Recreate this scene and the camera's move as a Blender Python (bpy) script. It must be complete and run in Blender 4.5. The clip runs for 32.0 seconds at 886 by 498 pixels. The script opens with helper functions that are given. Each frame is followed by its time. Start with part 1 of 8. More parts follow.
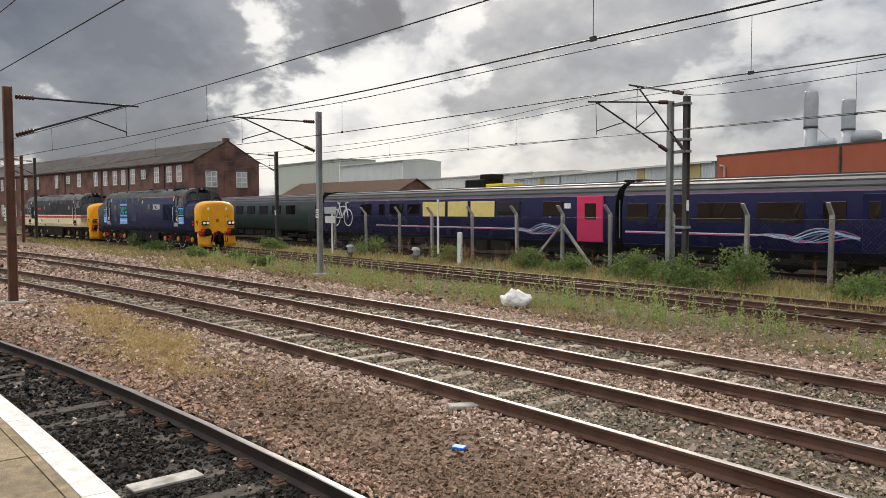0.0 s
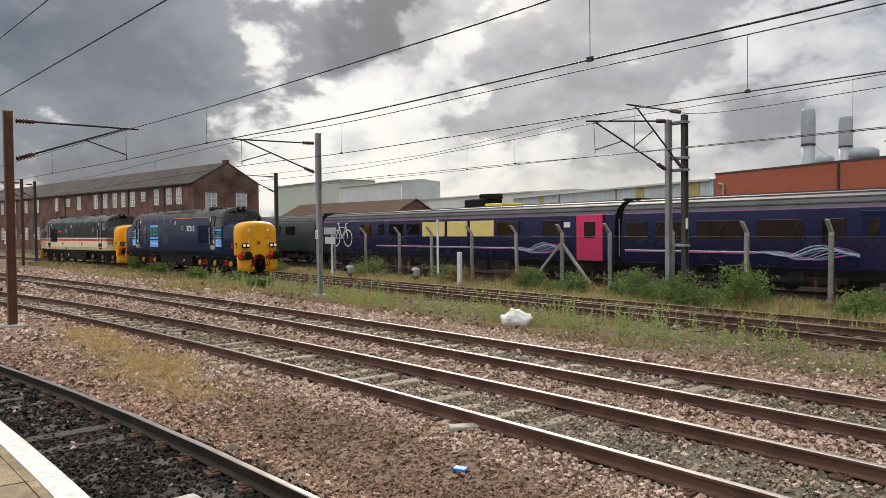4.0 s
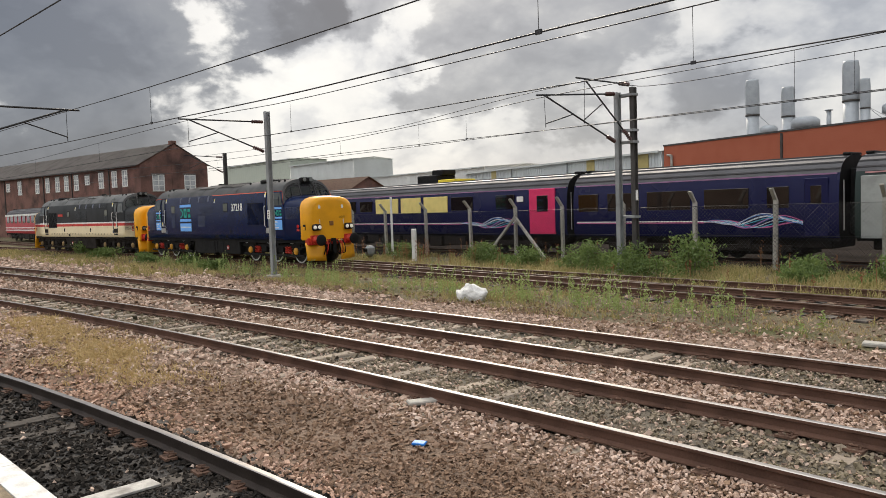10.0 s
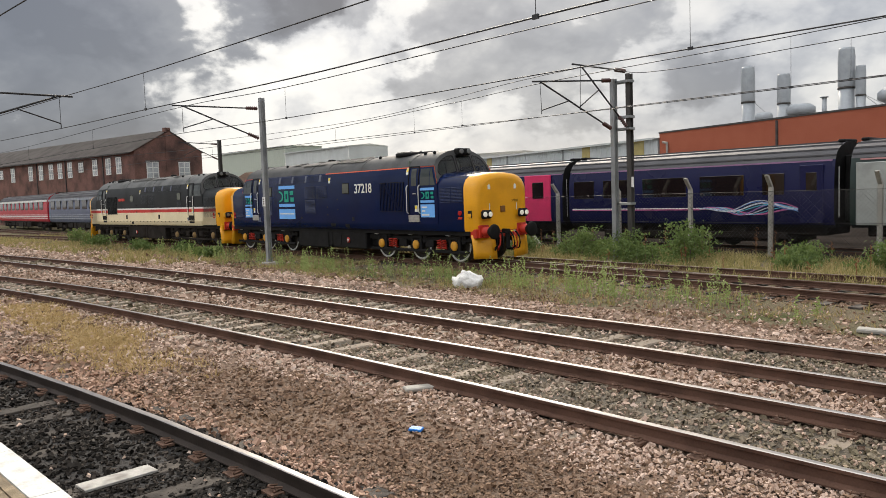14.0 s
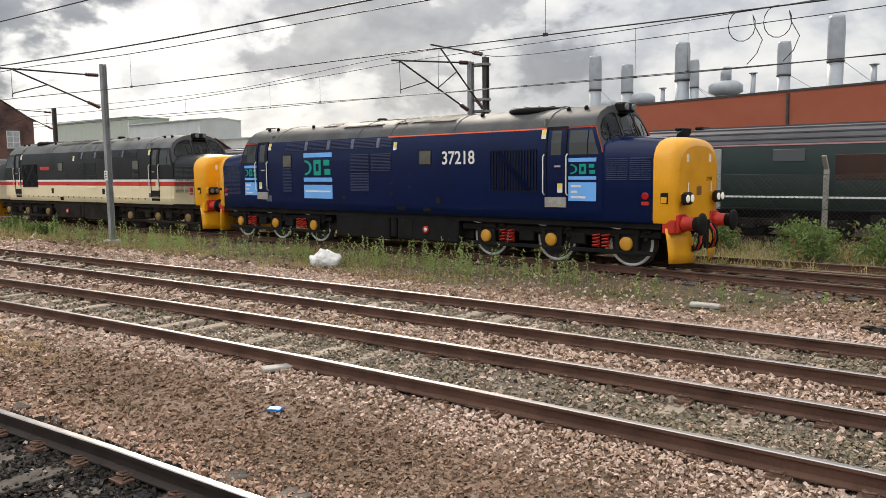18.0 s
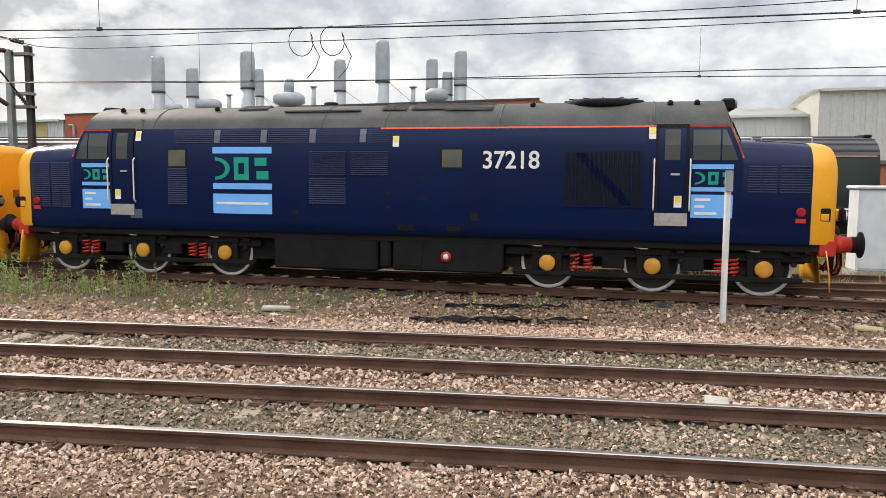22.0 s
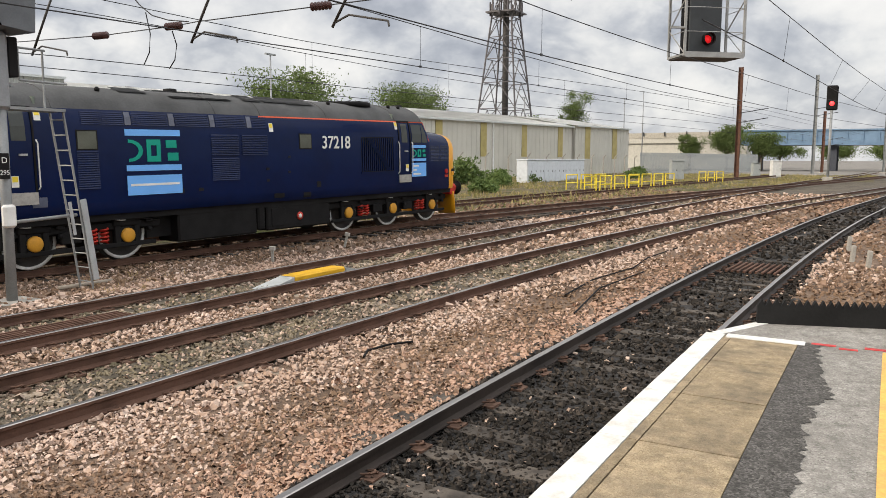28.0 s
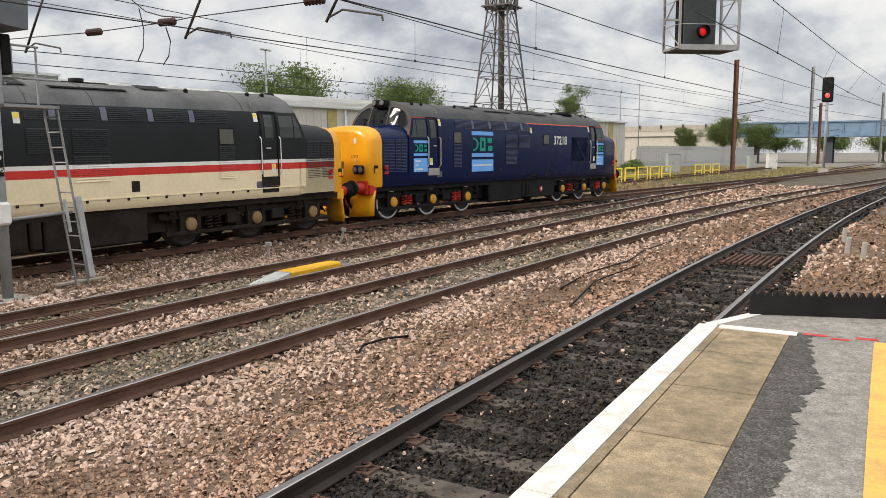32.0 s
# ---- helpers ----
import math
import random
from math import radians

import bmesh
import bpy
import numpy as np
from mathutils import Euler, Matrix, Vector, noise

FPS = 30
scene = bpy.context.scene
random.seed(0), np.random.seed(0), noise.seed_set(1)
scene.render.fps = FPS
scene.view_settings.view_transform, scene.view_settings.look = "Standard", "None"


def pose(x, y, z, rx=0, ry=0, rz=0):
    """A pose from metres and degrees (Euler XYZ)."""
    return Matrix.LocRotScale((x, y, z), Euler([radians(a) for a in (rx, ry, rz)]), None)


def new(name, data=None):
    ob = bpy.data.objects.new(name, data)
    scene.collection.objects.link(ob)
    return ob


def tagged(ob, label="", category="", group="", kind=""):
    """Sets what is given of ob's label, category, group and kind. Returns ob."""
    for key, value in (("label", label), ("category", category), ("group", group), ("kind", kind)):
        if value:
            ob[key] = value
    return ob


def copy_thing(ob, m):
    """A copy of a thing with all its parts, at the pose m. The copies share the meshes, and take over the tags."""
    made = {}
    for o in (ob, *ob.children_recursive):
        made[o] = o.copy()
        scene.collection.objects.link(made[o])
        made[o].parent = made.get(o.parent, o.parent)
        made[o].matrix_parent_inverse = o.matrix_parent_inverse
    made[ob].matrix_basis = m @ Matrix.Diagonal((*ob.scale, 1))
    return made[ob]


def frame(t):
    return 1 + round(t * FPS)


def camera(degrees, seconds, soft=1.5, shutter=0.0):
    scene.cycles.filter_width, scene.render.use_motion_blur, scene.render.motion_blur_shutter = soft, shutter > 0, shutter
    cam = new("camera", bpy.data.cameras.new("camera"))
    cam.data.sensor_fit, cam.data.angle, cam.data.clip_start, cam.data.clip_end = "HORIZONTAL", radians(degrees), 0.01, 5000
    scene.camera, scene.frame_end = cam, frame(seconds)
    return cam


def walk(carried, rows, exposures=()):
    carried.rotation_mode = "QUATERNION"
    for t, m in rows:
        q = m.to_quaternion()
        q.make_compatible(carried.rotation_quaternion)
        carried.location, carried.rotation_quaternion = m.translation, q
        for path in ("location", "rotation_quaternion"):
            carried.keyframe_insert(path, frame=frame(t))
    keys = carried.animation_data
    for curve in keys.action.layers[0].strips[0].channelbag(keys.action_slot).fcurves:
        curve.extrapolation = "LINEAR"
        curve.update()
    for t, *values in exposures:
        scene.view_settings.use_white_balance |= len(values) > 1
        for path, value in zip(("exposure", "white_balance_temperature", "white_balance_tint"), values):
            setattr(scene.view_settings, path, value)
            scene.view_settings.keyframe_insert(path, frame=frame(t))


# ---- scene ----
cam = camera(59.42, 32.0, soft=0.7)
# seconds, place, then tilt, roll and heading in degrees
ROWS = [
    (0.0, -0.006, 0.062, 2.256, 87.11, 0.19, 53.43),
    (0.5, -0.003, 0.060, 2.256, 87.18, 0.28, 53.34),
    (1.0, 0.001, 0.060, 2.256, 87.48, 0.23, 53.36),
    (1.5, 0.001, 0.059, 2.256, 87.97, 0.38, 53.45),
    (2.0, -0.003, 0.061, 2.257, 88.24, 0.50, 53.46),
    (2.5, -0.006, 0.062, 2.258, 88.13, 0.85, 53.55),
    (4.5, -0.003, 0.068, 2.260, 88.75, 0.48, 53.25),
    (5.0, -0.003, 0.070, 2.260, 88.85, 0.32, 52.95),
    (5.5, -0.004, 0.073, 2.261, 88.71, 0.30, 52.44),
    (6.0, -0.007, 0.075, 2.262, 88.63, 0.43, 51.97),
    (6.5, -0.008, 0.074, 2.261, 88.64, 0.60, 51.74),
    (7.0, -0.007, 0.075, 2.259, 88.42, 0.65, 51.52),
    (7.5, -0.008, 0.074, 2.258, 87.76, 0.97, 51.46),
    (8.0, -0.010, 0.069, 2.257, 87.04, 1.15, 51.52),
    (8.5, -0.007, 0.070, 2.255, 86.86, 1.14, 51.41),
    (9.0, -0.007, 0.072, 2.253, 86.74, 1.32, 51.14),
    (9.5, -0.004, 0.070, 2.251, 86.65, 1.62, 50.70),
    (10.0, -0.002, 0.072, 2.247, 86.79, 1.97, 49.99),
    (10.5, -0.004, 0.075, 2.246, 87.10, 2.04, 49.75),
    (11.0, -0.006, 0.076, 2.244, 87.43, 1.76, 49.86),
    (11.5, -0.007, 0.079, 2.243, 87.47, 1.69, 50.30),
    (12.0, -0.006, 0.080, 2.240, 86.92, 1.75, 50.55),
    (12.5, -0.008, 0.080, 2.239, 86.43, 1.82, 50.36),
    (13.0, -0.011, 0.079, 2.238, 86.30, 1.90, 50.13),
    (13.5, -0.016, 0.077, 2.236, 86.10, 1.95, 49.96),
    (14.0, -0.023, 0.071, 2.234, 85.85, 1.98, 49.64),
    (14.5, -0.027, 0.070, 2.231, 85.48, 2.09, 49.47),
    (16.5, -0.044, 0.076, 2.222, 84.69, 2.03, 48.63),
    (17.0, -0.052, 0.069, 2.219, 84.67, 1.45, 46.74),
    (17.5, -0.070, 0.056, 2.219, 84.56, 1.42, 42.43),
    (18.0, -0.055, 0.039, 2.218, 84.08, 0.75, 39.17),
    (18.5, -0.010, 0.027, 2.214, 83.76, 1.03, 36.42),
    (19.0, 0.010, 0.017, 2.214, 84.30, 0.90, 33.46),
    (19.5, 0.000, 0.003, 2.216, 84.28, -0.34, 29.21),
    (20.0, -0.022, -0.021, 2.217, 84.71, -0.39, 25.98),
    (20.5, -0.032, -0.022, 2.219, 85.31, -0.74, 22.74),
    (21.0, -0.033, -0.018, 2.222, 85.19, -1.06, 18.07),
    (21.5, -0.021, -0.003, 2.224, 84.67, -0.75, 12.78),
    (22.0, -0.020, 0.004, 2.228, 84.42, -0.35, 8.31),
    (22.5, -0.014, 0.004, 2.230, 84.49, 0.17, 3.41),
    (23.0, -0.000, 0.000, 2.231, 84.60, 0.68, -1.29),
    (23.5, 0.023, -0.005, 2.233, 84.91, 0.88, -7.93),
    (24.0, 0.062, 0.003, 2.237, 85.52, 0.44, -14.58),
    (24.5, 0.111, -0.001, 2.238, 85.91, 0.55, -20.98),
    (25.0, 0.139, 0.023, 2.242, 85.73, 0.88, -29.91),
    (25.5, 0.154, 0.036, 2.245, 85.68, 1.04, -39.58),
    (26.0, 0.161, 0.042, 2.247, 85.63, 0.38, -47.43),
    (26.5, 0.155, 0.036, 2.245, 85.33, -0.85, -52.69),
    (28.5, 0.203, -0.088, 2.227, 82.61, 0.19, -62.08),
    (29.0, 0.201, -0.091, 2.226, 82.18, 0.16, -62.83),
    (29.5, 0.204, -0.086, 2.226, 82.35, -0.13, -63.38),
    (30.0, 0.202, -0.088, 2.226, 82.64, -1.17, -63.24),
    (30.5, 0.198, -0.092, 2.224, 82.82, -1.48, -62.38),
    (31.0, 0.194, -0.098, 2.224, 83.07, -0.47, -61.43),
    (31.5, 0.193, -0.100, 2.225, 83.03, -0.19, -61.20),
    (32.0, 0.194, -0.100, 2.223, 82.93, 0.19, -61.11),
]
# the film brightens as it turns away from the bright cloud
EXPOSURES = [(0.0, 0.50), (9.0, 0.50), (16.5, 0.64), (20.0, 0.80), (23.0, 0.96), (26.0, 0.84), (29.0, 0.60), (32.0, 0.60)]
walk(cam, [(t, pose(x, y, z, tilt, roll, turn)) for t, x, y, z, tilt, roll, turn in ROWS], EXPOSURES)

# ---- light ----
world = bpy.data.worlds.new("world")
scene.world = world
world.use_nodes = True
SUN_AZ, SUN_EL = 50.0, 34.0      # degrees from +Y towards -X, and above the horizon


def sky_nodes():
    nt = world.node_tree
    nt.nodes.clear()
    n, l = nt.nodes.new, nt.links.new
    out, bg = n("ShaderNodeOutputWorld"), n("ShaderNodeBackground")
    sky = n("ShaderNodeTexSky")
    sky.sky_type, sky.sun_disc = "NISHITA", False
    sky.sun_elevation, sky.sun_rotation = radians(SUN_EL), radians(-SUN_AZ)
    sky.air_density, sky.dust_density = 1.0, 2.0
    co = n("ShaderNodeTexCoord")
    st = n("ShaderNodeVectorMath"); st.operation = "MULTIPLY"; st.inputs[1].default_value = (1, 1, 1.6)
    l(co.outputs["Generated"], st.inputs[0])

    def cloud(scale, detail, rough, warp):
        q = n("ShaderNodeTexNoise")
        q.inputs["Scale"].default_value, q.inputs["Detail"].default_value = scale, detail
        q.inputs["Roughness"].default_value, q.inputs["Distortion"].default_value = rough, warp
        l(st.outputs[0], q.inputs["Vector"])
        return q.outputs["Fac"]

    def calc(op, x, y):
        q = n("ShaderNodeMath"); q.operation = op
        for i, s in enumerate((x, y)):
            if isinstance(s, (int, float)):
                q.inputs[i].default_value = s
            else:
                l(s, q.inputs[i])
        return q.outputs[0]

    wide, fine, crisp = cloud(2.4, 2, 0.5, 0.0), cloud(6.0, 12, 0.56, 0.12), cloud(17.0, 9, 0.6, 0.1)
    puff = n("ShaderNodeTexVoronoi"); puff.feature = "SMOOTH_F1"
    puff.inputs["Scale"].default_value, puff.inputs["Detail"].default_value, puff.inputs["Smoothness"].default_value = 7.0, 4.0, 0.5
    puff.inputs["Roughness"].default_value = 0.55
    wp = n("ShaderNodeVectorMath"); wp.operation = "MULTIPLY_ADD"; wp.inputs[1].default_value = (0.16, 0.16, 0.16)
    nz = n("ShaderNodeTexNoise"); nz.inputs["Scale"].default_value, nz.inputs["Detail"].default_value = 5.0, 6
    l(st.outputs[0], nz.inputs["Vector"]); l(nz.outputs["Color"], wp.inputs[0]); l(st.outputs[0], wp.inputs[2])
    l(wp.outputs[0], puff.inputs["Vector"])
    heap = 0.50
    for source, middle, weight in ((wide, 0.50, 0.16), (fine, 0.495, 0.55), (puff.outputs["Distance"], 1.07, -0.24), (crisp, 0.50, 0.16)):
        heap = calc("ADD", heap, calc("MULTIPLY", calc("SUBTRACT", source, middle), weight))
    ramp = n("ShaderNodeValToRGB")
    els = ramp.color_ramp.elements
    stops = ((0.36, (0.25, 0.262, 0.293)), (0.43, (0.325, 0.336, 0.364)), (0.48, (0.395, 0.402, 0.421)), (0.52, (0.472, 0.474, 0.480)), (0.56, (0.53, 0.527, 0.522)), (0.61, (0.585, 0.575, 0.56)), (0.68, (0.63, 0.617, 0.595)))
    while len(els) < len(stops):
        els.new(0.5)
    for el, (at, c) in zip(els, stops):
        el.position, el.color = at, (*c, 1)
    l(heap, ramp.inputs[0])
    col = ramp.outputs[0]
    # sun-lit cloud below the hidden sun, two heavy clouds beside it, and the overcast brightening overhead
    ragged = calc("ADD", calc("MULTIPLY", calc("SUBTRACT", heap, 0.50), 0.22), calc("MULTIPLY", calc("SUBTRACT", fine, 0.50), 0.10))
    # last lobe leans unseen behind the camera, added to light the near sides
    for az, el, lo, hi, gain, low in ((57, 11, 0.930, 0.99, (1.25, 1.235, 1.19), 1), (24, 13, 0.84, 0.95, (0.90, 0.905, 0.91), 1), (80, 20, 0.934, 0.957, (0.30, 0.322, 0.368), 1), (43, 22, 0.955, 0.975, (0.66, 0.67, 0.69), 1), (-48, 14, 0.90, 0.985, (0.93, 0.94, 0.96), 1), (180, 66, 0.42, 1.0, (3.3, 3.3, 3.3), 0)):
        sd = n("ShaderNodeVectorMath"); sd.operation = "DOT_PRODUCT"
        a, e = radians(az), radians(el)
        sd.inputs[1].default_value = (-math.sin(a) * math.cos(e), math.cos(a) * math.cos(e), math.sin(e))
        l(co.outputs["Generated"], sd.inputs[0])
        mr = n("ShaderNodeMapRange"); mr.interpolation_type = "SMOOTHSTEP"
        mr.inputs["From Min"].default_value = lo; mr.inputs["From Max"].default_value = hi
        l(calc("SUBTRACT", sd.outputs["Value"], ragged) if low else sd.outputs["Value"], mr.inputs["Value"])
        tint = n("ShaderNodeMix"); tint.data_type = "RGBA"
        tint.inputs["A"].default_value, tint.inputs["B"].default_value = (1, 1, 1, 1), (*gain, 1)
        l(mr.outputs[0], tint.inputs["Factor"])
        mul = n("ShaderNodeMix"); mul.data_type = "RGBA"; mul.blend_type = "MULTIPLY"; mul.inputs["Factor"].default_value = 1.0
        l(col, mul.inputs["A"]); l(tint.outputs["Result"], mul.inputs["B"])
        col = mul.outputs["Result"]
    sk = n("ShaderNodeMix"); sk.data_type = "RGBA"; sk.blend_type = "MULTIPLY"; sk.inputs["Factor"].default_value = 1.0; sk.inputs["B"].default_value = (0.10, 0.10, 0.10, 1)
    l(sky.outputs[0], sk.inputs["A"])
    mixs = n("ShaderNodeMix"); mixs.data_type = "RGBA"; mixs.inputs["Factor"].default_value = 0.93
    l(sk.outputs["Result"], mixs.inputs["A"]); l(col, mixs.inputs["B"])
    l(mixs.outputs["Result"], bg.inputs[0]); bg.inputs[1].default_value = 1.0
    l(bg.outputs[0], out.inputs[0])


sky_nodes()
sun = new("sun", bpy.data.lights.new("sun", "SUN"))
sun.data.energy, sun.data.angle, sun.data.color = 2.4, radians(12), (1.0, 0.89, 0.75)
sun.matrix_world = pose(0, 0, 30, 90 - SUN_EL, 0, SUN_AZ + 180)

# ---- materials ----
MATS = {}


def mat(name, col, rough=0.6, metal=0.0, vary=0.15, scale=3.0, fine=40.0, bump=0.2, bump_dist=0.01, spec=0.3, col2=None, rnd=0.0, island=0.0, coat=0.0):
    """Procedural surface: base colour mottled at two scales, fine relief; rnd / island vary it object by object or piece by piece."""
    if name in MATS:
        return MATS[name]
    m = bpy.data.materials.new(name)
    m.use_nodes = True
    nt = m.node_tree
    b = nt.nodes["Principled BSDF"]
    n, l = nt.nodes.new, nt.links.new
    co = n("ShaderNodeTexCoord")
    n1, n2 = n("ShaderNodeTexNoise"), n("ShaderNodeTexNoise")
    n1.inputs["Scale"].default_value, n1.inputs["Detail"].default_value = scale, 4
    n2.inputs["Scale"].default_value, n2.inputs["Detail"].default_value = fine, 3
    l(co.outputs["Object"], n1.inputs["Vector"]); l(co.outputs["Object"], n2.inputs["Vector"])
    c2 = col2 or tuple(c * 0.55 for c in col)
    mix = n("ShaderNodeMix"); mix.data_type = "RGBA"
    mix.inputs["A"].default_value, mix.inputs["B"].default_value = (*col, 1), (*c2, 1)
    mr = n("ShaderNodeMapRange"); mr.inputs["From Min"].default_value = 0.42; mr.inputs["From Max"].default_value = 0.68; mr.inputs["To Max"].default_value = min(1.0, vary * 3)
    l(n1.outputs["Fac"], mr.inputs["Value"]); l(mr.outputs[0], mix.inputs["Factor"])
    last = mix.outputs["Result"]
    hsv = n("ShaderNodeHueSaturation")
    val = n("ShaderNodeMapRange"); val.inputs["To Min"].default_value = 1 - vary; val.inputs["To Max"].default_value = 1 + vary
    l(n2.outputs["Fac"], val.inputs["Value"])
    l(last, hsv.inputs["Color"])
    vv = val.outputs[0]
    for amount, node, sock in ((rnd, "ShaderNodeObjectInfo", "Random"), (island, "ShaderNodeNewGeometry", "Random Per Island")):
        if amount:
            r = n(node)
            rr = n("ShaderNodeMapRange"); rr.inputs["To Min"].default_value = 1 - amount; rr.inputs["To Max"].default_value = 1 + amount
            l(r.outputs[sock], rr.inputs["Value"])
            mm = n("ShaderNodeMath"); mm.operation = "MULTIPLY"
            l(vv, mm.inputs[0]); l(rr.outputs[0], mm.inputs[1])
            vv = mm.outputs[0]
    l(vv, hsv.inputs["Value"])
    l(hsv.outputs[0], b.inputs["Base Color"])
    b.inputs["Roughness"].default_value, b.inputs["Metallic"].default_value = rough, metal
    b.inputs["Specular IOR Level"].default_value = spec
    b.inputs["Coat Weight"].default_value = coat
    rv = n("ShaderNodeMapRange"); rv.inputs["To Min"].default_value = max(0.02, rough - 0.1); rv.inputs["To Max"].default_value = min(1.0, rough + 0.12)
    l(n1.outputs["Fac"], rv.inputs["Value"]); l(rv.outputs[0], b.inputs["Roughness"])
    if bump:
        bp = n("ShaderNodeBump"); bp.inputs["Strength"].default_value = bump; bp.inputs["Distance"].default_value = bump_dist
        l(n2.outputs["Fac"], bp.inputs["Height"]); l(bp.outputs[0], b.inputs["Normal"])
    MATS[name] = m
    return m


def glass(name, col=(0.02, 0.025, 0.03), rough=0.06):
    if name in MATS:
        return MATS[name]
    m = bpy.data.materials.new(name)
    m.use_nodes = True
    b = m.node_tree.nodes["Principled BSDF"]
    b.inputs["Base Color"].default_value = (*col, 1)
    b.inputs["Roughness"].default_value, b.inputs["Specular IOR Level"].default_value = rough, 0.4
    MATS[name] = m
    return m


def glow(name, col, power):
    m = bpy.data.materials.new(name)
    m.use_nodes = True
    b = m.node_tree.nodes["Principled BSDF"]
    b.inputs["Base Color"].default_value = (*col, 1)
    b.inputs["Emission Color"].default_value, b.inputs["Emission Strength"].default_value = (*col, 1), power
    return m


# ---- building blocks ----
def finish(name, bm, m, smooth=False):
    me = bpy.data.meshes.new(name)
    bm.normal_update()
    bm.to_mesh(me)
    bm.free()
    for x in (m if isinstance(m, (list, tuple)) else [m]):
        me.materials.append(x)
    if smooth:
        me.polygons.foreach_set("use_smooth", [True] * len(me.polygons))
    return me


def part(name, bm, m, parent=None, label="", at=None, smooth=False):
    """Links a bmesh as one mesh object, under a thing or a part."""
    ob = new(name, finish(name, bm, m, smooth) if isinstance(bm, bmesh.types.BMesh) else bm)
    if parent is not None:
        ob.parent = parent
    if at is not None:
        ob.matrix_basis = at
    if label:
        tagged(ob, label)
    return ob


def thing(name, label, category, at=None, group="", kind=""):
    ob = new(name)
    ob.empty_display_size = 0.2
    if at is not None:
        ob.matrix_basis = at
    return tagged(ob, label, category, group, kind)


def box(bm, x0, x1, y0, y1, z0, z1, bevel=0.0, mi=0):
    vs = [bm.verts.new(p) for p in ((x0, y0, z0), (x1, y0, z0), (x1, y1, z0), (x0, y1, z0), (x0, y0, z1), (x1, y0, z1), (x1, y1, z1), (x0, y1, z1))]
    fs = [bm.faces.new([vs[i] for i in q]) for q in ((3, 2, 1, 0), (4, 5, 6, 7), (0, 1, 5, 4), (1, 2, 6, 5), (2, 3, 7, 6), (3, 0, 4, 7))]
    for f in fs:
        f.material_index = mi
    if bevel:
        es = {e for f in fs for e in f.edges}
        bmesh.ops.bevel(bm, geom=list(es), offset=bevel, segments=1, affect="EDGES", profile=0.5)
    return vs


def boxes(*specs, bevel=0.0):
    bm = bmesh.new()
    for s in specs:
        box(bm, *s, bevel=bevel)
    return bm


def tube(bm, a, b, r0, r1=None, n=8, caps=True, mi=0):
    """A straight round bar from a to b."""
    a, b = Vector(a), Vector(b)
    r1 = r0 if r1 is None else r1
    d = (b - a).normalized()
    u = d.orthogonal().normalized()
    w = d.cross(u)
    rings = []
    for p, r in ((a, r0), (b, r1)):
        rings.append([bm.verts.new(p + (u * math.cos(2 * math.pi * i / n) + w * math.sin(2 * math.pi * i / n)) * r) for i in range(n)])
    for i in range(n):
        f = bm.faces.new((rings[0][i], rings[0][(i + 1) % n], rings[1][(i + 1) % n], rings[1][i]))
        f.material_index = mi
        f.smooth = n > 6
    if caps:
        for ring in (rings[0][::-1], rings[1]):
            bm.faces.new(ring).material_index = mi
    return rings


def chain(bm, pts, r, n=6, mi=0):
    for p, q in zip(pts, pts[1:]):
        tube(bm, p, q, r, n=n, mi=mi)


def wire(bm, pts, r, n=4):
    """One unbroken thin wire swept along its points."""
    rings = []
    for i, p in enumerate(pts):
        p = Vector(p)
        d = (Vector(pts[min(i + 1, len(pts) - 1)]) - Vector(pts[max(i - 1, 0)])).normalized()
        u = d.cross(Vector((0, 0, 1)))
        u = u.normalized() if u.length > .05 else d.orthogonal().normalized()
        w = d.cross(u)
        rings.append([bm.verts.new(p + (u * math.cos(6.2832 * k / n) + w * math.sin(6.2832 * k / n)) * r) for k in range(n)])
    for a, b in zip(rings, rings[1:]):
        for k in range(n):
            bm.faces.new((a[k], a[(k + 1) % n], b[(k + 1) % n], b[k])).smooth = True


def h_post(bm, x, y, w, d, z0, z1, t=.02):
    """An upright H-section: two flanges and a web in one outline."""
    a, b, c = w / 2, d / 2, t / 2
    prof = [(-a, -b), (a, -b), (a, -b + t), (c, -b + t), (c, b - t), (a, b - t), (a, b), (-a, b), (-a, b - t), (-c, b - t), (-c, -b + t), (-a, -b + t)]
    lo, hi = [[bm.verts.new((x + p, y + q, z)) for p, q in prof] for z in (z0, z1)]
    for i in range(12):
        bm.faces.new((lo[i], lo[(i + 1) % 12], hi[(i + 1) % 12], hi[i]))
    bm.faces.new(hi)
    bm.faces.new(lo[::-1])
    bmesh.ops.recalc_face_normals(bm, faces=bm.faces[:])


def lathe(bm, prof, n=16, axis="z", at=(0, 0, 0), mi=0, ring_shape=False):
    """Turns a profile of (radius, height) about an axis; a ring_shape closes on itself and has no end faces."""
    at = Vector(at)
    rings = []
    for r, h in prof:
        ring = []
        for i in range(n):
            c, s = r * math.cos(2 * math.pi * i / n), r * math.sin(2 * math.pi * i / n)
            ring.append(bm.verts.new(at + Vector({"z": (c, s, h), "y": (c, h, s), "x": (h, c, s)}[axis])))
        rings.append(ring)
    for p, q in zip(rings, rings[1:] + (rings[:1] if ring_shape else [])):
        for i in range(n):
            f = bm.faces.new((p[i], p[(i + 1) % n], q[(i + 1) % n], q[i]))
            f.material_index = mi
            f.smooth = True
    for ring in () if ring_shape else (rings[0], rings[-1]):
        f = bm.faces.new(ring)
        f.material_index = mi
    bmesh.ops.recalc_face_normals(bm, faces=bm.faces[:])


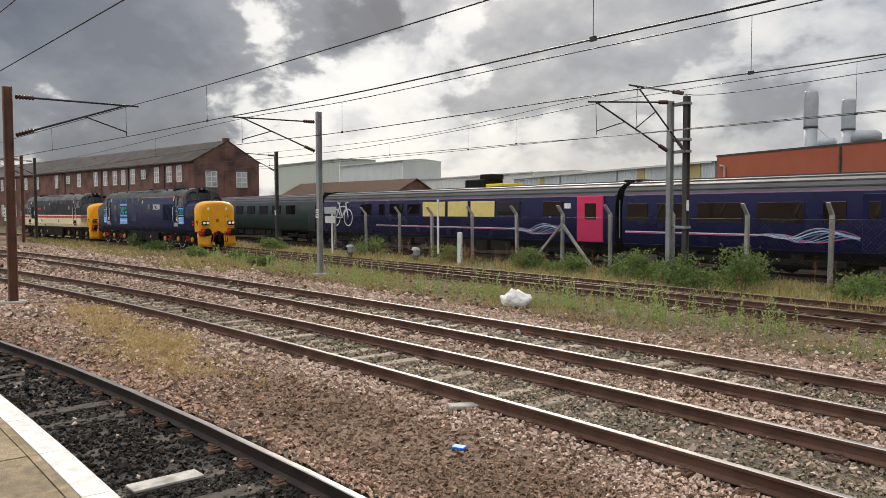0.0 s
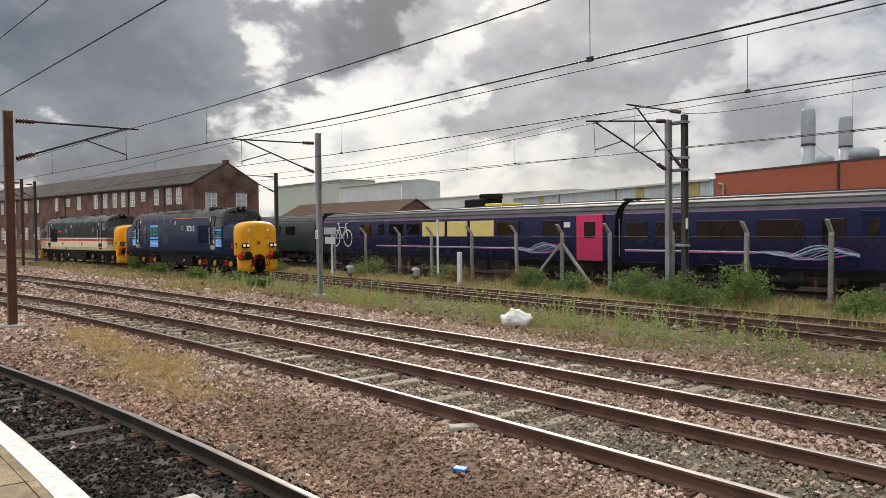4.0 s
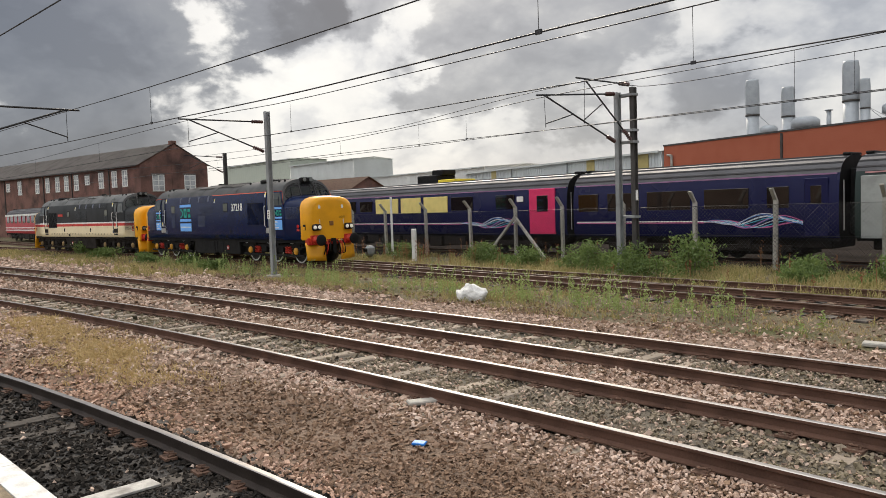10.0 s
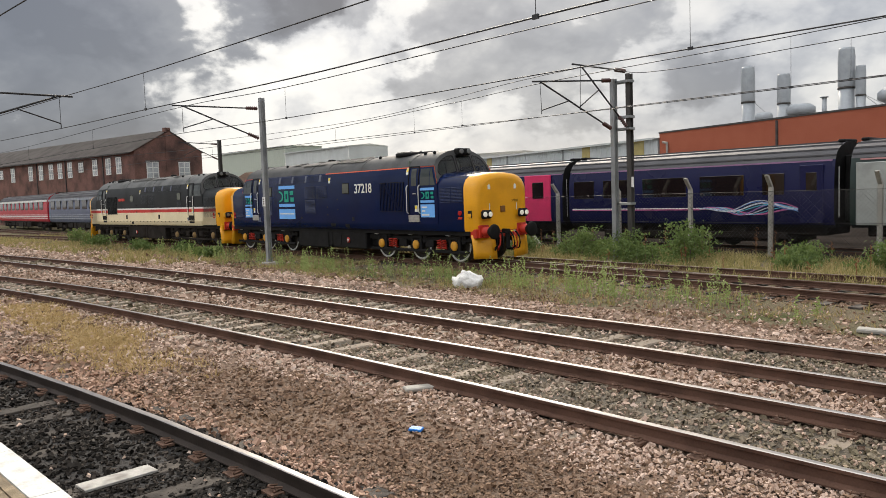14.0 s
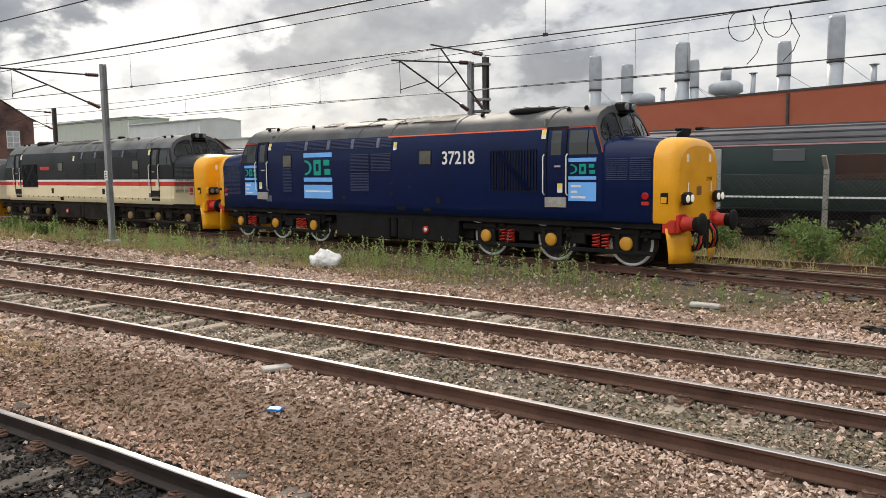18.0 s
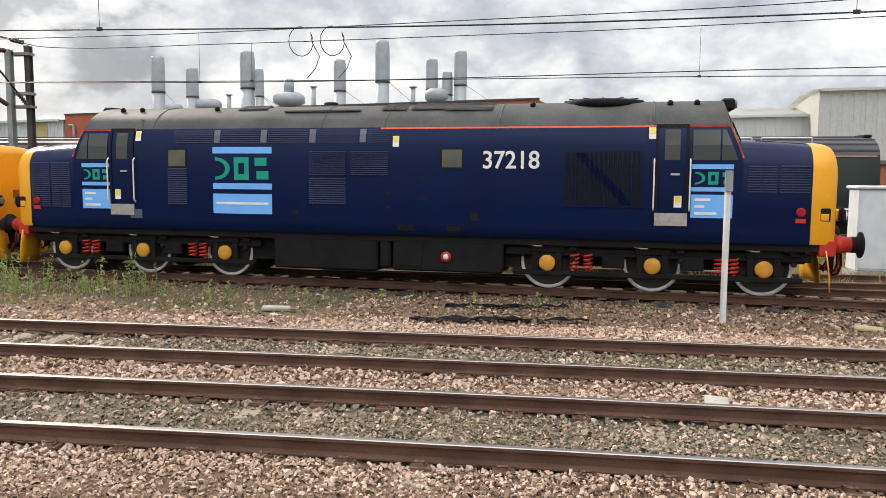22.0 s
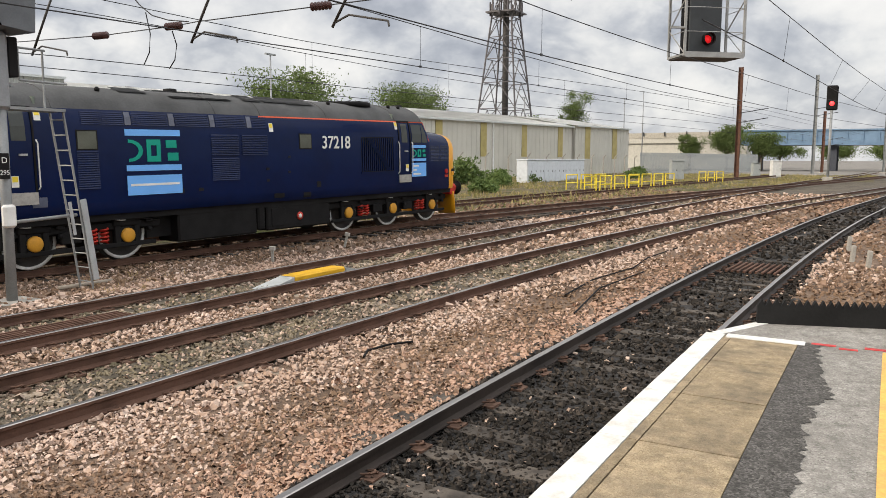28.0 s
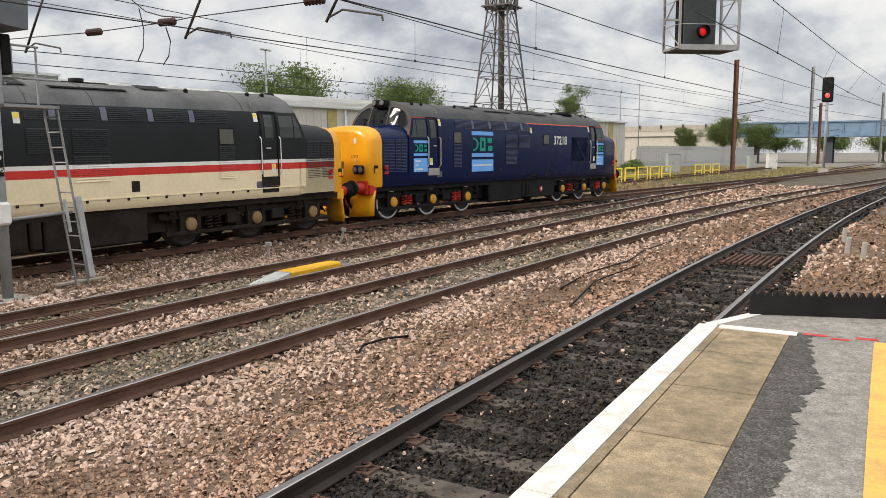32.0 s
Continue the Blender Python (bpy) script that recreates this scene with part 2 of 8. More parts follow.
def prism(bm, prof, x0, x1, mi=0, closed=True):
    """Carries a (y, z) outline from x0 to x1."""
    a = [bm.verts.new((x0, y, z)) for y, z in prof]
    b = [bm.verts.new((x1, y, z)) for y, z in prof]
    k = len(prof)
    for i in range(k if closed else k - 1):
        bm.faces.new((a[i], a[(i + 1) % k], b[(i + 1) % k], b[i])).material_index = mi
    if closed:
        bm.faces.new(a[::-1]).material_index = mi
        bm.faces.new(b).material_index = mi
        bmesh.ops.recalc_face_normals(bm, faces=bm.faces[:])


def lettering(name, text, size, m, parent, at, depth=0.004, bold=0.0):
    cu = bpy.data.curves.new(name, "FONT")
    cu.body, cu.size, cu.extrude, cu.offset = text, size, depth, bold
    ob = new("tmp_text", cu)
    dg = bpy.context.evaluated_depsgraph_get()
    me = bpy.data.meshes.new_from_object(ob.evaluated_get(dg))
    bpy.data.objects.remove(ob)
    bpy.data.curves.remove(cu)
    me.name = name
    me.materials.clear()
    me.materials.append(m)
    o = new(name, me)
    o.parent, o.matrix_basis = parent, at
    return o

# ---- lines of the tracks: (y where x is 0, slope, bend left, bend right, reach left, reach right, rail height) ----
LINES = {
    "c": (2.53, 0.0, -0.0060, -0.00128, -18.0, 45.0, 0.0),
    "b": (6.95, 0.0, -0.00278, -0.00172, -40.0, 50.0, 0.0),
    "a": (9.83, 0.0, -0.00154, -0.00053, -56.0, 70.0, 0.0),
    "l": (16.82, -0.0986, -0.00182, -0.00075, -62.0, 45.0, -0.116),
    "m": (18.9, -0.02, -0.0006, -0.0004, -30.0, 60.0, -0.14),
}


def line_y(key, x):
    y0, s, kl, kr, xl, xr, _ = LINES[key]
    k, lim = (kl, xl) if x < 0 else (kr, xr)
    if abs(x) <= abs(lim):
        return y0 + s * x + k * x * x
    return y0 + s * lim + k * lim * lim + (s + 2 * k * lim) * (x - lim)


def line_turn(key, x):
    return math.degrees(math.atan2(line_y(key, x + 0.05) - line_y(key, x - 0.05), 0.1))


def line_z(key, x):
    """Rail height: the loco track climbs to the others on the right."""
    if key in "lm":
        f = min(1.0, max(0.0, (x - 6) / 18))
        return -0.116 + 0.22 * f * f * (3 - 2 * f)
    return LINES[key][6]


def bed(x, y):
    """Height of the ballast."""
    f = min(1.0, max(0.0, (y - 12.2) / 2.6))
    g = min(1.0, max(0.0, (x - 6) / 18))
    return -0.19 + f * (.235 * g - .15) + .012 * math.sin(x * 1.7) * math.sin(y * 2.3)


GROUND = -0.30
m_ballast = mat("ballast_bed", (0.20, 0.142, 0.105), 0.95, vary=0.35, scale=0.5, fine=18, bump=1.0, bump_dist=0.08, col2=(0.09, 0.062, 0.045), spec=.1)
m_bdark = mat("ballast_bed_oily", (0.035, 0.032, 0.03), 0.85, vary=0.4, scale=0.8, fine=25, bump=0.9, bump_dist=0.05)
m_bgrey = mat("ballast_bed_grey", (0.105, 0.088, 0.066), 0.95, vary=0.3, scale=0.8, fine=25, bump=0.9, bump_dist=0.05)
m_soil = mat("grassy_soil", (0.155, 0.125, 0.085), 1.0, vary=0.55, scale=0.6, fine=26, bump=1.0, bump_dist=0.07, col2=(0.085, 0.09, 0.04), spec=.05)
# dark ballast, blackened further to hold the shade of coaches and buildings
m_siding = mat("siding_ballast_dark_shade", (0.036, 0.03, 0.026), 1.0, vary=0.35, scale=0.7, fine=18, bump=0.3, bump_dist=0.05, spec=.0)
m_yard = mat("yard_surface", (0.20, 0.185, 0.165), 0.9, vary=0.25, scale=0.15, fine=8, bump=0.4, bump_dist=0.03)
m_rail = mat("rail_steel_rusty", (0.11, 0.06, 0.042), 0.85, spec=.2, vary=0.3, scale=2, fine=60)
m_shine = mat("rail_head_polished", (0.44, 0.41, 0.385), 0.33, metal=1.0, vary=0.06, scale=4, fine=80, bump=0.05)
m_rail_oily = mat("rail_steel_oily", (0.04, 0.03, 0.025), 0.7, spec=.25, vary=0.3, scale=2, fine=60)
m_dull = mat("rail_head_dull", (0.10, 0.07, 0.052), 0.65, metal=0.0, vary=0.25, scale=4, fine=60, bump=0.1)


def aggregate(name, cols, scale, patch_col, patch=0.5, patch_scale=1.6, rnd=0.0, rough=0.9):
    """Exposed aggregate: small grains of several tints in a darker binder, stained in patches."""
    m = bpy.data.materials.new(name)
    m.use_nodes = True
    nt = m.node_tree
    b = nt.nodes["Principled BSDF"]
    n, l = nt.nodes.new, nt.links.new
    co, vo, pn, fn = n("ShaderNodeTexCoord"), n("ShaderNodeTexVoronoi"), n("ShaderNodeTexNoise"), n("ShaderNodeTexNoise")
    vo.inputs["Scale"].default_value = scale
    pn.inputs["Scale"].default_value, pn.inputs["Detail"].default_value, pn.inputs["Roughness"].default_value = patch_scale, 9, 0.65
    fn.inputs["Scale"].default_value, fn.inputs["Detail"].default_value = 14, 6
    for q in (vo, pn, fn):
        l(co.outputs["Object"], q.inputs["Vector"])
    ramp = n("ShaderNodeValToRGB")
    els = ramp.color_ramp.elements
    while len(els) < len(cols):
        els.new(0.5)
    for i, c in enumerate(cols):
        els[i].position, els[i].color = i / (len(cols) - 1), (*c, 1)
    sep = n("ShaderNodeSeparateColor")
    l(vo.outputs["Color"], sep.inputs[0]); l(sep.outputs[0], ramp.inputs[0])
    mr = n("ShaderNodeMapRange"); mr.inputs["From Min"].default_value = 0.42; mr.inputs["From Max"].default_value = 0.62; mr.inputs["To Max"].default_value = patch
    l(pn.outputs["Fac"], mr.inputs["Value"])
    mix = n("ShaderNodeMix"); mix.data_type = "RGBA"; mix.inputs["B"].default_value = (*patch_col, 1)
    l(mr.outputs[0], mix.inputs["Factor"]); l(ramp.outputs[0], mix.inputs["A"])
    hs = n("ShaderNodeHueSaturation")
    v = n("ShaderNodeMapRange"); v.inputs["From Min"].default_value = 0.3; v.inputs["From Max"].default_value = 0.7; v.inputs["To Min"].default_value = 0.75; v.inputs["To Max"].default_value = 1.2
    l(fn.outputs["Fac"], v.inputs["Value"])
    ob = n("ShaderNodeObjectInfo")
    r = n("ShaderNodeMapRange"); r.inputs["To Min"].default_value = 1 - rnd; r.inputs["To Max"].default_value = 1 + rnd
    l(ob.outputs["Random"], r.inputs["Value"])
    mm = n("ShaderNodeMath"); mm.operation = "MULTIPLY"
    l(v.outputs[0], mm.inputs[0]); l(r.outputs[0], mm.inputs[1]); l(mm.outputs[0], hs.inputs["Value"])
    l(mix.outputs["Result"], hs.inputs["Color"]); l(hs.outputs[0], b.inputs["Base Color"])
    b.inputs["Roughness"].default_value, b.inputs["Specular IOR Level"].default_value = rough, 0.2
    bp = n("ShaderNodeBump"); bp.inputs["Strength"].default_value = 0.6; bp.inputs["Distance"].default_value = 0.006; bp.invert = True
    l(vo.outputs["Distance"], bp.inputs["Height"]); l(bp.outputs[0], b.inputs["Normal"])
    return m


m_white = mat("edge_paint_white", (0.66, 0.66, 0.635), 0.6, vary=0.2, scale=9, fine=60, bump=0.4, col2=(.40, .37, .32))
m_slab = aggregate("platform_slab_buff", [(.20, .15, .09), (.31, .245, .155), (.26, .20, .125), (.36, .29, .19), (.23, .175, .11)], 150, (.135, .11, .08), .7, 2.2, .14)


def ground_kind(x, y):
    # strip round the stabled coaches, their shade put into its colour
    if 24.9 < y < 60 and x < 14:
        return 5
    if y > 25.4 and x < 20:
        return 4
    dc = y - line_y("c", x)
    if abs(dc) < 1.12 or (dc < 0 and x < 7.4):
        return 1
    for k in "ba":
        if abs(y - line_y(k, x)) < .72:
            return 2
    edge = 12.6 if x < -4 else (15.2 if x < 20 else line_y("l", x) + 2.0)
    if y > edge and not abs(y - line_y("l", x)) < 1.0 and not (x > 3 and y < line_y("l", x) + 1.5):
        return 3 if not (x > 150 or y > 42) else 4
    return 2 if x > 55 else 0


def ground_sheet():
    xs = [-1500, -600, -250, -140, -100, -80] + [-70 + .5 * i for i in range(281)] + [80, 100, 140, 250, 600, 1500]
    ys = [-900, -200, -40, -12] + [-6 + .3 * i for i in range(120)] + [31, 34, 38, 45, 60, 90, 150, 300, 800, 2500]
    bm = bmesh.new()
    vs = [[bm.verts.new((x, y, bed(x, y) if abs(x) < 90 and -8 < y < 40 else GROUND)) for y in ys] for x in xs]
    for i in range(len(xs) - 1):
        for j in range(len(ys) - 1):
            f = bm.faces.new((vs[i][j], vs[i + 1][j], vs[i + 1][j + 1], vs[i][j + 1]))
            f.material_index = ground_kind((xs[i] + xs[i + 1]) / 2, (ys[j] + ys[j + 1]) / 2)
            f.smooth = True
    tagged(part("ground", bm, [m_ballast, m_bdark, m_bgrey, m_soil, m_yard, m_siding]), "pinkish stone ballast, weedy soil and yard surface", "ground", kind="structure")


ground_sheet()


def rail(key, side, x0, x1, step=2.0, name="rail"):
    """One running rail: foot, web and head swept along the track."""
    prof = [(-.07, -.155), (.07, -.155), (.07, -.143), (.012, -.12), (.012, -.045), (.036, -.034), (.036, -.006), (.026, 0), (-.026, 0), (-.036, -.006), (-.036, -.034), (-.012, -.045), (-.012, -.12), (-.07, -.143)]
    bm = bmesh.new()
    n = max(2, int((x1 - x0) / step))
    prev = None
    for i in range(n + 1):
        x = x0 + (x1 - x0) * i / n
        a = radians(line_turn(key, x))
        y = line_y(key, x)
        ring = [bm.verts.new((x - math.sin(a) * (side * .7525 + p), y + math.cos(a) * (side * .7525 + p), line_z(key, x) + q)) for p, q in prof]
        if prev:
            for j in range(len(prof)):
                f = bm.faces.new((prev[j], ring[j], ring[(j + 1) % len(prof)], prev[(j + 1) % len(prof)]))
                f.material_index = 1 if j in (6, 7, 8) else 0
        prev = ring
    bmesh.ops.recalc_face_normals(bm, faces=bm.faces[:])
    return bm


RANGE = {"c": (-70, 160), "b": (-110, 160), "a": (-110, 160), "l": (-110, 120), "m": (-110, 120)}
for key in "cbalm":
    tr = thing("railway_track", "steel running rails on sleepers in stone ballast", "track", kind="structure")
    for side in (-1, 1):
        part("rail", rail(key, side, *RANGE[key]), [m_rail_oily if key == "c" else m_rail, m_shine if key in "cba" else m_dull], tr)

# platform with slabs, painted edge, asphalt and yellow line
PZ = 0.9
m_tar = aggregate("platform_asphalt", [(.16, .15, .135), (.28, .265, .24), (.21, .20, .18), (.36, .34, .31), (.24, .225, .205)], 110, (.15, .14, .125), .45, 2.0)
m_tar2 = aggregate("asphalt_worn_dark", [(.035, .033, .03), (.085, .08, .074), (.055, .052, .048), (.16, .15, .14), (.06, .056, .05)], 100, (.045, .042, .038), .5, 5.0)
m_pyel = mat("line_paint_yellow", (0.68, 0.39, 0.09), 0.7, vary=0.25, scale=7, fine=40, bump=0.3, col2=(.46, .28, .1))
m_pwall = mat("platform_brickwork", (0.07, 0.055, 0.045), 0.9, vary=0.3, scale=2)


def strip(x0, x1, d0, d1, z0, z1, n=1):
    """A slab that follows the platform edge, between two distances from it."""
    bm = bmesh.new()
    prev = None
    for i in range(n + 1):
        x = x0 + (x1 - x0) * i / n
        e = line_y("c", x) - 1.46
        ring = [bm.verts.new((x, e - d, z)) for d, z in ((d0, z0), (d1, z0), (d1, z1), (d0, z1))]
        if prev:
            for k in range(4):
                bm.faces.new((prev[k], prev[(k + 1) % 4], ring[(k + 1) % 4], ring[k]))
        else:
            bm.faces.new(ring)
        prev = ring
    bm.faces.new(prev[::-1])
    bmesh.ops.recalc_face_normals(bm, faces=bm.faces[:])
    return bm


platform = thing("platform", "station platform with buff slabs, white edge and grey asphalt", "platform", kind="structure")
XE = 6.33
part("platform_wall", strip(-34, XE, .12, .5, -.4, PZ - .09, 40), m_pwall, platform)
part("slab_bedding", strip(-34, XE, .12, .67, PZ - .3, PZ - .03, 40), m_pwall, platform)
x = XE
while x > -26:
    w = .855
    part("edge_stone", strip(x - w + .006, x, 0, .14, PZ - .09, PZ + .003), m_white, platform)
    part("coping_strip", strip(x - w + .008, x, .144, .194, PZ - .07, PZ - .001), m_slab, platform)
    part("paving_slab", strip(x - w + .012, x, .202, .655, PZ - .07, PZ + random.uniform(-.003, .002)), m_slab, platform)
    x -= w
part("asphalt", strip(-34, XE, .66, 9, PZ - .1, PZ - .002, 40), m_tar, platform)
# worn dark asphalt with a ragged edge along the slabs
bm = bmesh.new()
prev = None
for i in range(1201):
    x = -30 + (XE + 30) * i / 1200
    e = line_y("c", x) - 1.46
    w = .20 + .12 * noise.noise(Vector((x * .9, 3.1, 0))) + .07 * noise.noise(Vector((x * 4.3, 7.7, 0))) + .05 * noise.noise(Vector((x * 17, 1.7, 0))) + .03 * noise.noise(Vector((x * 41, 5.7, 0)))
    row = [bm.verts.new((x, e - .66, PZ + .0015)), bm.verts.new((x, e - .66 - max(.02, w), PZ + .0015))]
    if prev:
        bm.faces.new((prev[0], row[0], row[1], prev[1]))
    prev = row
bmesh.ops.recalc_face_normals(bm, faces=bm.faces[:])
part("asphalt_patch", bm, m_tar2, platform)
part("yellow_line", strip(-34, XE - .05, 1.19, 1.315, PZ - .002, PZ + .003, 40), m_pyel, platform)
part("cross_line", boxes((XE - .10, XE + .02, .32, .86, PZ - .002, PZ + .006)), m_white, platform)
m_redp = mat("spray_paint_red", (.55, .06, .06), .7, vary=.3, scale=12)
for x, y, w, h in ((6.3, .12, .05, .16), (6.24, -.02, .04, .12), (6.33, -.2, .05, .14)):
    part("paint_mark", boxes((x, x + w, y, y + h, PZ - .001, PZ + .004)), m_redp, platform)
# ramp end beyond the line
bm = bmesh.new()
v = [bm.verts.new(p) for p in ((XE, .98, PZ), (7.0, .72, PZ), (7.3, -.6, PZ), (7.4, -8, PZ), (XE, -8, PZ), (XE, .98, -.4), (7.0, .72, -.4), (7.3, -.6, -.4), (7.4, -8, -.4))]
for f in ((0, 1, 2, 3, 4), (0, 5, 6, 1), (1, 6, 7, 2), (2, 7, 8, 3)):
    bm.faces.new([v[i] for i in f])
bmesh.ops.recalc_face_normals(bm, faces=bm.faces[:])
part("platform_end", bm, m_tar, platform)
part("edge_stone", boxes((XE + .01, 7.0, .9, .99, PZ - .05, PZ + .004)), m_white, platform, at=pose(XE, .95, 0, 0, 0, -24) @ pose(-XE, -.95, 0))


def trespass_board():
    root = thing("serrated_board", "black serrated rubber board across the platform end", "barrier", pose(6.88, .72, PZ - .002, 0, 0, -73))
    n = 30
    bm = bmesh.new()
    L = 1.75
    pts = [(0, 0), (L, 0)]
    for i in range(n):
        x = L - i * L / n
        pts += [(x, .15), (x - L / n / 2, .205)]
    pts += [(0, .15)]
    for y in (0, .05):
        bm.faces.new([bm.verts.new((a, y, b)) for a, b in pts])
    bm.verts.ensure_lookup_table()
    k = len(pts)
    for i in range(k):
        bm.faces.new((bm.verts[i], bm.verts[(i + 1) % k], bm.verts[k + (i + 1) % k], bm.verts[k + i]))
    bmesh.ops.recalc_face_normals(bm, faces=bm.faces[:])
    part("board", bm, mat("rubber_black", (.012, .012, .012), .8, vary=.3), root)


trespass_board()
pp = thing("end_post", "grey steel post on the platform end", "post", pose(6.75, -.93, PZ))
part("post", boxes((-.05, .05, -.05, .05, 0, 2.4), bevel=.01), mat("post_pale", (.5, .51, .5), .5, vary=.1), pp)
part("base_plate", boxes((-.12, .12, -.12, .12, 0, .03), bevel=.008), m_rail, pp)

# ---- locomotives ----
m_navy = mat("loco_paint_navy", (0.0027, 0.0100, 0.050), 0.18, vary=0.16, scale=0.8, fine=4, bump=0.14, bump_dist=0.03, spec=0.17)
m_roof = mat("loco_roof_grey", (0.085, 0.085, 0.084), 0.6, spec=.15, vary=0.25, scale=1.2, fine=20, bump=0.1)
m_roof2 = mat("loco_roof_faded", (0.13, 0.132, 0.128), 0.6, spec=.15, vary=0.25, scale=1.2, fine=20, bump=0.1)
m_yel = mat("loco_warning_yellow", (0.78, 0.36, 0.012), 0.35, vary=0.08, scale=1.5, fine=25, bump=0.05, coat=0.3)
m_red = mat("buffer_red", (0.50, 0.035, 0.02), 0.45, vary=0.15)
m_blk = mat("underframe_black", (0.0085, 0.008, 0.008), 0.7, spec=.2, vary=0.3, scale=3, fine=30)
m_grime = mat("underframe_grime", (0.024, 0.019, 0.0155), 0.8, spec=.15, vary=0.3, scale=3, fine=30)
m_dgrey = mat("loco_paint_charcoal", (0.014, 0.016, 0.017), 0.45, vary=0.15, scale=0.9, fine=15, bump=0.06, spec=.2)
m_cream = mat("loco_paint_cream", (0.80, 0.69, 0.46), 0.45, vary=0.10, scale=1.2, fine=15, bump=0.06, col2=(0.58, 0.48, 0.31), spec=.15)
m_stripe = mat("stripe_red", (0.55, 0.035, 0.025), 0.45, vary=0.1)
m_lwhite = mat("stripe_white", (0.75, 0.74, 0.70), 0.5, vary=0.1)
m_orange = mat("line_orange", (0.75, 0.12, 0.05), 0.5, vary=0.05)
m_sky = mat("panel_sky_blue", (0.16, 0.42, 0.86), 0.45, vary=0.05, scale=2)
m_green = mat("panel_green", (0.0, 0.30, 0.21), 0.45, vary=0.05)
m_win = glass("cab_glass", (0.035, 0.042, 0.04), 0.05)
m_lens = mat("lamp_glass_grey", (0.16, 0.165, 0.16), 0.12, vary=0.05, bump=0.0, spec=0.5)


def clear_pane(name, tint=(0.82, 0.86, 0.84)):
    """Thin glass: seen through, with the gloss of its surface."""
    m = bpy.data.materials.new(name)
    m.use_nodes = True
    nt = m.node_tree
    n, l = nt.nodes.new, nt.links.new
    nt.nodes.remove(nt.nodes["Principled BSDF"])
    tr, gl, mx, fr = n("ShaderNodeBsdfTransparent"), n("ShaderNodeBsdfGlossy"), n("ShaderNodeMixShader"), n("ShaderNodeFresnel")
    tr.inputs["Color"].default_value = (*tint, 1)
    gl.inputs["Roughness"].default_value = 0.03
    fr.inputs["IOR"].default_value = 1.6
    l(fr.outputs[0], mx.inputs[0]); l(tr.outputs[0], mx.inputs[1]); l(gl.outputs[0], mx.inputs[2])
    l(mx.outputs[0], nt.nodes["Material Output"].inputs[0])
    return m


m_pane = clear_pane("windscreen_glass")
m_tyre = mat("tyre_white", (0.62, 0.62, 0.60), 0.5, vary=0.15, scale=6)
m_wheel = mat("wheel_steel", (0.05, 0.045, 0.04), 0.6, vary=0.2)
m_alu = mat("tread_plate", (0.46, 0.45, 0.42), 0.4, metal=0.6, vary=0.2, scale=8, fine=60)
m_lamp = glow("headlamp_lit", (1.0, 0.93, 0.8), 0.06)
m_tail = mat("tail_lens_red", (0.35, 0.01, 0.01), 0.2, vary=0.05)
m_chrome = mat("handrail_steel", (0.5, 0.5, 0.5), 0.35, metal=0.8, vary=0.1)
m_hazard = mat("hazard_yellow", (0.80, 0.62, 0.05), 0.5, vary=0.05)

HALF = [(1.27, 1.06), (1.335, 1.16), (1.35, 1.35), (1.35, 2.55), (1.335, 2.9), (1.29, 3.14), (1.24, 3.28)]
ROOF = [(1.24, 3.28), (1.13, 3.46), (0.93, 3.62), (0.62, 3.75), (0.3, 3.81), (0.0, 3.83)]


def cab_x(z, y=1.35):
    """Front of the cab: raked back above the waist and bowed forward in the middle."""
    return 7.22 - max(0.0, z - 2.65) * 0.42 + .20 * max(0.0, 1 - (y / 1.3) ** 2) * min(1.0, max(0.0, z - 2.65) * 4)


def side_y(z):
    for (y0, z0), (y1, z1) in zip(HALF, HALF[1:]):
        if z <= z1:
            return y0 + (y1 - y0) * max(0.0, z - z0) / (z1 - z0)
    return HALF[-1][0]


def loft(rings, smooth=True, mi=None):
    bm = bmesh.new()
    vs = [[bm.verts.new(p) for p in r] for r in rings]
    for a, b in zip(vs, vs[1:]):
        for i in range(len(a) - 1):
            f = bm.faces.new((a[i], a[i + 1], b[i + 1], b[i]))
            f.smooth = smooth
            if mi:
                f.material_index = mi[i]
    bmesh.ops.recalc_face_normals(bm, faces=bm.faces[:])
    return bm


def patch(bm, s, x0, x1, z0, z1, out=0.006, thick=0.012, mi=0):
    """A thin plate that follows the body side s between two heights."""
    zs = [z0] + [z for _, z in HALF if z0 + .02 < z < z1 - .02] + [z1]
    rows = [[bm.verts.new((x, s * (side_y(z) + o), z)) for x, o in ((x0, out - thick), (x0, out), (x1, out), (x1, out - thick))] for z in zs]
    fs = [rows[0], rows[-1][::-1]]
    for p, q in zip(rows, rows[1:]):
        fs += [[p[i], p[i + 1], q[i + 1], q[i]] for i in range(3)]
    for f in fs:
        bm.faces.new(f if s > 0 else f[::-1]).material_index = mi
    return bm


def louvre(s, x0, x1, z0, z1, n):
    """Rows of sloping slats in a frame on the body side."""
    bm = bmesh.new()
    patch(bm, s, x0, x1, z0, z1, 0.004)
    h = (z1 - z0) / n
    for i in range(n):
        z = z0 + i * h
        y = side_y(z + h / 2)
        a = [(x0 + .02, s * (y + .022), z + h * .15), (x1 - .02, s * (y + .022), z + h * .15), (x1 - .02, s * (y + .004), z + h * .8), (x0 + .02, s * (y + .004), z + h * .8)]
        b = [(x0 + .02, s * (y + .004), z + h * .1), (x1 - .02, s * (y + .004), z + h * .1)]
        va, vb = [bm.verts.new(p) for p in a], [bm.verts.new(p) for p in b]
        bm.faces.new(va if s < 0 else va[::-1])
        bm.faces.new((vb[0], vb[1], va[1], va[0]))
    return bm


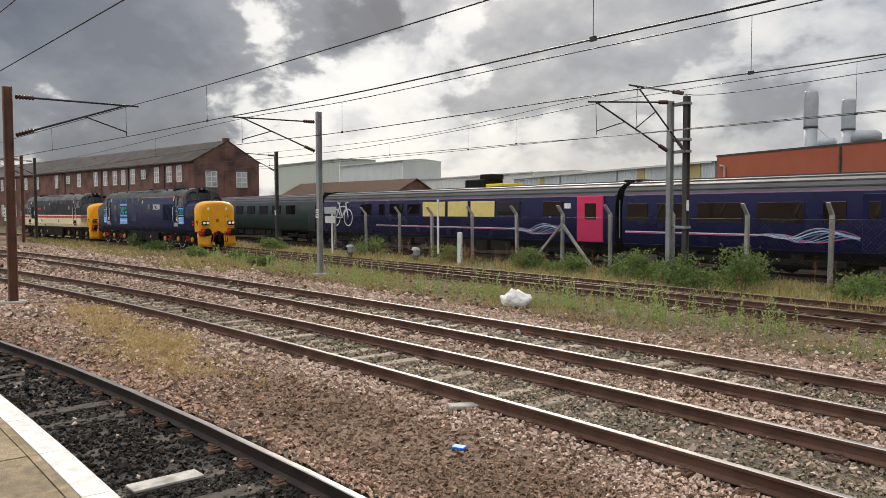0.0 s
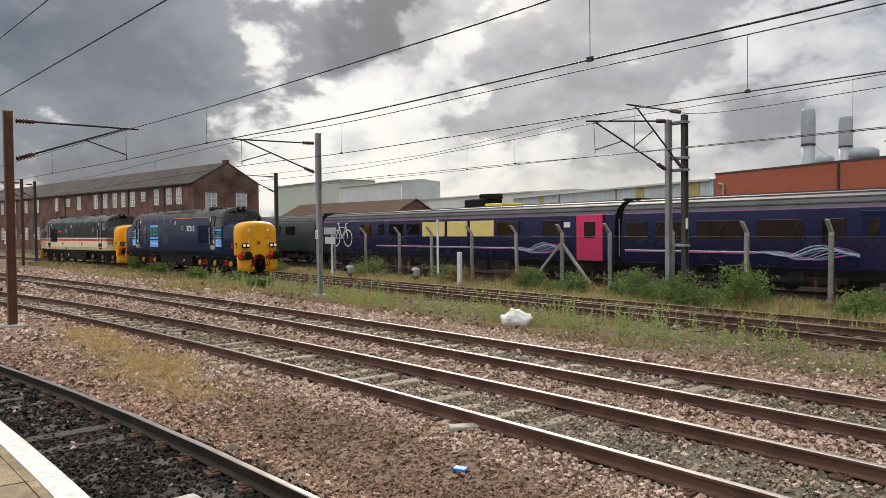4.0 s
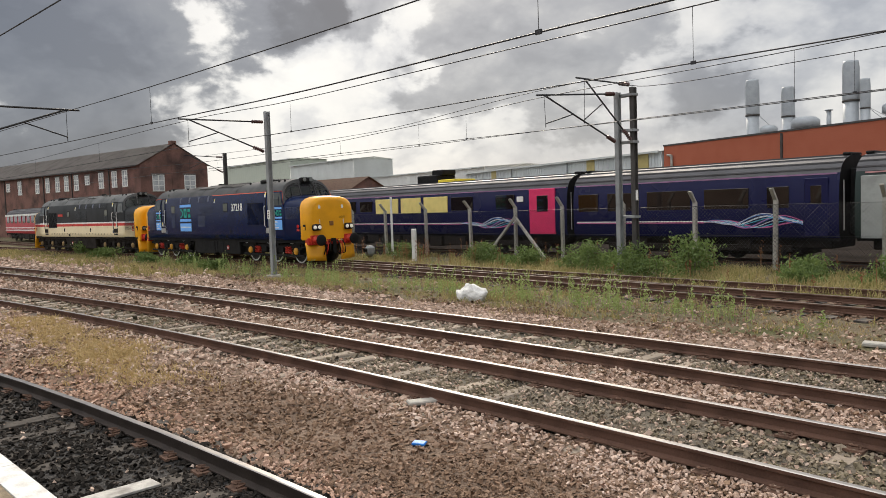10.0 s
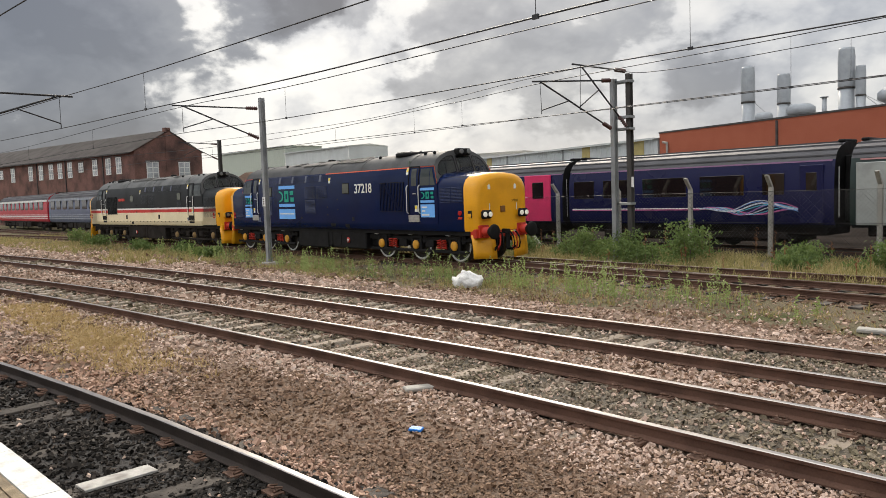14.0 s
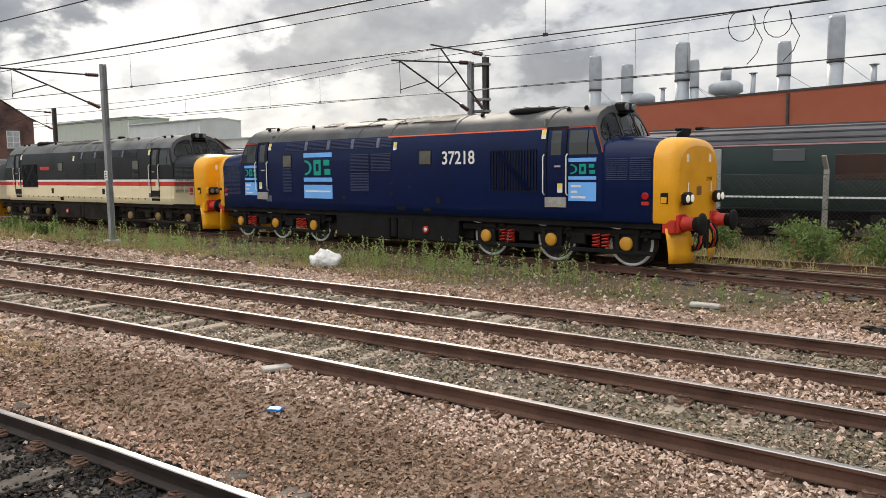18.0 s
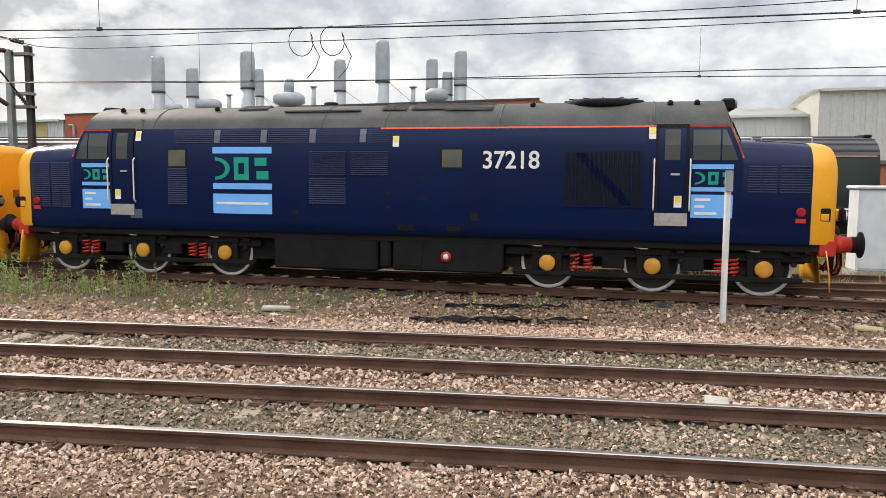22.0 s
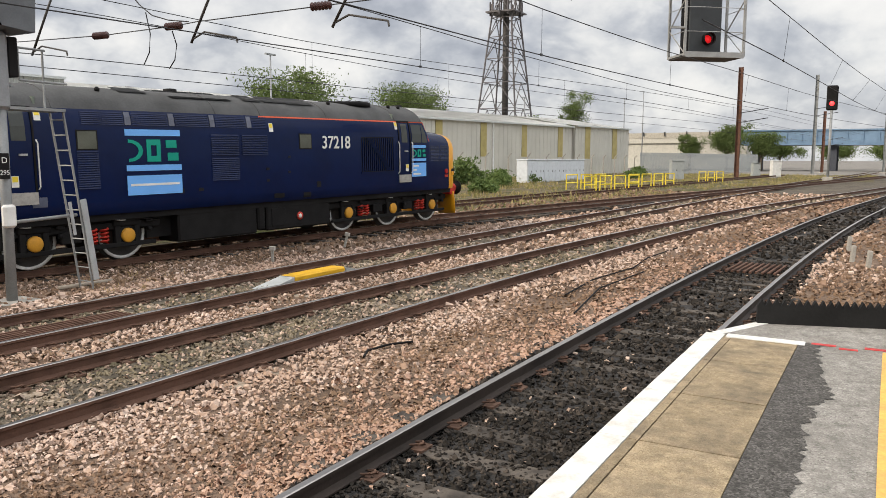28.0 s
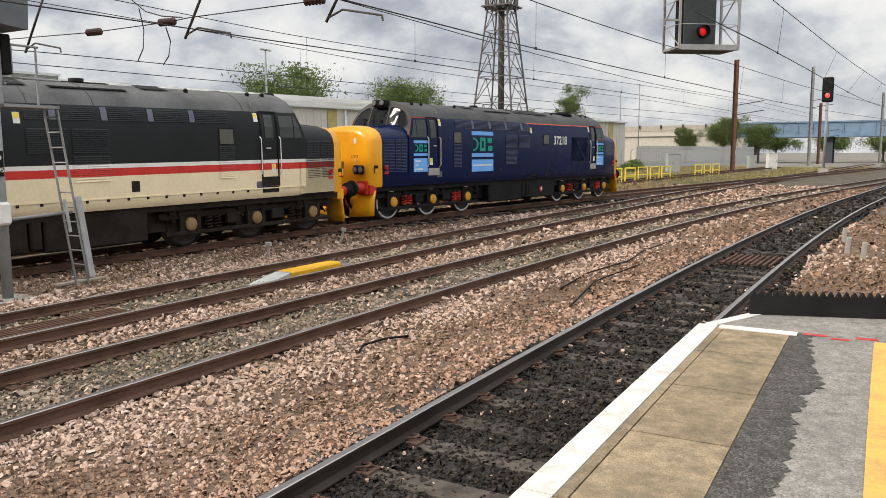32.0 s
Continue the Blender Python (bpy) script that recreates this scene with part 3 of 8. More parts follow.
def emblem(parent, s, x0, x1, z0, z1):
    """Three plain green shapes on a panel: a half-round, a block, a pair of bars."""
    w, h = (x1 - x0) / 3.4, z1 - z0
    for k in range(3):
        bm = bmesh.new()
        a = x0 + k * (x1 - x0) / 3 + .02
        if k == 0:
            zc, m = (z0 + z1) / 2, 8
            for i in range(m):
                q0, q1 = math.pi * (i / m - .5), math.pi * ((i + 1) / m - .5)
                pts = [(a + w * f * math.cos(q), zc + h * g * math.sin(q)) for q, f, g in ((q0, .9, .5), (q1, .9, .5), (q1, .62, .36), (q0, .62, .36))]
                bm.faces.new([bm.verts.new((x, s * (side_y(z) + .012), z)) for x, z in pts])
        elif k == 1:
            for u0, u1, v0, v1 in ((0, .26, 0, 1), (.26, .62, .74, 1), (.26, .62, 0, .26), (.62, .88, 0, 1)):
                patch(bm, s, a + w * u0, a + w * u1, z0 + h * v0, z0 + h * v1, .012)
        else:
            for u0, u1, v0, v1 in ((.1, .8, .62, .98), (.2, .9, .03, .4)):
                patch(bm, s, a + w * u0, a + w * u1, z0 + h * v0, z0 + h * v1, .012)
        bmesh.ops.recalc_face_normals(bm, faces=bm.faces[:])
        part("emblem", bm, m_green, parent)


def flip(s, m):
    """A part of the one side, or its mate turned round for the other."""
    return m if s < 0 else pose(0, 0, 0, 0, 0, 180) @ m


WHEELS = []


m_pipe = mat("pipe_pale", (0.42, 0.42, 0.40), 0.5, vary=0.15)


def bogie(root, x, grime):
    mb = m_grime if grime else m_blk
    bg = part("bogie", boxes((-1.9, 1.9, -.55, .55, .45, .8), (-.3, .3, -1.0, 1.0, .62, .9)), mb, root, at=pose(x, 0, 0))
    for s in (-1, 1):
        bm = boxes((-2.9, 2.9, s * 1.0 - .05, s * 1.0 + .05, .70, .86), (-2.75, 2.75, s * 1.06 - .04, s * 1.06 + .04, .30, .40), (-2.8, 2.8, s * .93 - .03, s * .93 + .03, .66, .95), bevel=.012)
        for ax in (-2.057, 0, 2.057):
            box(bm, ax - .30, ax - .17, s * 1.02 - .07, s * 1.02 + .07, .34, .78, bevel=.015)
            box(bm, ax + .17, ax + .30, s * 1.02 - .07, s * 1.02 + .07, .34, .78, bevel=.015)
            box(bm, ax - .34, ax + .34, s * 1.04 - .06, s * 1.04 + .06, .76, .92, bevel=.02)
        for bx in (-.75, .75):
            box(bm, bx - .22, bx + .22, s * 1.05 - .06, s * 1.05 + .06, .48, .74, bevel=.02)
            tube(bm, (bx - .5, s * 1.12, .93), (bx + .35, s * 1.12, .93), .05)
        chain(bm, [(-2.6, s * 1.13, .98), (-1.7, s * 1.15, .9), (-.6, s * 1.13, .97), (.8, s * 1.15, .9), (1.7, s * 1.13, .98), (2.6, s * 1.15, .88)], .02, 5)
        for ax in (-2.057, 0, 2.057):
            lathe(bm, [(.05, s * 1.06), (.05, s * 1.16), (.02, s * 1.17)], 8, "y", (ax + .52, 0, .66))
            box(bm, ax + .44, ax + .62, s * 1.08 - .05, s * 1.08 + .05, .80, .90, bevel=.02)
        part("bogie_frame", bm, mb, bg)
        for ax in (-2.057, 0, 2.057):
            bm = bmesh.new()
            chain(bm, [(ax - .50, s * 1.15, 1.00), (ax - .40, s * 1.18, .94), (ax - .22, s * 1.18, .90), (ax - .10, s * 1.17, .90)], .014, 5)
            part("brake_pipe", bm, mb if grime else m_pipe, bg, "" if grime else "pale flexible pipe")
        for bx in (-1.38, 1.38):
            for dx in (-.13, .13):
                bm = bmesh.new()
                pts = [(bx + dx + .085 * math.cos(a * .9), s * 1.06 + .085 * math.sin(a * .9), .42 + a * .0115) for a in range(29)]
                wire(bm, pts, .022, 5)
                part("coil_spring", bm, m_grime if grime else m_red, bg)
    for ax in (-2.057, 0, 2.057):
        wh = part("wheelset", boxes((-.01, .01, -.7, .7, -.01, .01)), m_wheel, root, at=pose(x + ax, 0, .57))
        WHEELS.append((wh, root, x + ax))
        bm = bmesh.new()
        tube(bm, (0, -.9, 0), (0, .9, 0), .085, n=10)
        part("axle", bm, m_wheel, wh)
        for s in (-1, 1):
            bm = bmesh.new()
            lathe(bm, [(.09, s * .83), (.2, s * .84), (.22, s * .79), (.46, s * .78), (.48, s * .83), (.57, s * .83), (.57, s * .69), (.60, s * .69), (.60, s * .66), (.09, s * .67)], 28, "y", ring_shape=True)
            part("wheel", bm, m_wheel, wh)
            bm = bmesh.new()
            lathe(bm, [(.50, s * .832), (.50, s * .842), (.566, s * .842), (.566, s * .832)], 32, "y", ring_shape=True)
            part("tyre_rim", bm, m_grime if grime else m_tyre, wh)
    for ax in (-2.057, 0, 2.057):
        for s in (-1, 1):
            bm = bmesh.new()
            lathe(bm, [(.24, s * .93), (.24, s * 1.05), (.13, s * 1.09), (.13, s * .93)], 16, "y", (ax, 0, .55))
            part("axle_box", bm, mb, bg)
            bm = bmesh.new()
            r = .165 if ax * x < 2 or abs(ax) > 1 else .14
            lathe(bm, [(r, s * 1.05), (r, s * 1.115), (r * .85, s * 1.14), (.02, s * 1.145)], 18, "y", (ax, 0, .55))
            part("axle_cap", bm, mat("axle_cap_ochre", (0.62, 0.30, 0.03), .5) if not grime else mat("axle_cap_dull", (0.26, 0.17, 0.07), .7), bg)


def nose(root, d, paint, tall):
    """The bonnet in front of a cab: shell, yellow end, lamps, buffers, beam and plough."""
    def ring(x, w, top):
        half = [(w - .03, 1.06), (w, 1.14), (w, top - .52), (w - .035, top - .38), (w - .12, top - .24), (w - .28, top - .125), (w * .58, top - .05), (w * .3, top - .012)]
        return [(d * x, -y, z) for y, z in half] + [(d * x, 0, top)] + [(d * x, y, z) for y, z in half[::-1]]
    shell = part("nose", loft([ring(7.05, 1.335, 3.06), ring(7.6, 1.32, 3.04), ring(8.0, 1.30, 3.015), ring(8.44, 1.272, 2.98)]), paint, root)
    rs = [ring(8.44, 1.276, 2.985), ring(8.62, 1.255, 2.975), ring(8.76, 1.22, 2.955), ring(8.85, 1.165, 2.91), ring(8.905, 1.08, 2.845), ring(8.925, .98, 2.77)]
    bm = loft(rs)
    bm.faces.new([v for v in bm.verts if abs(abs(v.co.x) - 8.925) < 1e-4])
    bmesh.ops.recalc_face_normals(bm, faces=bm.faces[:])
    end = part("nose_end", bm, m_yel, root, "bright warning-yellow nose end")
    # seam and hinge strip on top of the bonnet
    for s in (-1, 1):
        bm = bmesh.new()
        tube(bm, (d * 7.5, s * .72, 3.005), (d * 8.42, s * .72, 2.935), .012, n=5)
        part("bonnet_hinge", bm, m_blk, shell)
    if paint is not m_navy:
        for s in (-1, 1):
            for z0, z1, m in ((1.10, 1.79, m_cream), (1.79, 1.96, m_stripe), (1.96, 2.05, m_lwhite)):
                bm = bmesh.new()
                q = [(7.0, 1.352, z0), (8.43, 1.283, z0), (8.43, 1.283, z1), (7.0, 1.352, z1)]
                bm.faces.new([bm.verts.new((d * x, s * y, z)) for x, y, z in q])
                bmesh.ops.solidify(bm, geom=bm.faces[:], thickness=.012)
                part("paint_band", bm, m, shell)
    for s in (-1, 1):
        for k in (0, 1):
            x0 = 7.31 + k * .57
            bm = bmesh.new()
            z0, n = (1.52, 22) if tall else (2.02, 11)
            for h in (0, .265):
                for i in range(n):
                    z = z0 + i * .047
                    vs = []
                    for x in (x0 + h, x0 + h + .25):
                        y = 1.336 - (x - 7.05) * .046
                        vs.append([bm.verts.new((d * x, s * (y + o), z + q)) for o, q in ((-.01, 0), (.022, .004), (.001, .036))])
                    for a in range(2):
                        bm.faces.new((vs[0][a], vs[1][a], vs[1][a + 1], vs[0][a + 1]))
                    for v in vs:
                        bm.faces.new(v)
            bmesh.ops.recalc_face_normals(bm, faces=bm.faces[:])
            part("nose_louvre", bm, paint if paint is m_navy else m_dgrey, shell)
        # lamp cluster: yellow bracket, black oval case, two lenses
        lp = part("marker_light", boxes((d * 8.95 - .07, d * 8.95 + .07, s * .86 - .10, s * .86 + .26, 1.50, 1.72), bevel=.03), m_yel, root)
        part("lamp_case", boxes((d * 9.04 - .06, d * 9.04 + .06, s * .84 - .235, s * .84 + .235, 1.465, 1.745), bevel=.055), m_blk, lp)
        for k in (-1, 1):
            bm = bmesh.new()
            lathe(bm, [(.085, d * 9.095), (.085, d * 9.115), (.07, d * 9.12), (.01, d * 9.11)], 14, "x", (0, s * .84 + k * .115, 1.605))
            part("lamp_lens", bm, m_lamp if d > 0 and paint is m_navy else m_lens, lp)
        part("lamp_pocket", boxes((d * 8.68 - .10, d * 8.68 + .10, s * 1.245 - .012, s * 1.245 + .012, 1.5, 1.74), bevel=.01), m_blk, end)
        part("pocket_plate", boxes((d * 8.68 - .07, d * 8.68 + .07, s * 1.255 - .012, s * 1.255 + .012, 1.51, 1.64), bevel=.01), m_yel, end)
        bm = bmesh.new()
        tube(bm, (d * 8.96, s * .62, 1.72), (d * 8.965, s * .62, 1.95), .014, n=5)
        part("lamp_bracket", bm, m_lwhite, end)
        # buffers
        bf = part("buffer", boxes((d * 8.88 - .07, d * 8.88 + .07, s * .87 - .22, s * .87 + .22, .84, 1.26), bevel=.02), m_red, root)
        bm = bmesh.new()
        lathe(bm, [(.17, d * 8.93), (.17, d * 9.06), (.15, d * 9.07), (.15, d * 9.24), (.11, d * 9.25), (.11, d * 9.40)], 16, "x", (0, s * .87, 1.05))
        part("buffer_shank", bm, m_red, bf)
        bm = bmesh.new()
        lathe(bm, [(.14, d * 9.22), (.155, d * 9.24), (.155, d * 9.37), (.245, d * 9.385), (.245, d * 9.42), (.2, d * 9.44), (.05, d * 9.45)], 18, "x", (0, s * .87, 1.05))
        part("buffer_head", bm, m_blk, bf)
        # plough: a folded sheet that bows out towards its foot
        grid = [[(d * (8.74 + .20 * f + .07 * (1 - g) * g + .10 * (1 - g)), s * (1.26 - .86 * f), .18 + (.78 - .12 * f) * g - .05 * f * (1 - g)) for f in (0, .25, .5, .75, 1)] for g in (0, .3, .65, 1)]
        bm = bmesh.new()
        vs = [[bm.verts.new(q) for q in r] for r in grid]
        for a, b in zip(vs, vs[1:]):
            for i in range(4):
                bm.faces.new((a[i], a[i + 1], b[i + 1], b[i])).smooth = True
        bmesh.ops.recalc_face_normals(bm, faces=bm.faces[:])
        bmesh.ops.solidify(bm, geom=bm.faces[:], thickness=.025)
        part("snow_plough", bm, m_yel, root)
        # hoses
        for k in range(3):
            bm = bmesh.new()
            y = s * (.22 + .13 * k)
            wire(bm, [(d * 8.93, y, 1.0), (d * 9.08, y, .97), (d * 9.17, y + s * .02, .82), (d * 9.18, y + s * .05, .62), (d * 9.12, y + s * .07, .46), (d * 9.05, y + s * .03, .42), (d * 9.01, y - s * .03, .52)], .026, 6)
            part("brake_hose", bm, [m_blk, m_red, m_blk][k], root)
            bm = bmesh.new()
            tube(bm, (d * 8.93, y, 1.0), (d * 9.02, y, 1.0), .045, n=8)
            part("hose_cock", bm, [m_red, m_hazard, m_chrome][k], root)
        tl = bmesh.new()
        lathe(tl, [(.085, s * 1.275), (.085, s * 1.31), (.065, s * 1.315)], 14, "y", (d * 8.26, 0, 1.66))
        part("side_lamp", tl, m_tail, shell)
        part("lamp_bracket", boxes((d * 8.26 - .09, d * 8.26 + .09, s * 1.285 - .02, s * 1.285 + .02, 1.46, 1.54)), m_red, shell)
        # warning stickers high on the end
        bm = bmesh.new()
        v, w = [[bm.verts.new((d * x, s * .6 + a, 2.50 + b)) for a, b in ((-.055, -.09), (.055, -.09), (.055, .03), (0, .09), (-.055, .03))] for x in (8.91, 8.936)]
        bm.faces.new(w)
        for i in range(5):
            bm.faces.new((v[i], v[(i + 1) % 5], w[(i + 1) % 5], w[i]))
        bmesh.ops.recalc_face_normals(bm, faces=bm.faces[:])
        part("warning_sticker", bm, m_lwhite, end)
    if paint is m_navy:
        lettering("end_number", "37218", .12, m_blk, end, pose(d * 8.93, (.42 if d > 0 else -.42), 1.98, 90, 0, 90 * d), .002)
    part("buffer_beam", boxes((min(d * 8.62, d * 8.90), max(d * 8.62, d * 8.90), -1.20, 1.20, .84, 1.14), bevel=.02), m_red if paint is m_navy else m_yel, root)
    part("coupling_hook", boxes((min(d * 8.9, d * 9.2), max(d * 8.9, d * 9.2), -.05, .05, .95, 1.1), (min(d * 9.10, d * 9.16), max(d * 9.10, d * 9.16), -.09, .09, .45, 1.0), bevel=.015), m_blk, root)
    part("socket_box", boxes((d * 8.93 - .03, d * 8.93 + .03, -.10, .10, 1.66, 1.86), bevel=.01), mat("socket_brown", (.22, .10, .03), .5), end)


def outline(bm, pts):
    """A closed loop of edges through (y, z) points."""
    vs = [bm.verts.new((0, y, z)) for y, z in pts]
    return [bm.edges.new((vs[i], vs[(i + 1) % len(vs)])) for i in range(len(vs))]


def dense(pts, step=.09):
    out = []
    for (a, b), (c, e) in zip(pts, pts[1:] + pts[:1]):
        n = max(1, int(math.hypot(c - a, e - b) / step))
        out += [(a + (c - a) * i / n, b + (e - b) * i / n) for i in range(n)]
    return out


def cab(root, d, paint):
    """Windscreen wall with three panes, side windows, doors with rails and step."""
    prof = [(1.345, 2.7), (1.335, 2.9), (1.29, 3.14), (1.24, 3.28), (1.13, 3.46), (0.93, 3.62), (0.62, 3.75), (0.3, 3.81)]
    contour = [(y, z) for y, z in prof] + [(0, 3.83)] + [(-y, z) for y, z in prof[::-1]]
    centre = [(-.34, 3.08), (.34, 3.08), (.33, 3.55), (.30, 3.60), (-.30, 3.60), (-.33, 3.55)]
    flank = [(.46, 3.08), (.55, 3.05), (1.02, 2.95), (1.13, 2.98), (1.16, 3.08), (1.09, 3.28), (.94, 3.45), (.70, 3.57), (.50, 3.60), (.45, 3.56)]
    panes = [centre, flank, [(-y, z) for y, z in flank[::-1]]]

    def sheet(loops, off, thick):
        bm = bmesh.new()
        es = [e for q in loops for e in outline(bm, dense(q))]
        bmesh.ops.triangle_fill(bm, use_beauty=True, use_dissolve=False, edges=es, normal=(1, 0, 0))
        for v in bm.verts:
            v.co.x = d * (cab_x(v.co.z, v.co.y) + off)
        bmesh.ops.recalc_face_normals(bm, faces=bm.faces[:])
        if thick:
            bmesh.ops.solidify(bm, geom=bm.faces[:], thickness=thick)
        return bm

    front = part("cab_front", sheet([contour] + panes, 0.0, 0), m_roof, root)
    for q in panes:
        cy, cz = sum(p[0] for p in q) / len(q), sum(p[1] for p in q) / len(q)
        big = [(cy + (y - cy) * 1.09, cz + (z - cz) * 1.07) for y, z in q]
        part("window_gasket", sheet([big, q], .006, .012), m_blk, front)
        pane = part("windscreen", sheet([q], -.006, 0), m_pane, front)
        pane.visible_shadow = False
    for y in (-.9, 0.12, .62):
        bm = bmesh.new()
        chain(bm, [(d * (cab_x(2.98, y) + .03), y, 2.98), (d * (cab_x(3.36, y) + .03), y + .06, 3.36)], .012, 5)
        part("wiper", bm, m_blk, front)
    # bulkhead and desk seen through the panes
    a, b = sorted((d * 5.5, d * 5.54))
    part("bulkhead", boxes((a, b, -1.2, 1.2, 1.2, 3.5)), mat("cab_inside_green", (.16, .19, .16), .7), root)
    a, b = sorted((d * 6.72, d * 7.12))
    part("driver_desk", boxes((a, b, -1.2, 1.2, 1.5, 2.62), bevel=.05), mat("cab_inside_grey", (.10, .11, .11), .7), root)
    for s in (-1, 1):
        # side window, two lights
        for x0, x1, cut in ((6.31, 6.80, 0), (6.83, 7.12, 1)):
            bm = bmesh.new()
            z0, zm, z1 = 2.62, 2.9, 3.19
            q = [(x0, z0), (x1, z0), (x1 - (.10 if cut else 0), zm), (x1 - (.22 if cut else 0), z1), (x0, z1), (x0, zm)]
            v = [bm.verts.new((d * x, s * (side_y(z) + .014), z)) for x, z in q]
            bm.faces.new((v[0], v[1], v[2], v[5]))
            bm.faces.new((v[5], v[2], v[3], v[4]))
            bmesh.ops.recalc_face_normals(bm, faces=bm.faces[:])
            part("cab_window", bm, m_win, root)
        a, b = sorted((d * 5.66, d * 6.22))
        door = part("cab_door", patch(bmesh.new(), s, a, b, 1.36, 3.28, -.004, .03), m_dgrey if paint is not m_navy else mat("door_navy_deep", (.004, .007, .030), .3, vary=.1), root)
        bm = bmesh.new()
        for xx in (a, b):
            patch(bm, s, xx - .02, xx + .02, 1.36, 3.30, .02)
        patch(bm, s, a - .02, b + .02, 3.25, 3.30, .022)
        part("door_frame", bm, m_blk, door)
        c = (a + b) / 2
        part("door_window", patch(bmesh.new(), s, c - .14, c + .14, 2.62, 3.20, .008), mat("door_glass_dim", (.055, .06, .055), .15), door)
        part("door_handle", boxes((c - .02, c + .14, s * 1.37 - .02, s * 1.37 + .02, 2.33, 2.37)), m_chrome, door)
        sg = part("warning_sign", patch(bmesh.new(), s, c + d * .12 - .07, c + d * .12 + .07, 1.72, 1.94, .012), m_lwhite, door)
        part("sign_symbol", patch(bmesh.new(), s, c + d * .12 - .055, c + d * .12 + .055, 1.82, 1.93, .014), m_hazard, sg)
        part("step_plate", patch(bmesh.new(), s, a - .02, b + .02, 1.37, 1.61, .03, .05), m_alu if paint is m_navy else m_grime, root)
        part("step_recess", boxes((a, b, s * 1.3 - .03, s * 1.3 + .055, 1.20, 1.36)), m_blk, root)
        for xx in (a - .05, b + .05):
            bm = bmesh.new()
            chain(bm, [(xx, s * 1.36, 1.66), (xx, s * 1.42, 1.72), (xx, s * 1.42, 2.58), (xx, s * 1.36, 2.64)], .015, 6)
            part("handrail", bm, m_lwhite, root)
        # orange lining along the cantrail, down the pillar
        bm = bmesh.new()
        for (xa, za), (xb, zb) in (((5.6, 3.245), (6.97, 3.245)), ((6.97, 3.26), (7.2, 2.66))):
            w = .03
            v = [(d * xa, s * (side_y(za) + .008), za), (d * xb, s * (side_y(zb) + .008), zb), (d * (xb + (w if zb < 3 else 0)), s * (side_y(zb) + .008), zb + (w if zb > 3 else 0)), (d * (xa + (w if zb < 3 else 0)), s * (side_y(za) + .008), za + (w if zb > 3 else 0))]
            bm.faces.new([bm.verts.new(p) for p in v])
        bmesh.ops.solidify(bm, geom=bm.faces[:], thickness=.004)
        if paint is m_navy:
            part("cab_lining", bm, m_orange, root)
        else:
            bm.free()
    # headlamp and horn box over the windscreen
    hb = part("horn_box", boxes((d * 7.03 - .13, d * 7.03 + .13, -.30, .30, 3.63, 3.86), bevel=.04), m_blk, root)
    for y in (-.17, .17):
        bm = bmesh.new()
        lathe(bm, [(.085, d * 7.15), (.085, d * 7.20), (.07, d * 7.205), (.01, d * 7.19)], 14, "x", (0, y, 3.75))
        part("lamp_lens", bm, m_lens, hb)


def roof_fittings(root):
    for x0, x1, y0, y1 in ((-3.4, -2.7, .25, .75), (-2.2, -.45, .1, .95), (.0, .55, .3, .9), (.65, 1.35, .3, .9), (1.4, 2.4, .3, .95)):
        for s in (-1, 1):
            zs = [3.83 - .33 * (y / .93) ** 2.2 * .6 for y in (y0, y1)]
            v = [(x0, s * y0, zs[0] + .03), (x1, s * y0, zs[0] + .03), (x1, s * y1, zs[1] + .02), (x0, s * y1, zs[1] + .02)]
            bm = bmesh.new()
            bm.faces.new([bm.verts.new(p) for p in (v if s > 0 else v[::-1])])
            bmesh.ops.solidify(bm, geom=bm.faces[:], thickness=.03)
            part("roof_hatch", bm, mat("roof_hatch_grey", (.05, .05, .049), .6, vary=.2) if x0 != -2.2 else m_blk, root)
    bm = bmesh.new()
    lathe(bm, [(.85, 3.70), (.85, 3.82), (.80, 3.85), (.8, 3.82), (.1, 3.85)], 26, "z", (4.6, 0, 0))
    for a in range(0, 360, 30):
        c, q = math.cos(radians(a)), math.sin(radians(a))
        tube(bm, (4.6 + .1 * c, .1 * q, 3.87), (4.6 + .8 * c, .8 * q, 3.87), .012, n=4)
    part("fan_grille", bm, m_blk, root, "round dark roof fan grille")
    for x in (-5.2, -1.2, .2, 2.6, 5.6):
        bm = bmesh.new()
        prev = None
        for y, z in ROOF + [(-y, z) for y, z in ROOF[-2::-1]]:
            if prev:
                tube(bm, (x, prev[0], prev[1] + .004), (x, y, z + .004), .012, n=5)
            prev = (y, z)
        part("roof_seam", bm, m_roof, root)
    bm = bmesh.new()
    lathe(bm, [(.16, 3.78), (.16, 3.92), (.12, 3.93)], 14, "z", (-1.5, .1, 0))
    part("exhaust_port", bm, m_blk, root)
    for x in (-6.3, -5.8, -3.9, 3.2, 5.9, 6.4):
        for s in (-1, 1):
            bm = bmesh.new()
            lathe(bm, [(.05, 3.70), (.06, 3.76), (.03, 3.80)], 8, "z", (x, s * .72, 0))
            part("roof_vent", bm, m_blk, root)


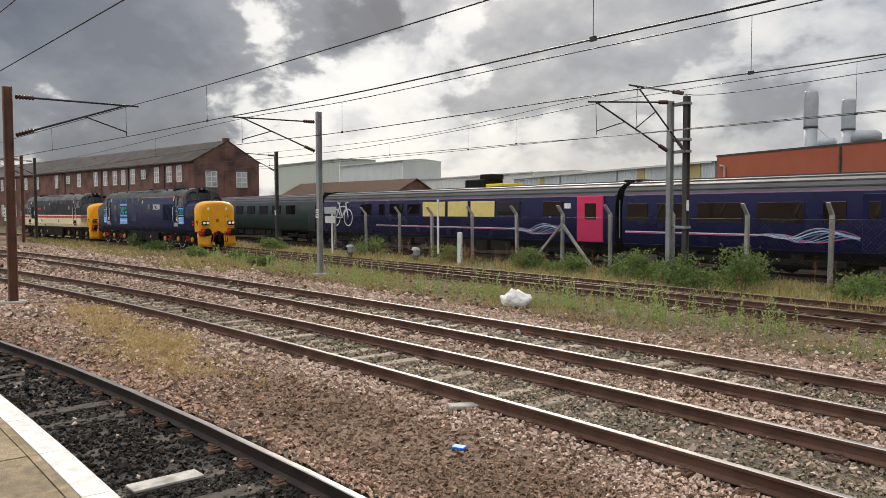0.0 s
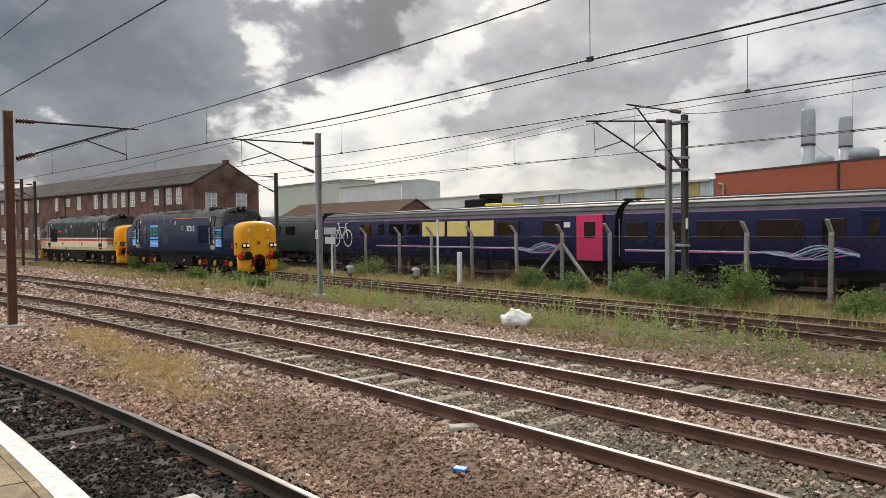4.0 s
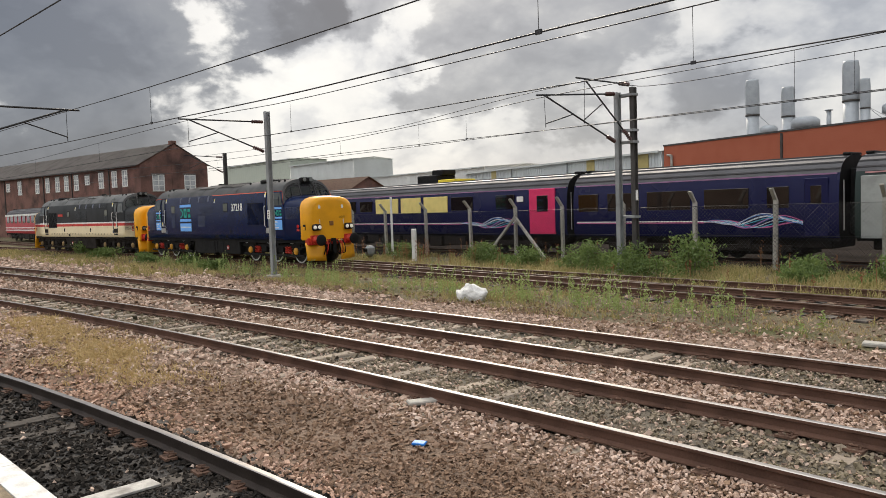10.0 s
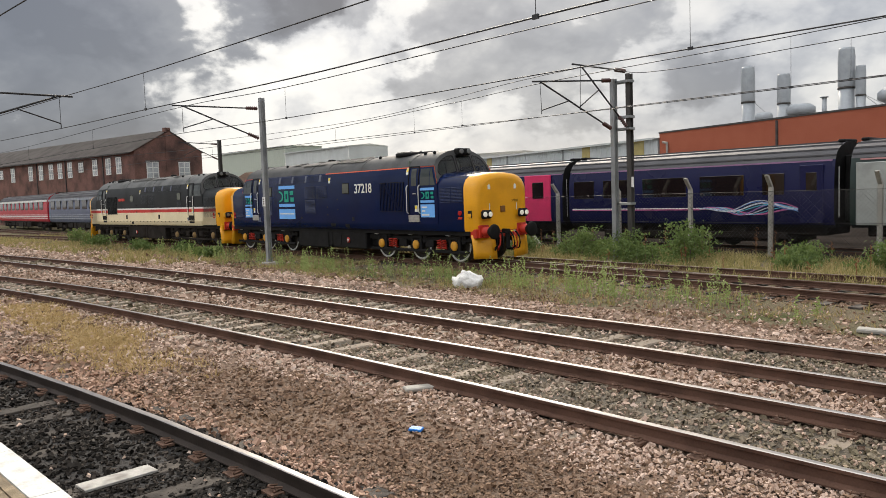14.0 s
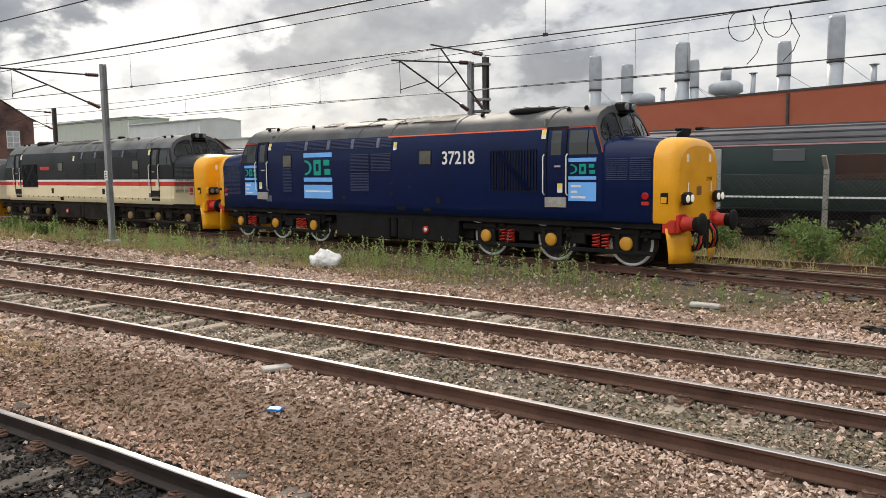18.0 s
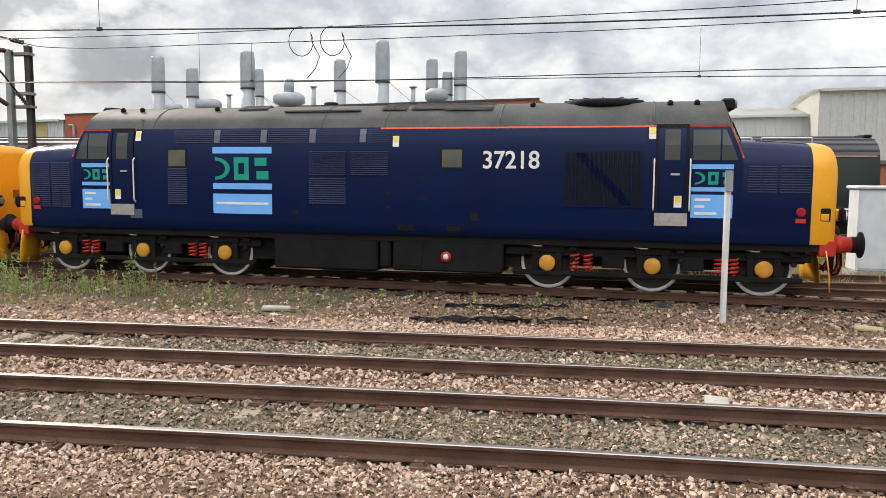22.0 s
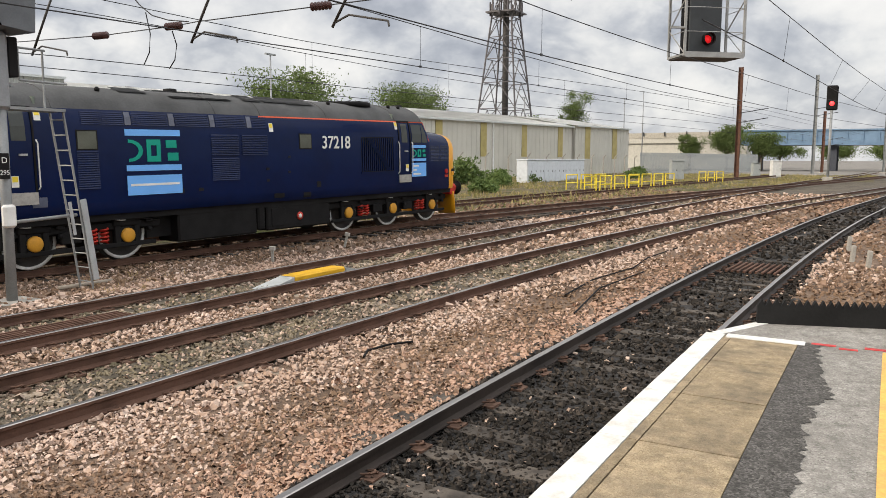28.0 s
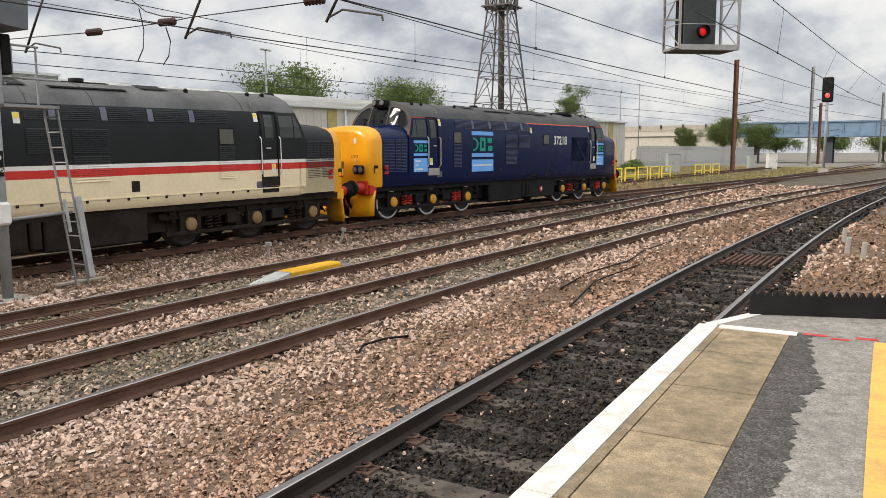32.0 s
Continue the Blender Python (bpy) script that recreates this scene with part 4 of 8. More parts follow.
def locomotive(label, navy):
    root = thing("diesel_locomotive", label, "locomotive")
    paint = m_navy if navy else m_dgrey
    # body sides in paint bands
    bands = [(1.06, 3.28, m_navy)] if navy else [(1.06, 1.79, m_cream), (1.79, 1.96, m_stripe), (1.96, 2.05, m_lwhite), (2.05, 3.28, m_dgrey)]
    for s in (-1, 1):
        for z0, z1, m in bands:
            zs = sorted({z0, z1, *[z for _, z in HALF if z0 < z < z1]})
            rings = []
            for x in (-1, -.5, 0, .5, 1):
                rings.append([(x * cab_x(z), s * side_y(z), z) for z in zs])
            part("body_side", loft(rings), m, root)
    full = ROOF + [(-y, z) for y, z in ROOF[-2::-1]]
    part("roof", loft([[(x * cab_x(z, y), y, z) for y, z in full] for x in (-1, -.5, 0, .5, 1)]), m_roof if navy else m_roof2, root, "weathered dark grey curved roof")
    part("underframe", boxes((-8.6, 8.6, -1.2, 1.2, .92, 1.07)), m_blk if navy else m_grime, root)
    for d in (-1, 1):
        nose(root, d, paint, tall=(d < 0))
        cab(root, d, paint)
        bogie(root, d * 5.64, not navy)
    part("frame_block", boxes((-8.3, 8.3, -.5, .5, .5, .95), (-3.0, 3.0, -.9, .9, .42, .95)), m_blk if navy else m_grime, root)
    # tanks between the bogies
    for x0, x1, z0 in ((-2.35, .02, .27), (.06, .3, .34), (0.35, 2.70, .30)):
        for s in (-1, 1):
            part("fuel_tank" if x1 - x0 > 1 else "air_reservoir", boxes((x0, x1, min(s * .35, s * 1.2), max(s * .35, s * 1.2), z0, .95), bevel=.04), m_blk if navy else m_grime, root)
    for s in (-1, 1):
        tn = part("tank_hatch", boxes((.5, 1.0, s * 1.2 - .02, s * 1.2 + .012, .40, .88), bevel=.01), m_blk if navy else m_grime, root)
        bm = bmesh.new()
        lathe(bm, [(.11, s * 1.2), (.11, s * 1.225), (.01, s * 1.226)], 16, "y", (1.51, 0, .62))
        rd = part("isolator_disc", bm, m_red, root)
        bm = bmesh.new()
        lathe(bm, [(.06, s * 1.22), (.06, s * 1.232), (.01, s * 1.233)], 12, "y", (1.51, 0, .62))
        part("disc_centre", bm, m_lwhite, rd)
        # louvres and grilles
        for x0, x1 in ((-4.66, -3.67), (-3.51, -2.57), (-2.41, -1.45), (-1.29, -.33), (-.17, .34)):
            part("cantrail_louvre", louvre(s, x0, x1, 2.96, 3.25, 7), paint, root)
        for x in (-3.59, -2.49, -1.37, -.25):
            part("louvre_divider", patch(bmesh.new(), s, x - .07, x + .07, 2.97, 3.25, .02, .03), mat("divider_grey", (.12, .13, .17), .5), root)
        part("side_louvre", louvre(s, -1.46, -.60, 2.29, 2.80, 12), paint, root)
        part("side_louvre", louvre(s, -.53, .33, 2.29, 2.80, 12), paint, root)
        # the lower louvres carry the paint bands across
        for x0, x1, z0, z1 in ((-1.46, -.60, 1.68, 2.24), (-4.81, -4.30, 1.62, 2.43)):
            for b0, b1, m in bands:
                c0, c1 = max(b0, z0), min(b1, z1)
                if c1 - c0 > .03:
                    part("side_louvre", louvre(s, x0, x1, c0, c1, max(2, round((c1 - c0) / .047))), m, root)
        for x0 in (-4.76, 1.45):
            part("window_surround", patch(bmesh.new(), s, x0 - .03, x0 + .44, 2.43, 2.85, .008), m_blk, root)
            part("body_window", patch(bmesh.new(), s, x0, x0 + .41, 2.46, 2.82, .016), mat("window_olive_dirty", (.10, .105, .08), .2), root)
        part("radiator_recess", patch(bmesh.new(), s, 3.91, 5.40, 1.74, 2.78, .005), m_blk, root)
        for i in range(17):
            x = 3.94 + i * .0885
            part("radiator_slat", patch(bmesh.new(), s, x, x + .03, 1.76, 2.76, .03, .03), paint, root)
        bm = bmesh.new()
        q = [(4.1, 2.75), (4.3, 2.75), (5.25, 1.77), (5.05, 1.77)]
        bm.faces.new([bm.verts.new((x, s * (side_y(z) + .036), z)) for x, z in q])
        bmesh.ops.solidify(bm, geom=bm.faces[:], thickness=.006)
        part("radiator_brace", bm, paint, root)
        part("radiator_frame", boxes((3.88, 5.43, s * 1.36 - .012, s * 1.36 + .012, 1.70, 1.74)), paint, root)
        for x, z, w, h in ((-2.35, 1.42, .1, .12), (-1.85, 1.45, .14, .08), (.25, 1.6, .1, .06), (.25, 1.9, .1, .06), (2.05, 1.38, .16, .16), (.5, 1.16, .35, .12), (1.0, 2.2, .1, .06), (1.0, 1.8, .1, .06), (1.55, 1.12, .28, .14))[0 if navy else 6:]:
            part("body_recess", patch(bmesh.new(), s, x, x + w, z, z + h, .006), m_blk, root)
        for x, z in ((.4, 2.88), (5.5, 3.02), (-5.6, 3.02)):
            sg = part("warning_sign", patch(bmesh.new(), s, x, x + .13, z, z + .22, .01), m_lwhite, root)
            part("sign_symbol", patch(bmesh.new(), s, x + .015, x + .115, z + .10, z + .21, .013), m_hazard, sg)
        part("data_panel", patch(bmesh.new(), s, -5.75, -5.46, 1.3, 1.5, .008), mat("data_panel_grey", (.09, .1, .14), .5), root)
        if navy:
            bm = bmesh.new()
            patch(bm, s, .12, 5.7, 3.245, 3.278, .006)
            part("cantrail_line", bm, m_orange, root)
            for x0, x1, e0, e1, bars in ((-3.69, -2.30, 2.17, 2.66, ((2.74, 2.88), (1.97, 2.10), (1.44, 1.87))),
                                         (6.30, 7.05, 2.16, 2.40, ((2.45, 2.54), (2.03, 2.11), (1.53, 1.97))),
                                         (-6.98, -6.26, 2.15, 2.39, ((2.43, 2.52), (2.02, 2.10), (1.50, 1.94)))):
                if s > 0:
                    x0, x1 = -x1, -x0
                panel = None
                for z0, z1 in bars:
                    panel = part("blue_panel", patch(bmesh.new(), s, x0, x1, z0, z1, .008), m_sky, root)
                z0, z1 = bars[-1]
                if x1 - x0 > 1:
                    part("text_bar", patch(bmesh.new(), s, x0 + .08, x1 - .08, z0 + .2, z0 + .25, .013), m_lwhite, panel)
                else:
                    for k in range(3):
                        part("text_bar", patch(bmesh.new(), s, x0 + .07, x0 + .07 + (.28, .18, .4)[k], z1 - .12 - k * .13, z1 - .07 - k * .13, .013), m_lwhite, panel)
                emblem(panel, s, x0 + .04, x1, e0, e1)
            lettering("number", "37218", .50, m_lwhite, root, flip(s, pose(2.27 if s < 0 else -3.45, -1.358, 2.45, 90, 0, 0)) @ Matrix.Diagonal((.93, .98, 1, 1)), bold=.006)
        else:
            part("name_plate", patch(bmesh.new(), s, 2.7, 3.6, 2.5, 2.66, .015), m_red, root)
            for k in range(22):
                part("jacking_lug", patch(bmesh.new(), s, -5.2 + k * .48, -5.14 + k * .48, 1.24, 1.30, .014), m_grime, root)
            for x in (-2.1, 2.4):
                part("filler_recess", patch(bmesh.new(), s, x, x + .2, 1.42, 1.66, .008), m_grime, root)
            part("body_rib", boxes((-7.2, 7.2, s * 1.355 - .008, s * 1.355 + .008, 1.3, 1.33)), m_cream, root)
    roof_fittings(root)
    return root


loco = locomotive("navy blue diesel locomotive with yellow ends and sky blue panels", True)
loco2 = locomotive("charcoal and cream diesel locomotive with a red stripe", False)

# ---- surroundings ----
m_redbrick = mat("brick_red", (0.36, 0.112, 0.066), 0.9, vary=0.15, scale=0.5, fine=12, bump=0.3, bump_dist=0.02, col2=(0.30, 0.085, 0.048), spec=.1)
m_oldbrick = mat("brick_sooty", (0.19, 0.105, 0.085), 0.95, vary=0.35, scale=0.5, fine=9, bump=0.3, col2=(0.075, 0.05, 0.044), spec=.1)
m_slate = mat("slate_roof", (0.13, 0.115, 0.105), 0.75, vary=0.2, scale=0.6, fine=10, bump=0.2)
m_shedg = mat("cladding_grey", (0.52, 0.54, 0.52), 0.55, vary=0.08, scale=0.3, fine=6, bump=0.1)
m_shedc = mat("cladding_cream", (0.52, 0.50, 0.44), 0.55, vary=0.08, scale=0.3, fine=6, bump=0.1)
m_strip = mat("rooflight_yellowed", (0.40, 0.33, 0.13), 0.5, vary=0.15, scale=1)
m_flue = mat("flue_galvanised", (0.36, 0.385, 0.405), 0.5, metal=0.1, vary=0.12, scale=1.2, fine=20)
m_mast = mat("mast_galvanised", (0.28, 0.29, 0.29), 0.6, metal=0.2, vary=0.2, scale=2)
m_mastd = mat("mast_dark", (0.07, 0.065, 0.06), 0.7, vary=0.25, scale=2)
m_mastb = mat("mast_brown", (0.15, 0.075, 0.05), 0.8, vary=0.25, scale=2)
m_wire = mat("wire_dark", (0.03, 0.03, 0.032), 0.6, vary=0.1)
m_insul = mat("insulator_brown", (0.07, 0.03, 0.025), 0.3, vary=0.1)
m_conc = mat("concrete_post", (0.36, 0.34, 0.30), 0.85, vary=0.2, scale=3)
m_cgreen = mat("coach_green", (0.016, 0.03, 0.026), 0.4, vary=0.15, scale=0.6, coat=0.1)
m_cblue = mat("coach_indigo", (0.010, 0.011, 0.050), 0.25, vary=0.12, scale=0.6, spec=.2)
m_croof = mat("coach_roof_grey", (0.085, 0.083, 0.088), 0.55, vary=0.2, scale=0.7)
m_cwin = glass("coach_glass", (0.012, 0.008, 0.007), 0.05)
m_pink = mat("door_magenta", (0.62, 0.035, 0.12), 0.4, vary=0.08)
m_ylight = mat("blind_yellow", (0.72, 0.58, 0.20), 0.6, vary=0.08)
m_swin = glass("window_dark", (0.10, 0.105, 0.11), 0.15)


def bar(name, parent, m, a, b, r, r1=None, n=8, label=""):
    bm = bmesh.new()
    tube(bm, a, b, r, r1, n)
    return part(name, bm, m, parent, label)


def upright(p, q):
    """Pose at p whose x runs towards q."""
    return pose(p[0], p[1], 0, 0, 0, math.degrees(math.atan2(q[1] - p[1], q[0] - p[0])))


def gap(p, q):
    return math.hypot(q[0] - p[0], q[1] - p[1])


def cladding(x0, x1, z0, z1, pitch, depth=0.05, y=0.0):
    """A profiled sheet wall facing -y."""
    bm = bmesh.new()
    n = max(2, int((x1 - x0) / pitch))
    lo, hi = [], []
    for i in range(n):
        xa = x0 + (x1 - x0) * i / n
        for f, d in ((0, 0), (.55, 0), (.62, depth), (.93, depth)):
            x = xa + f * (x1 - x0) / n
            lo.append(bm.verts.new((x, y + d, z0)))
            hi.append(bm.verts.new((x, y + d, z1)))
    for i in range(len(lo) - 1):
        bm.faces.new((lo[i], lo[i + 1], hi[i + 1], hi[i]))
    return bm


# old brick works: gable end and long wall with sash windows
def old_works():
    p, q = (-94.0, 32.0), (-190.0, 13.9)
    L, D, EAVE, APEX = gap(p, q), 9.2, 8.4, 10.9
    root = thing("brick_works", "long sooty brick works with slate roof and white sash windows", "building", upright(p, q))
    part("wall", boxes((0, L, -.35, 0, -.3, EAVE)), m_oldbrick, root)
    bm = bmesh.new()
    prism(bm, [(-D, -.3), (0, -.3), (0, EAVE), (-D / 2, APEX), (-D, EAVE)], 0, -.35)
    part("gable_wall", bm, m_oldbrick, root)
    part("wall", boxes((0, L, -D, -D + .35, -.3, EAVE)), m_oldbrick, root)
    for y0, y1 in ((.35, -D / 2), (-D - .35, -D / 2)):
        bm = bmesh.new()
        v = [(-.5, y0, EAVE - .1), (L, y0, EAVE - .1), (L, y1, APEX + .12), (-.5, y1, APEX + .12)]
        bm.faces.new([bm.verts.new(c) for c in v])
        bmesh.ops.solidify(bm, geom=bm.faces[:], thickness=.18)
        part("roof", bm, m_slate, root)
    part("chimney", boxes((-.38, .3, -D / 2 - .35, -D / 2 + .35, APEX - .6, APEX + .42), bevel=.04), m_oldbrick, root)
    part("flue_breast", boxes((-.42, -.34, -D / 2 - .45, -D / 2 + .45, -.3, APEX - .3), bevel=.02), m_oldbrick, root)
    part("gutter", boxes((0, L, .3, .45, EAVE - .25, EAVE - .1)), m_mastd, root)
    m_fr = mat("sash_white", (.70, .70, .66), .6, vary=.1)
    # pale base colour stands for reflected sky and white blinds in the panes
    m_sash = mat("sash_pane_pale_sky", (.46, .48, .48), .15, vary=.3, scale=.8, fine=3, bump=0, spec=.5)

    def sash(x, z, w, h, face):
        win = part("window", boxes((x - w / 2 - .08, x + w / 2 + .08, .0, .06, z - .1, z)) if face else boxes((-.45, -.36, x - w / 2 - .08, x + w / 2 + .08, z - .1, z)), m_conc, root)
        def rect(a, b, c, d, o0, o1):
            return boxes((a, b, o0, o1, c, d)) if face else boxes((-.35 - o1, -.35 - o0, a, b, c, d))
        part("pane", rect(x - w / 2, x + w / 2, z, z + h, .005, .02), m_sash, win)
        part("lintel", rect(x - w / 2 - .15, x + w / 2 + .15, z + h, z + h + .22, .004, .03), m_slate, win)
        for k in range(3):
            xx = x - w / 2 + k * w / 2
            part("glazing_bar", rect(xx - .05, xx + .05, z, z + h, .02, .06), m_fr, win)
        for k in range(4):
            zz = z + k * h / 3
            part("glazing_bar", rect(x - w / 2, x + w / 2, zz - .04, zz + .04, .024, .064), m_fr, win)
    xs = (3.2, 5.7, 9.0, 12.6, 15.6, 18.4, 21.0, 24.0, 27.2, 33.0, 37.0, 41.5, 49.5, 54.5, 60, 66, 72)
    for i, x in enumerate(xs):
        small = i in (3, 10)
        sash(x, 5.9 if not small else 6.5, 1.15, 1.9 if not small else 1.1, True)
        if i % 3 == 1:
            part("downpipe", boxes((x + 1.2, x + 1.32, 0, .12, 0, EAVE - .1)), m_mastd, root)
        sash(x, 1.4, 1.15, 1.9, True)
    for y in (-2.3, -6.6):
        sash(y, 5.2, 1.5, 1.9, False)
        sash(y, 1.2, 1.5, 1.9, False)


old_works()


def low_gable():
    root = thing("gabled_store", "low brown-roofed store with a brick gable", "building", upright((-99.5, 64.5), (-131, 60.5)))
    bm = bmesh.new()
    prism(bm, [(0, -.3), (0, 4.8), (-4.5, 7.0), (-9, 4.8), (-9, -.3)], 0, 32)
    part("wall", bm, m_oldbrick, root)
    for y0 in (.3, -9.3):
        bm = bmesh.new()
        bm.faces.new([bm.verts.new(c) for c in ((-.4, y0, 4.75), (32, y0, 4.75), (32, -4.5, 7.15), (-.4, -4.5, 7.15))])
        bmesh.ops.solidify(bm, geom=bm.faces[:], thickness=.12)
        part("roof", bm, mat("roof_brown", (.16, .09, .06), .8, vary=.2), root)


low_gable()


def shed(label, p, q, z, pitch, m, strips=(), depth=25.0, rise=1.5, roof=None, base=-.3):
    root = thing("industrial_shed", label, "shed", upright(p, q))
    L = gap(p, q)
    part("cladding", cladding(0, L, base, z, pitch), m, root)
    part("end_wall", boxes((-.05, 0, .06, depth, base, z)), m, root)
    part("end_wall", boxes((L, L + .05, .06, depth, base, z)), m, root)
    for y0, y1 in ((-.3, depth / 2), (depth + .3, depth / 2)):
        bm = bmesh.new()
        bm.faces.new([bm.verts.new(c) for c in ((-.4, y0, z), (L + .4, y0, z), (L + .4, y1, z + rise), (-.4, y1, z + rise))])
        bmesh.ops.solidify(bm, geom=bm.faces[:], thickness=.15)
        part("roof", bm, roof or m, root)
    part("gutter", boxes((0, L, -.42, -.28, z - .15, z + .05)), m_shedg, root)
    for a, b, z0, z1 in strips:
        part("rooflight_strip", boxes((a, b, -.04, .02, z0, z1)), m_strip, root)
    return root, L


m_roofw = mat("sheet_roof_pale", (.60, .60, .57), .5, vary=.08, scale=.3)
root, L = shed("grey corrugated shed with yellowed rooflight strips", (-89, 79.6), (-46.2, 67.9), 7.0, .45, mat("cladding_silver", (.50, .53, .53), .5, vary=.1, scale=.4), [(8.2, 9.6, -.3, 6.9), (31.5, 33, -.3, 6.9), (40.5, 42.4, -.3, 6.9)], depth=14, rise=.3)
for x in (14, 27.5):
    part("downpipe", boxes((x, x + .15, -.15, 0, 0, 6.9)), m_mast, root)
shed("pale green shed with a flat top", (-198, 90), (-162.2, 90), 14.4, 1.2, mat("cladding_pale_green", (.42, .45, .38), .6, vary=.1), depth=10, rise=.1)
shed("pale grey tall shed with sloping roof", (-162, 90), (-135.5, 90), 12.6, 1.2, m_shedg, depth=10, rise=.5)
shed("white low flat-roofed workshop", (-143, 95), (-98, 92), 8.7, 1.5, m_roofw, depth=20, rise=.6)


# red brick works with flues on its roof
def red_works():
    p, q = (-45.8, 67.8), (-1.5, 55.8)
    root = thing("brick_factory", "long red brick factory with parapet and roof flues", "building", upright(p, q))
    L = gap(p, q)
    part("wall", boxes((0, L, 0, .4, -.3, 7.4)), m_redbrick, root)
    part("parapet", boxes((-.05, L + .05, -.06, .46, 7.4, 7.55)), m_mastd, root)
    bm = bmesh.new()
    D = 22
    prism(bm, [(.4, -.3), (D, -.3), (D, 6.2), (D / 2, 7.2), (.4, 7.4)], L, L - .4)
    part("end_wall", bm, m_redbrick, root)
    part("wall", boxes((0, .4, .4, D, -.3, 7.0)), m_redbrick, root)
    part("roof", boxes((.2, L - .2, .42, D, 6.9, 7.05)), m_slate, root)
    for x in (14.5, 30.2):
        part("downpipe", boxes((x, x + .16, -.16, 0, 0, 7.3)), m_mastd, root)
    bm = bmesh.new()
    chain(bm, [(.6, -.1, 6.5), (1.3, -.2, 6.4), (1.35, -.2, 3.0)], .12)
    part("overflow_pipe", bm, m_conc, root)
    return root


red_works()


def flue(x, y, top, dia, label="tall galvanised round flue on a factory roof"):
    root = thing("roof_flue", label, "chimney", pose(x, y, 7.05), "flues on the factory roof")
    r, h = dia / 2, top - 7.05
    bm = bmesh.new()
    lathe(bm, [(r * 1.25, 0), (r * 1.0, h * .06), (r, h * .45)], 18)
    part("lower_duct", bm, m_flue, root)
    bm = bmesh.new()
    lathe(bm, [(r * 1.02, h * .46), (r * 1.07, h * .49), (r * 1.07, h * .88), (r * .98, h * .97), (r * .95, h), (r * .8, h)], 18)
    part("cowl", bm, m_flue, root)
    bm = bmesh.new()
    lathe(bm, [(r * 1.05, h * .44), (r * 1.1, h * .445), (r * 1.1, h * .465), (r * 1.05, h * .47)], 18)
    part("band", bm, m_mastd, root)
    part("guy_wire", (lambda b: (tube(b, (r, 0, h * .45), (r + 3.2, -1, .1), .025, n=4), b)[1])(bmesh.new()), m_mast, root)


for x, y, top, dia in ((-38.46, 71.73, 13.26, 1.2), (-34.43, 70.63, 11.95, 1.1), (-28.23, 68.94, 13.15, 1.25), (-27.0, 68.7, 11.5, .75), (-18.79, 66.37, 11.9, 1.0), (-14.77, 65.28, 13.24, 1.15), (-10.35, 64.08, 11.5, .95), (-9.0, 63.7, 10.4, .8), (-7.9, 63.4, 12.0, 1.0)):
    flue(x, y, top, dia)
for x, y, top, w in ((-32.6, 70.1, 9.0, 1.2), (-23.9, 67.8, 9.3, 1.4), (-9.8, 63.9, 9.1, 1.1), (-36.6, 71.2, 8.7, .8)):
    root = thing("roof_ventilator", "grey mushroom ventilator on a factory roof", "ventilator", pose(x, y, 7.05), "vents on the factory roof")
    bm = bmesh.new()
    lathe(bm, [(w * .6, 0), (w * .6, (top - 7.05) * .5)], 16)
    part("neck", bm, m_flue, root)
    bm = bmesh.new()
    lathe(bm, [(w * .7, (top - 7.05) * .5), (w, (top - 7.05) * .6), (w, (top - 7.05) * .85), (w * .7, top - 7.05)], 18)
    part("hood", bm, m_flue, root)
bm = bmesh.new()
tube(bm, (-23.9, 67.8, 9.3), (-23.9, 67.8, 10.5), .45, n=14)
tagged(part("roof_flue", bm, m_flue), "short galvanised flue on a ventilator", "chimney")
for x, y, top in ((-30.3, 69.5, 9.3), (-21.4, 67.1, 9.7), (-12.0, 64.5, 9.3)):
    bm = bmesh.new()
    tube(bm, (x, y, 7.0), (x, y, top), .2, n=12)
    tube(bm, (x, y, top), (x, y, top + .08), .34, n=12)
    tagged(part("vent_pipe", bm, m_flue), "slim grey vent pipe with a cap", "pipe")


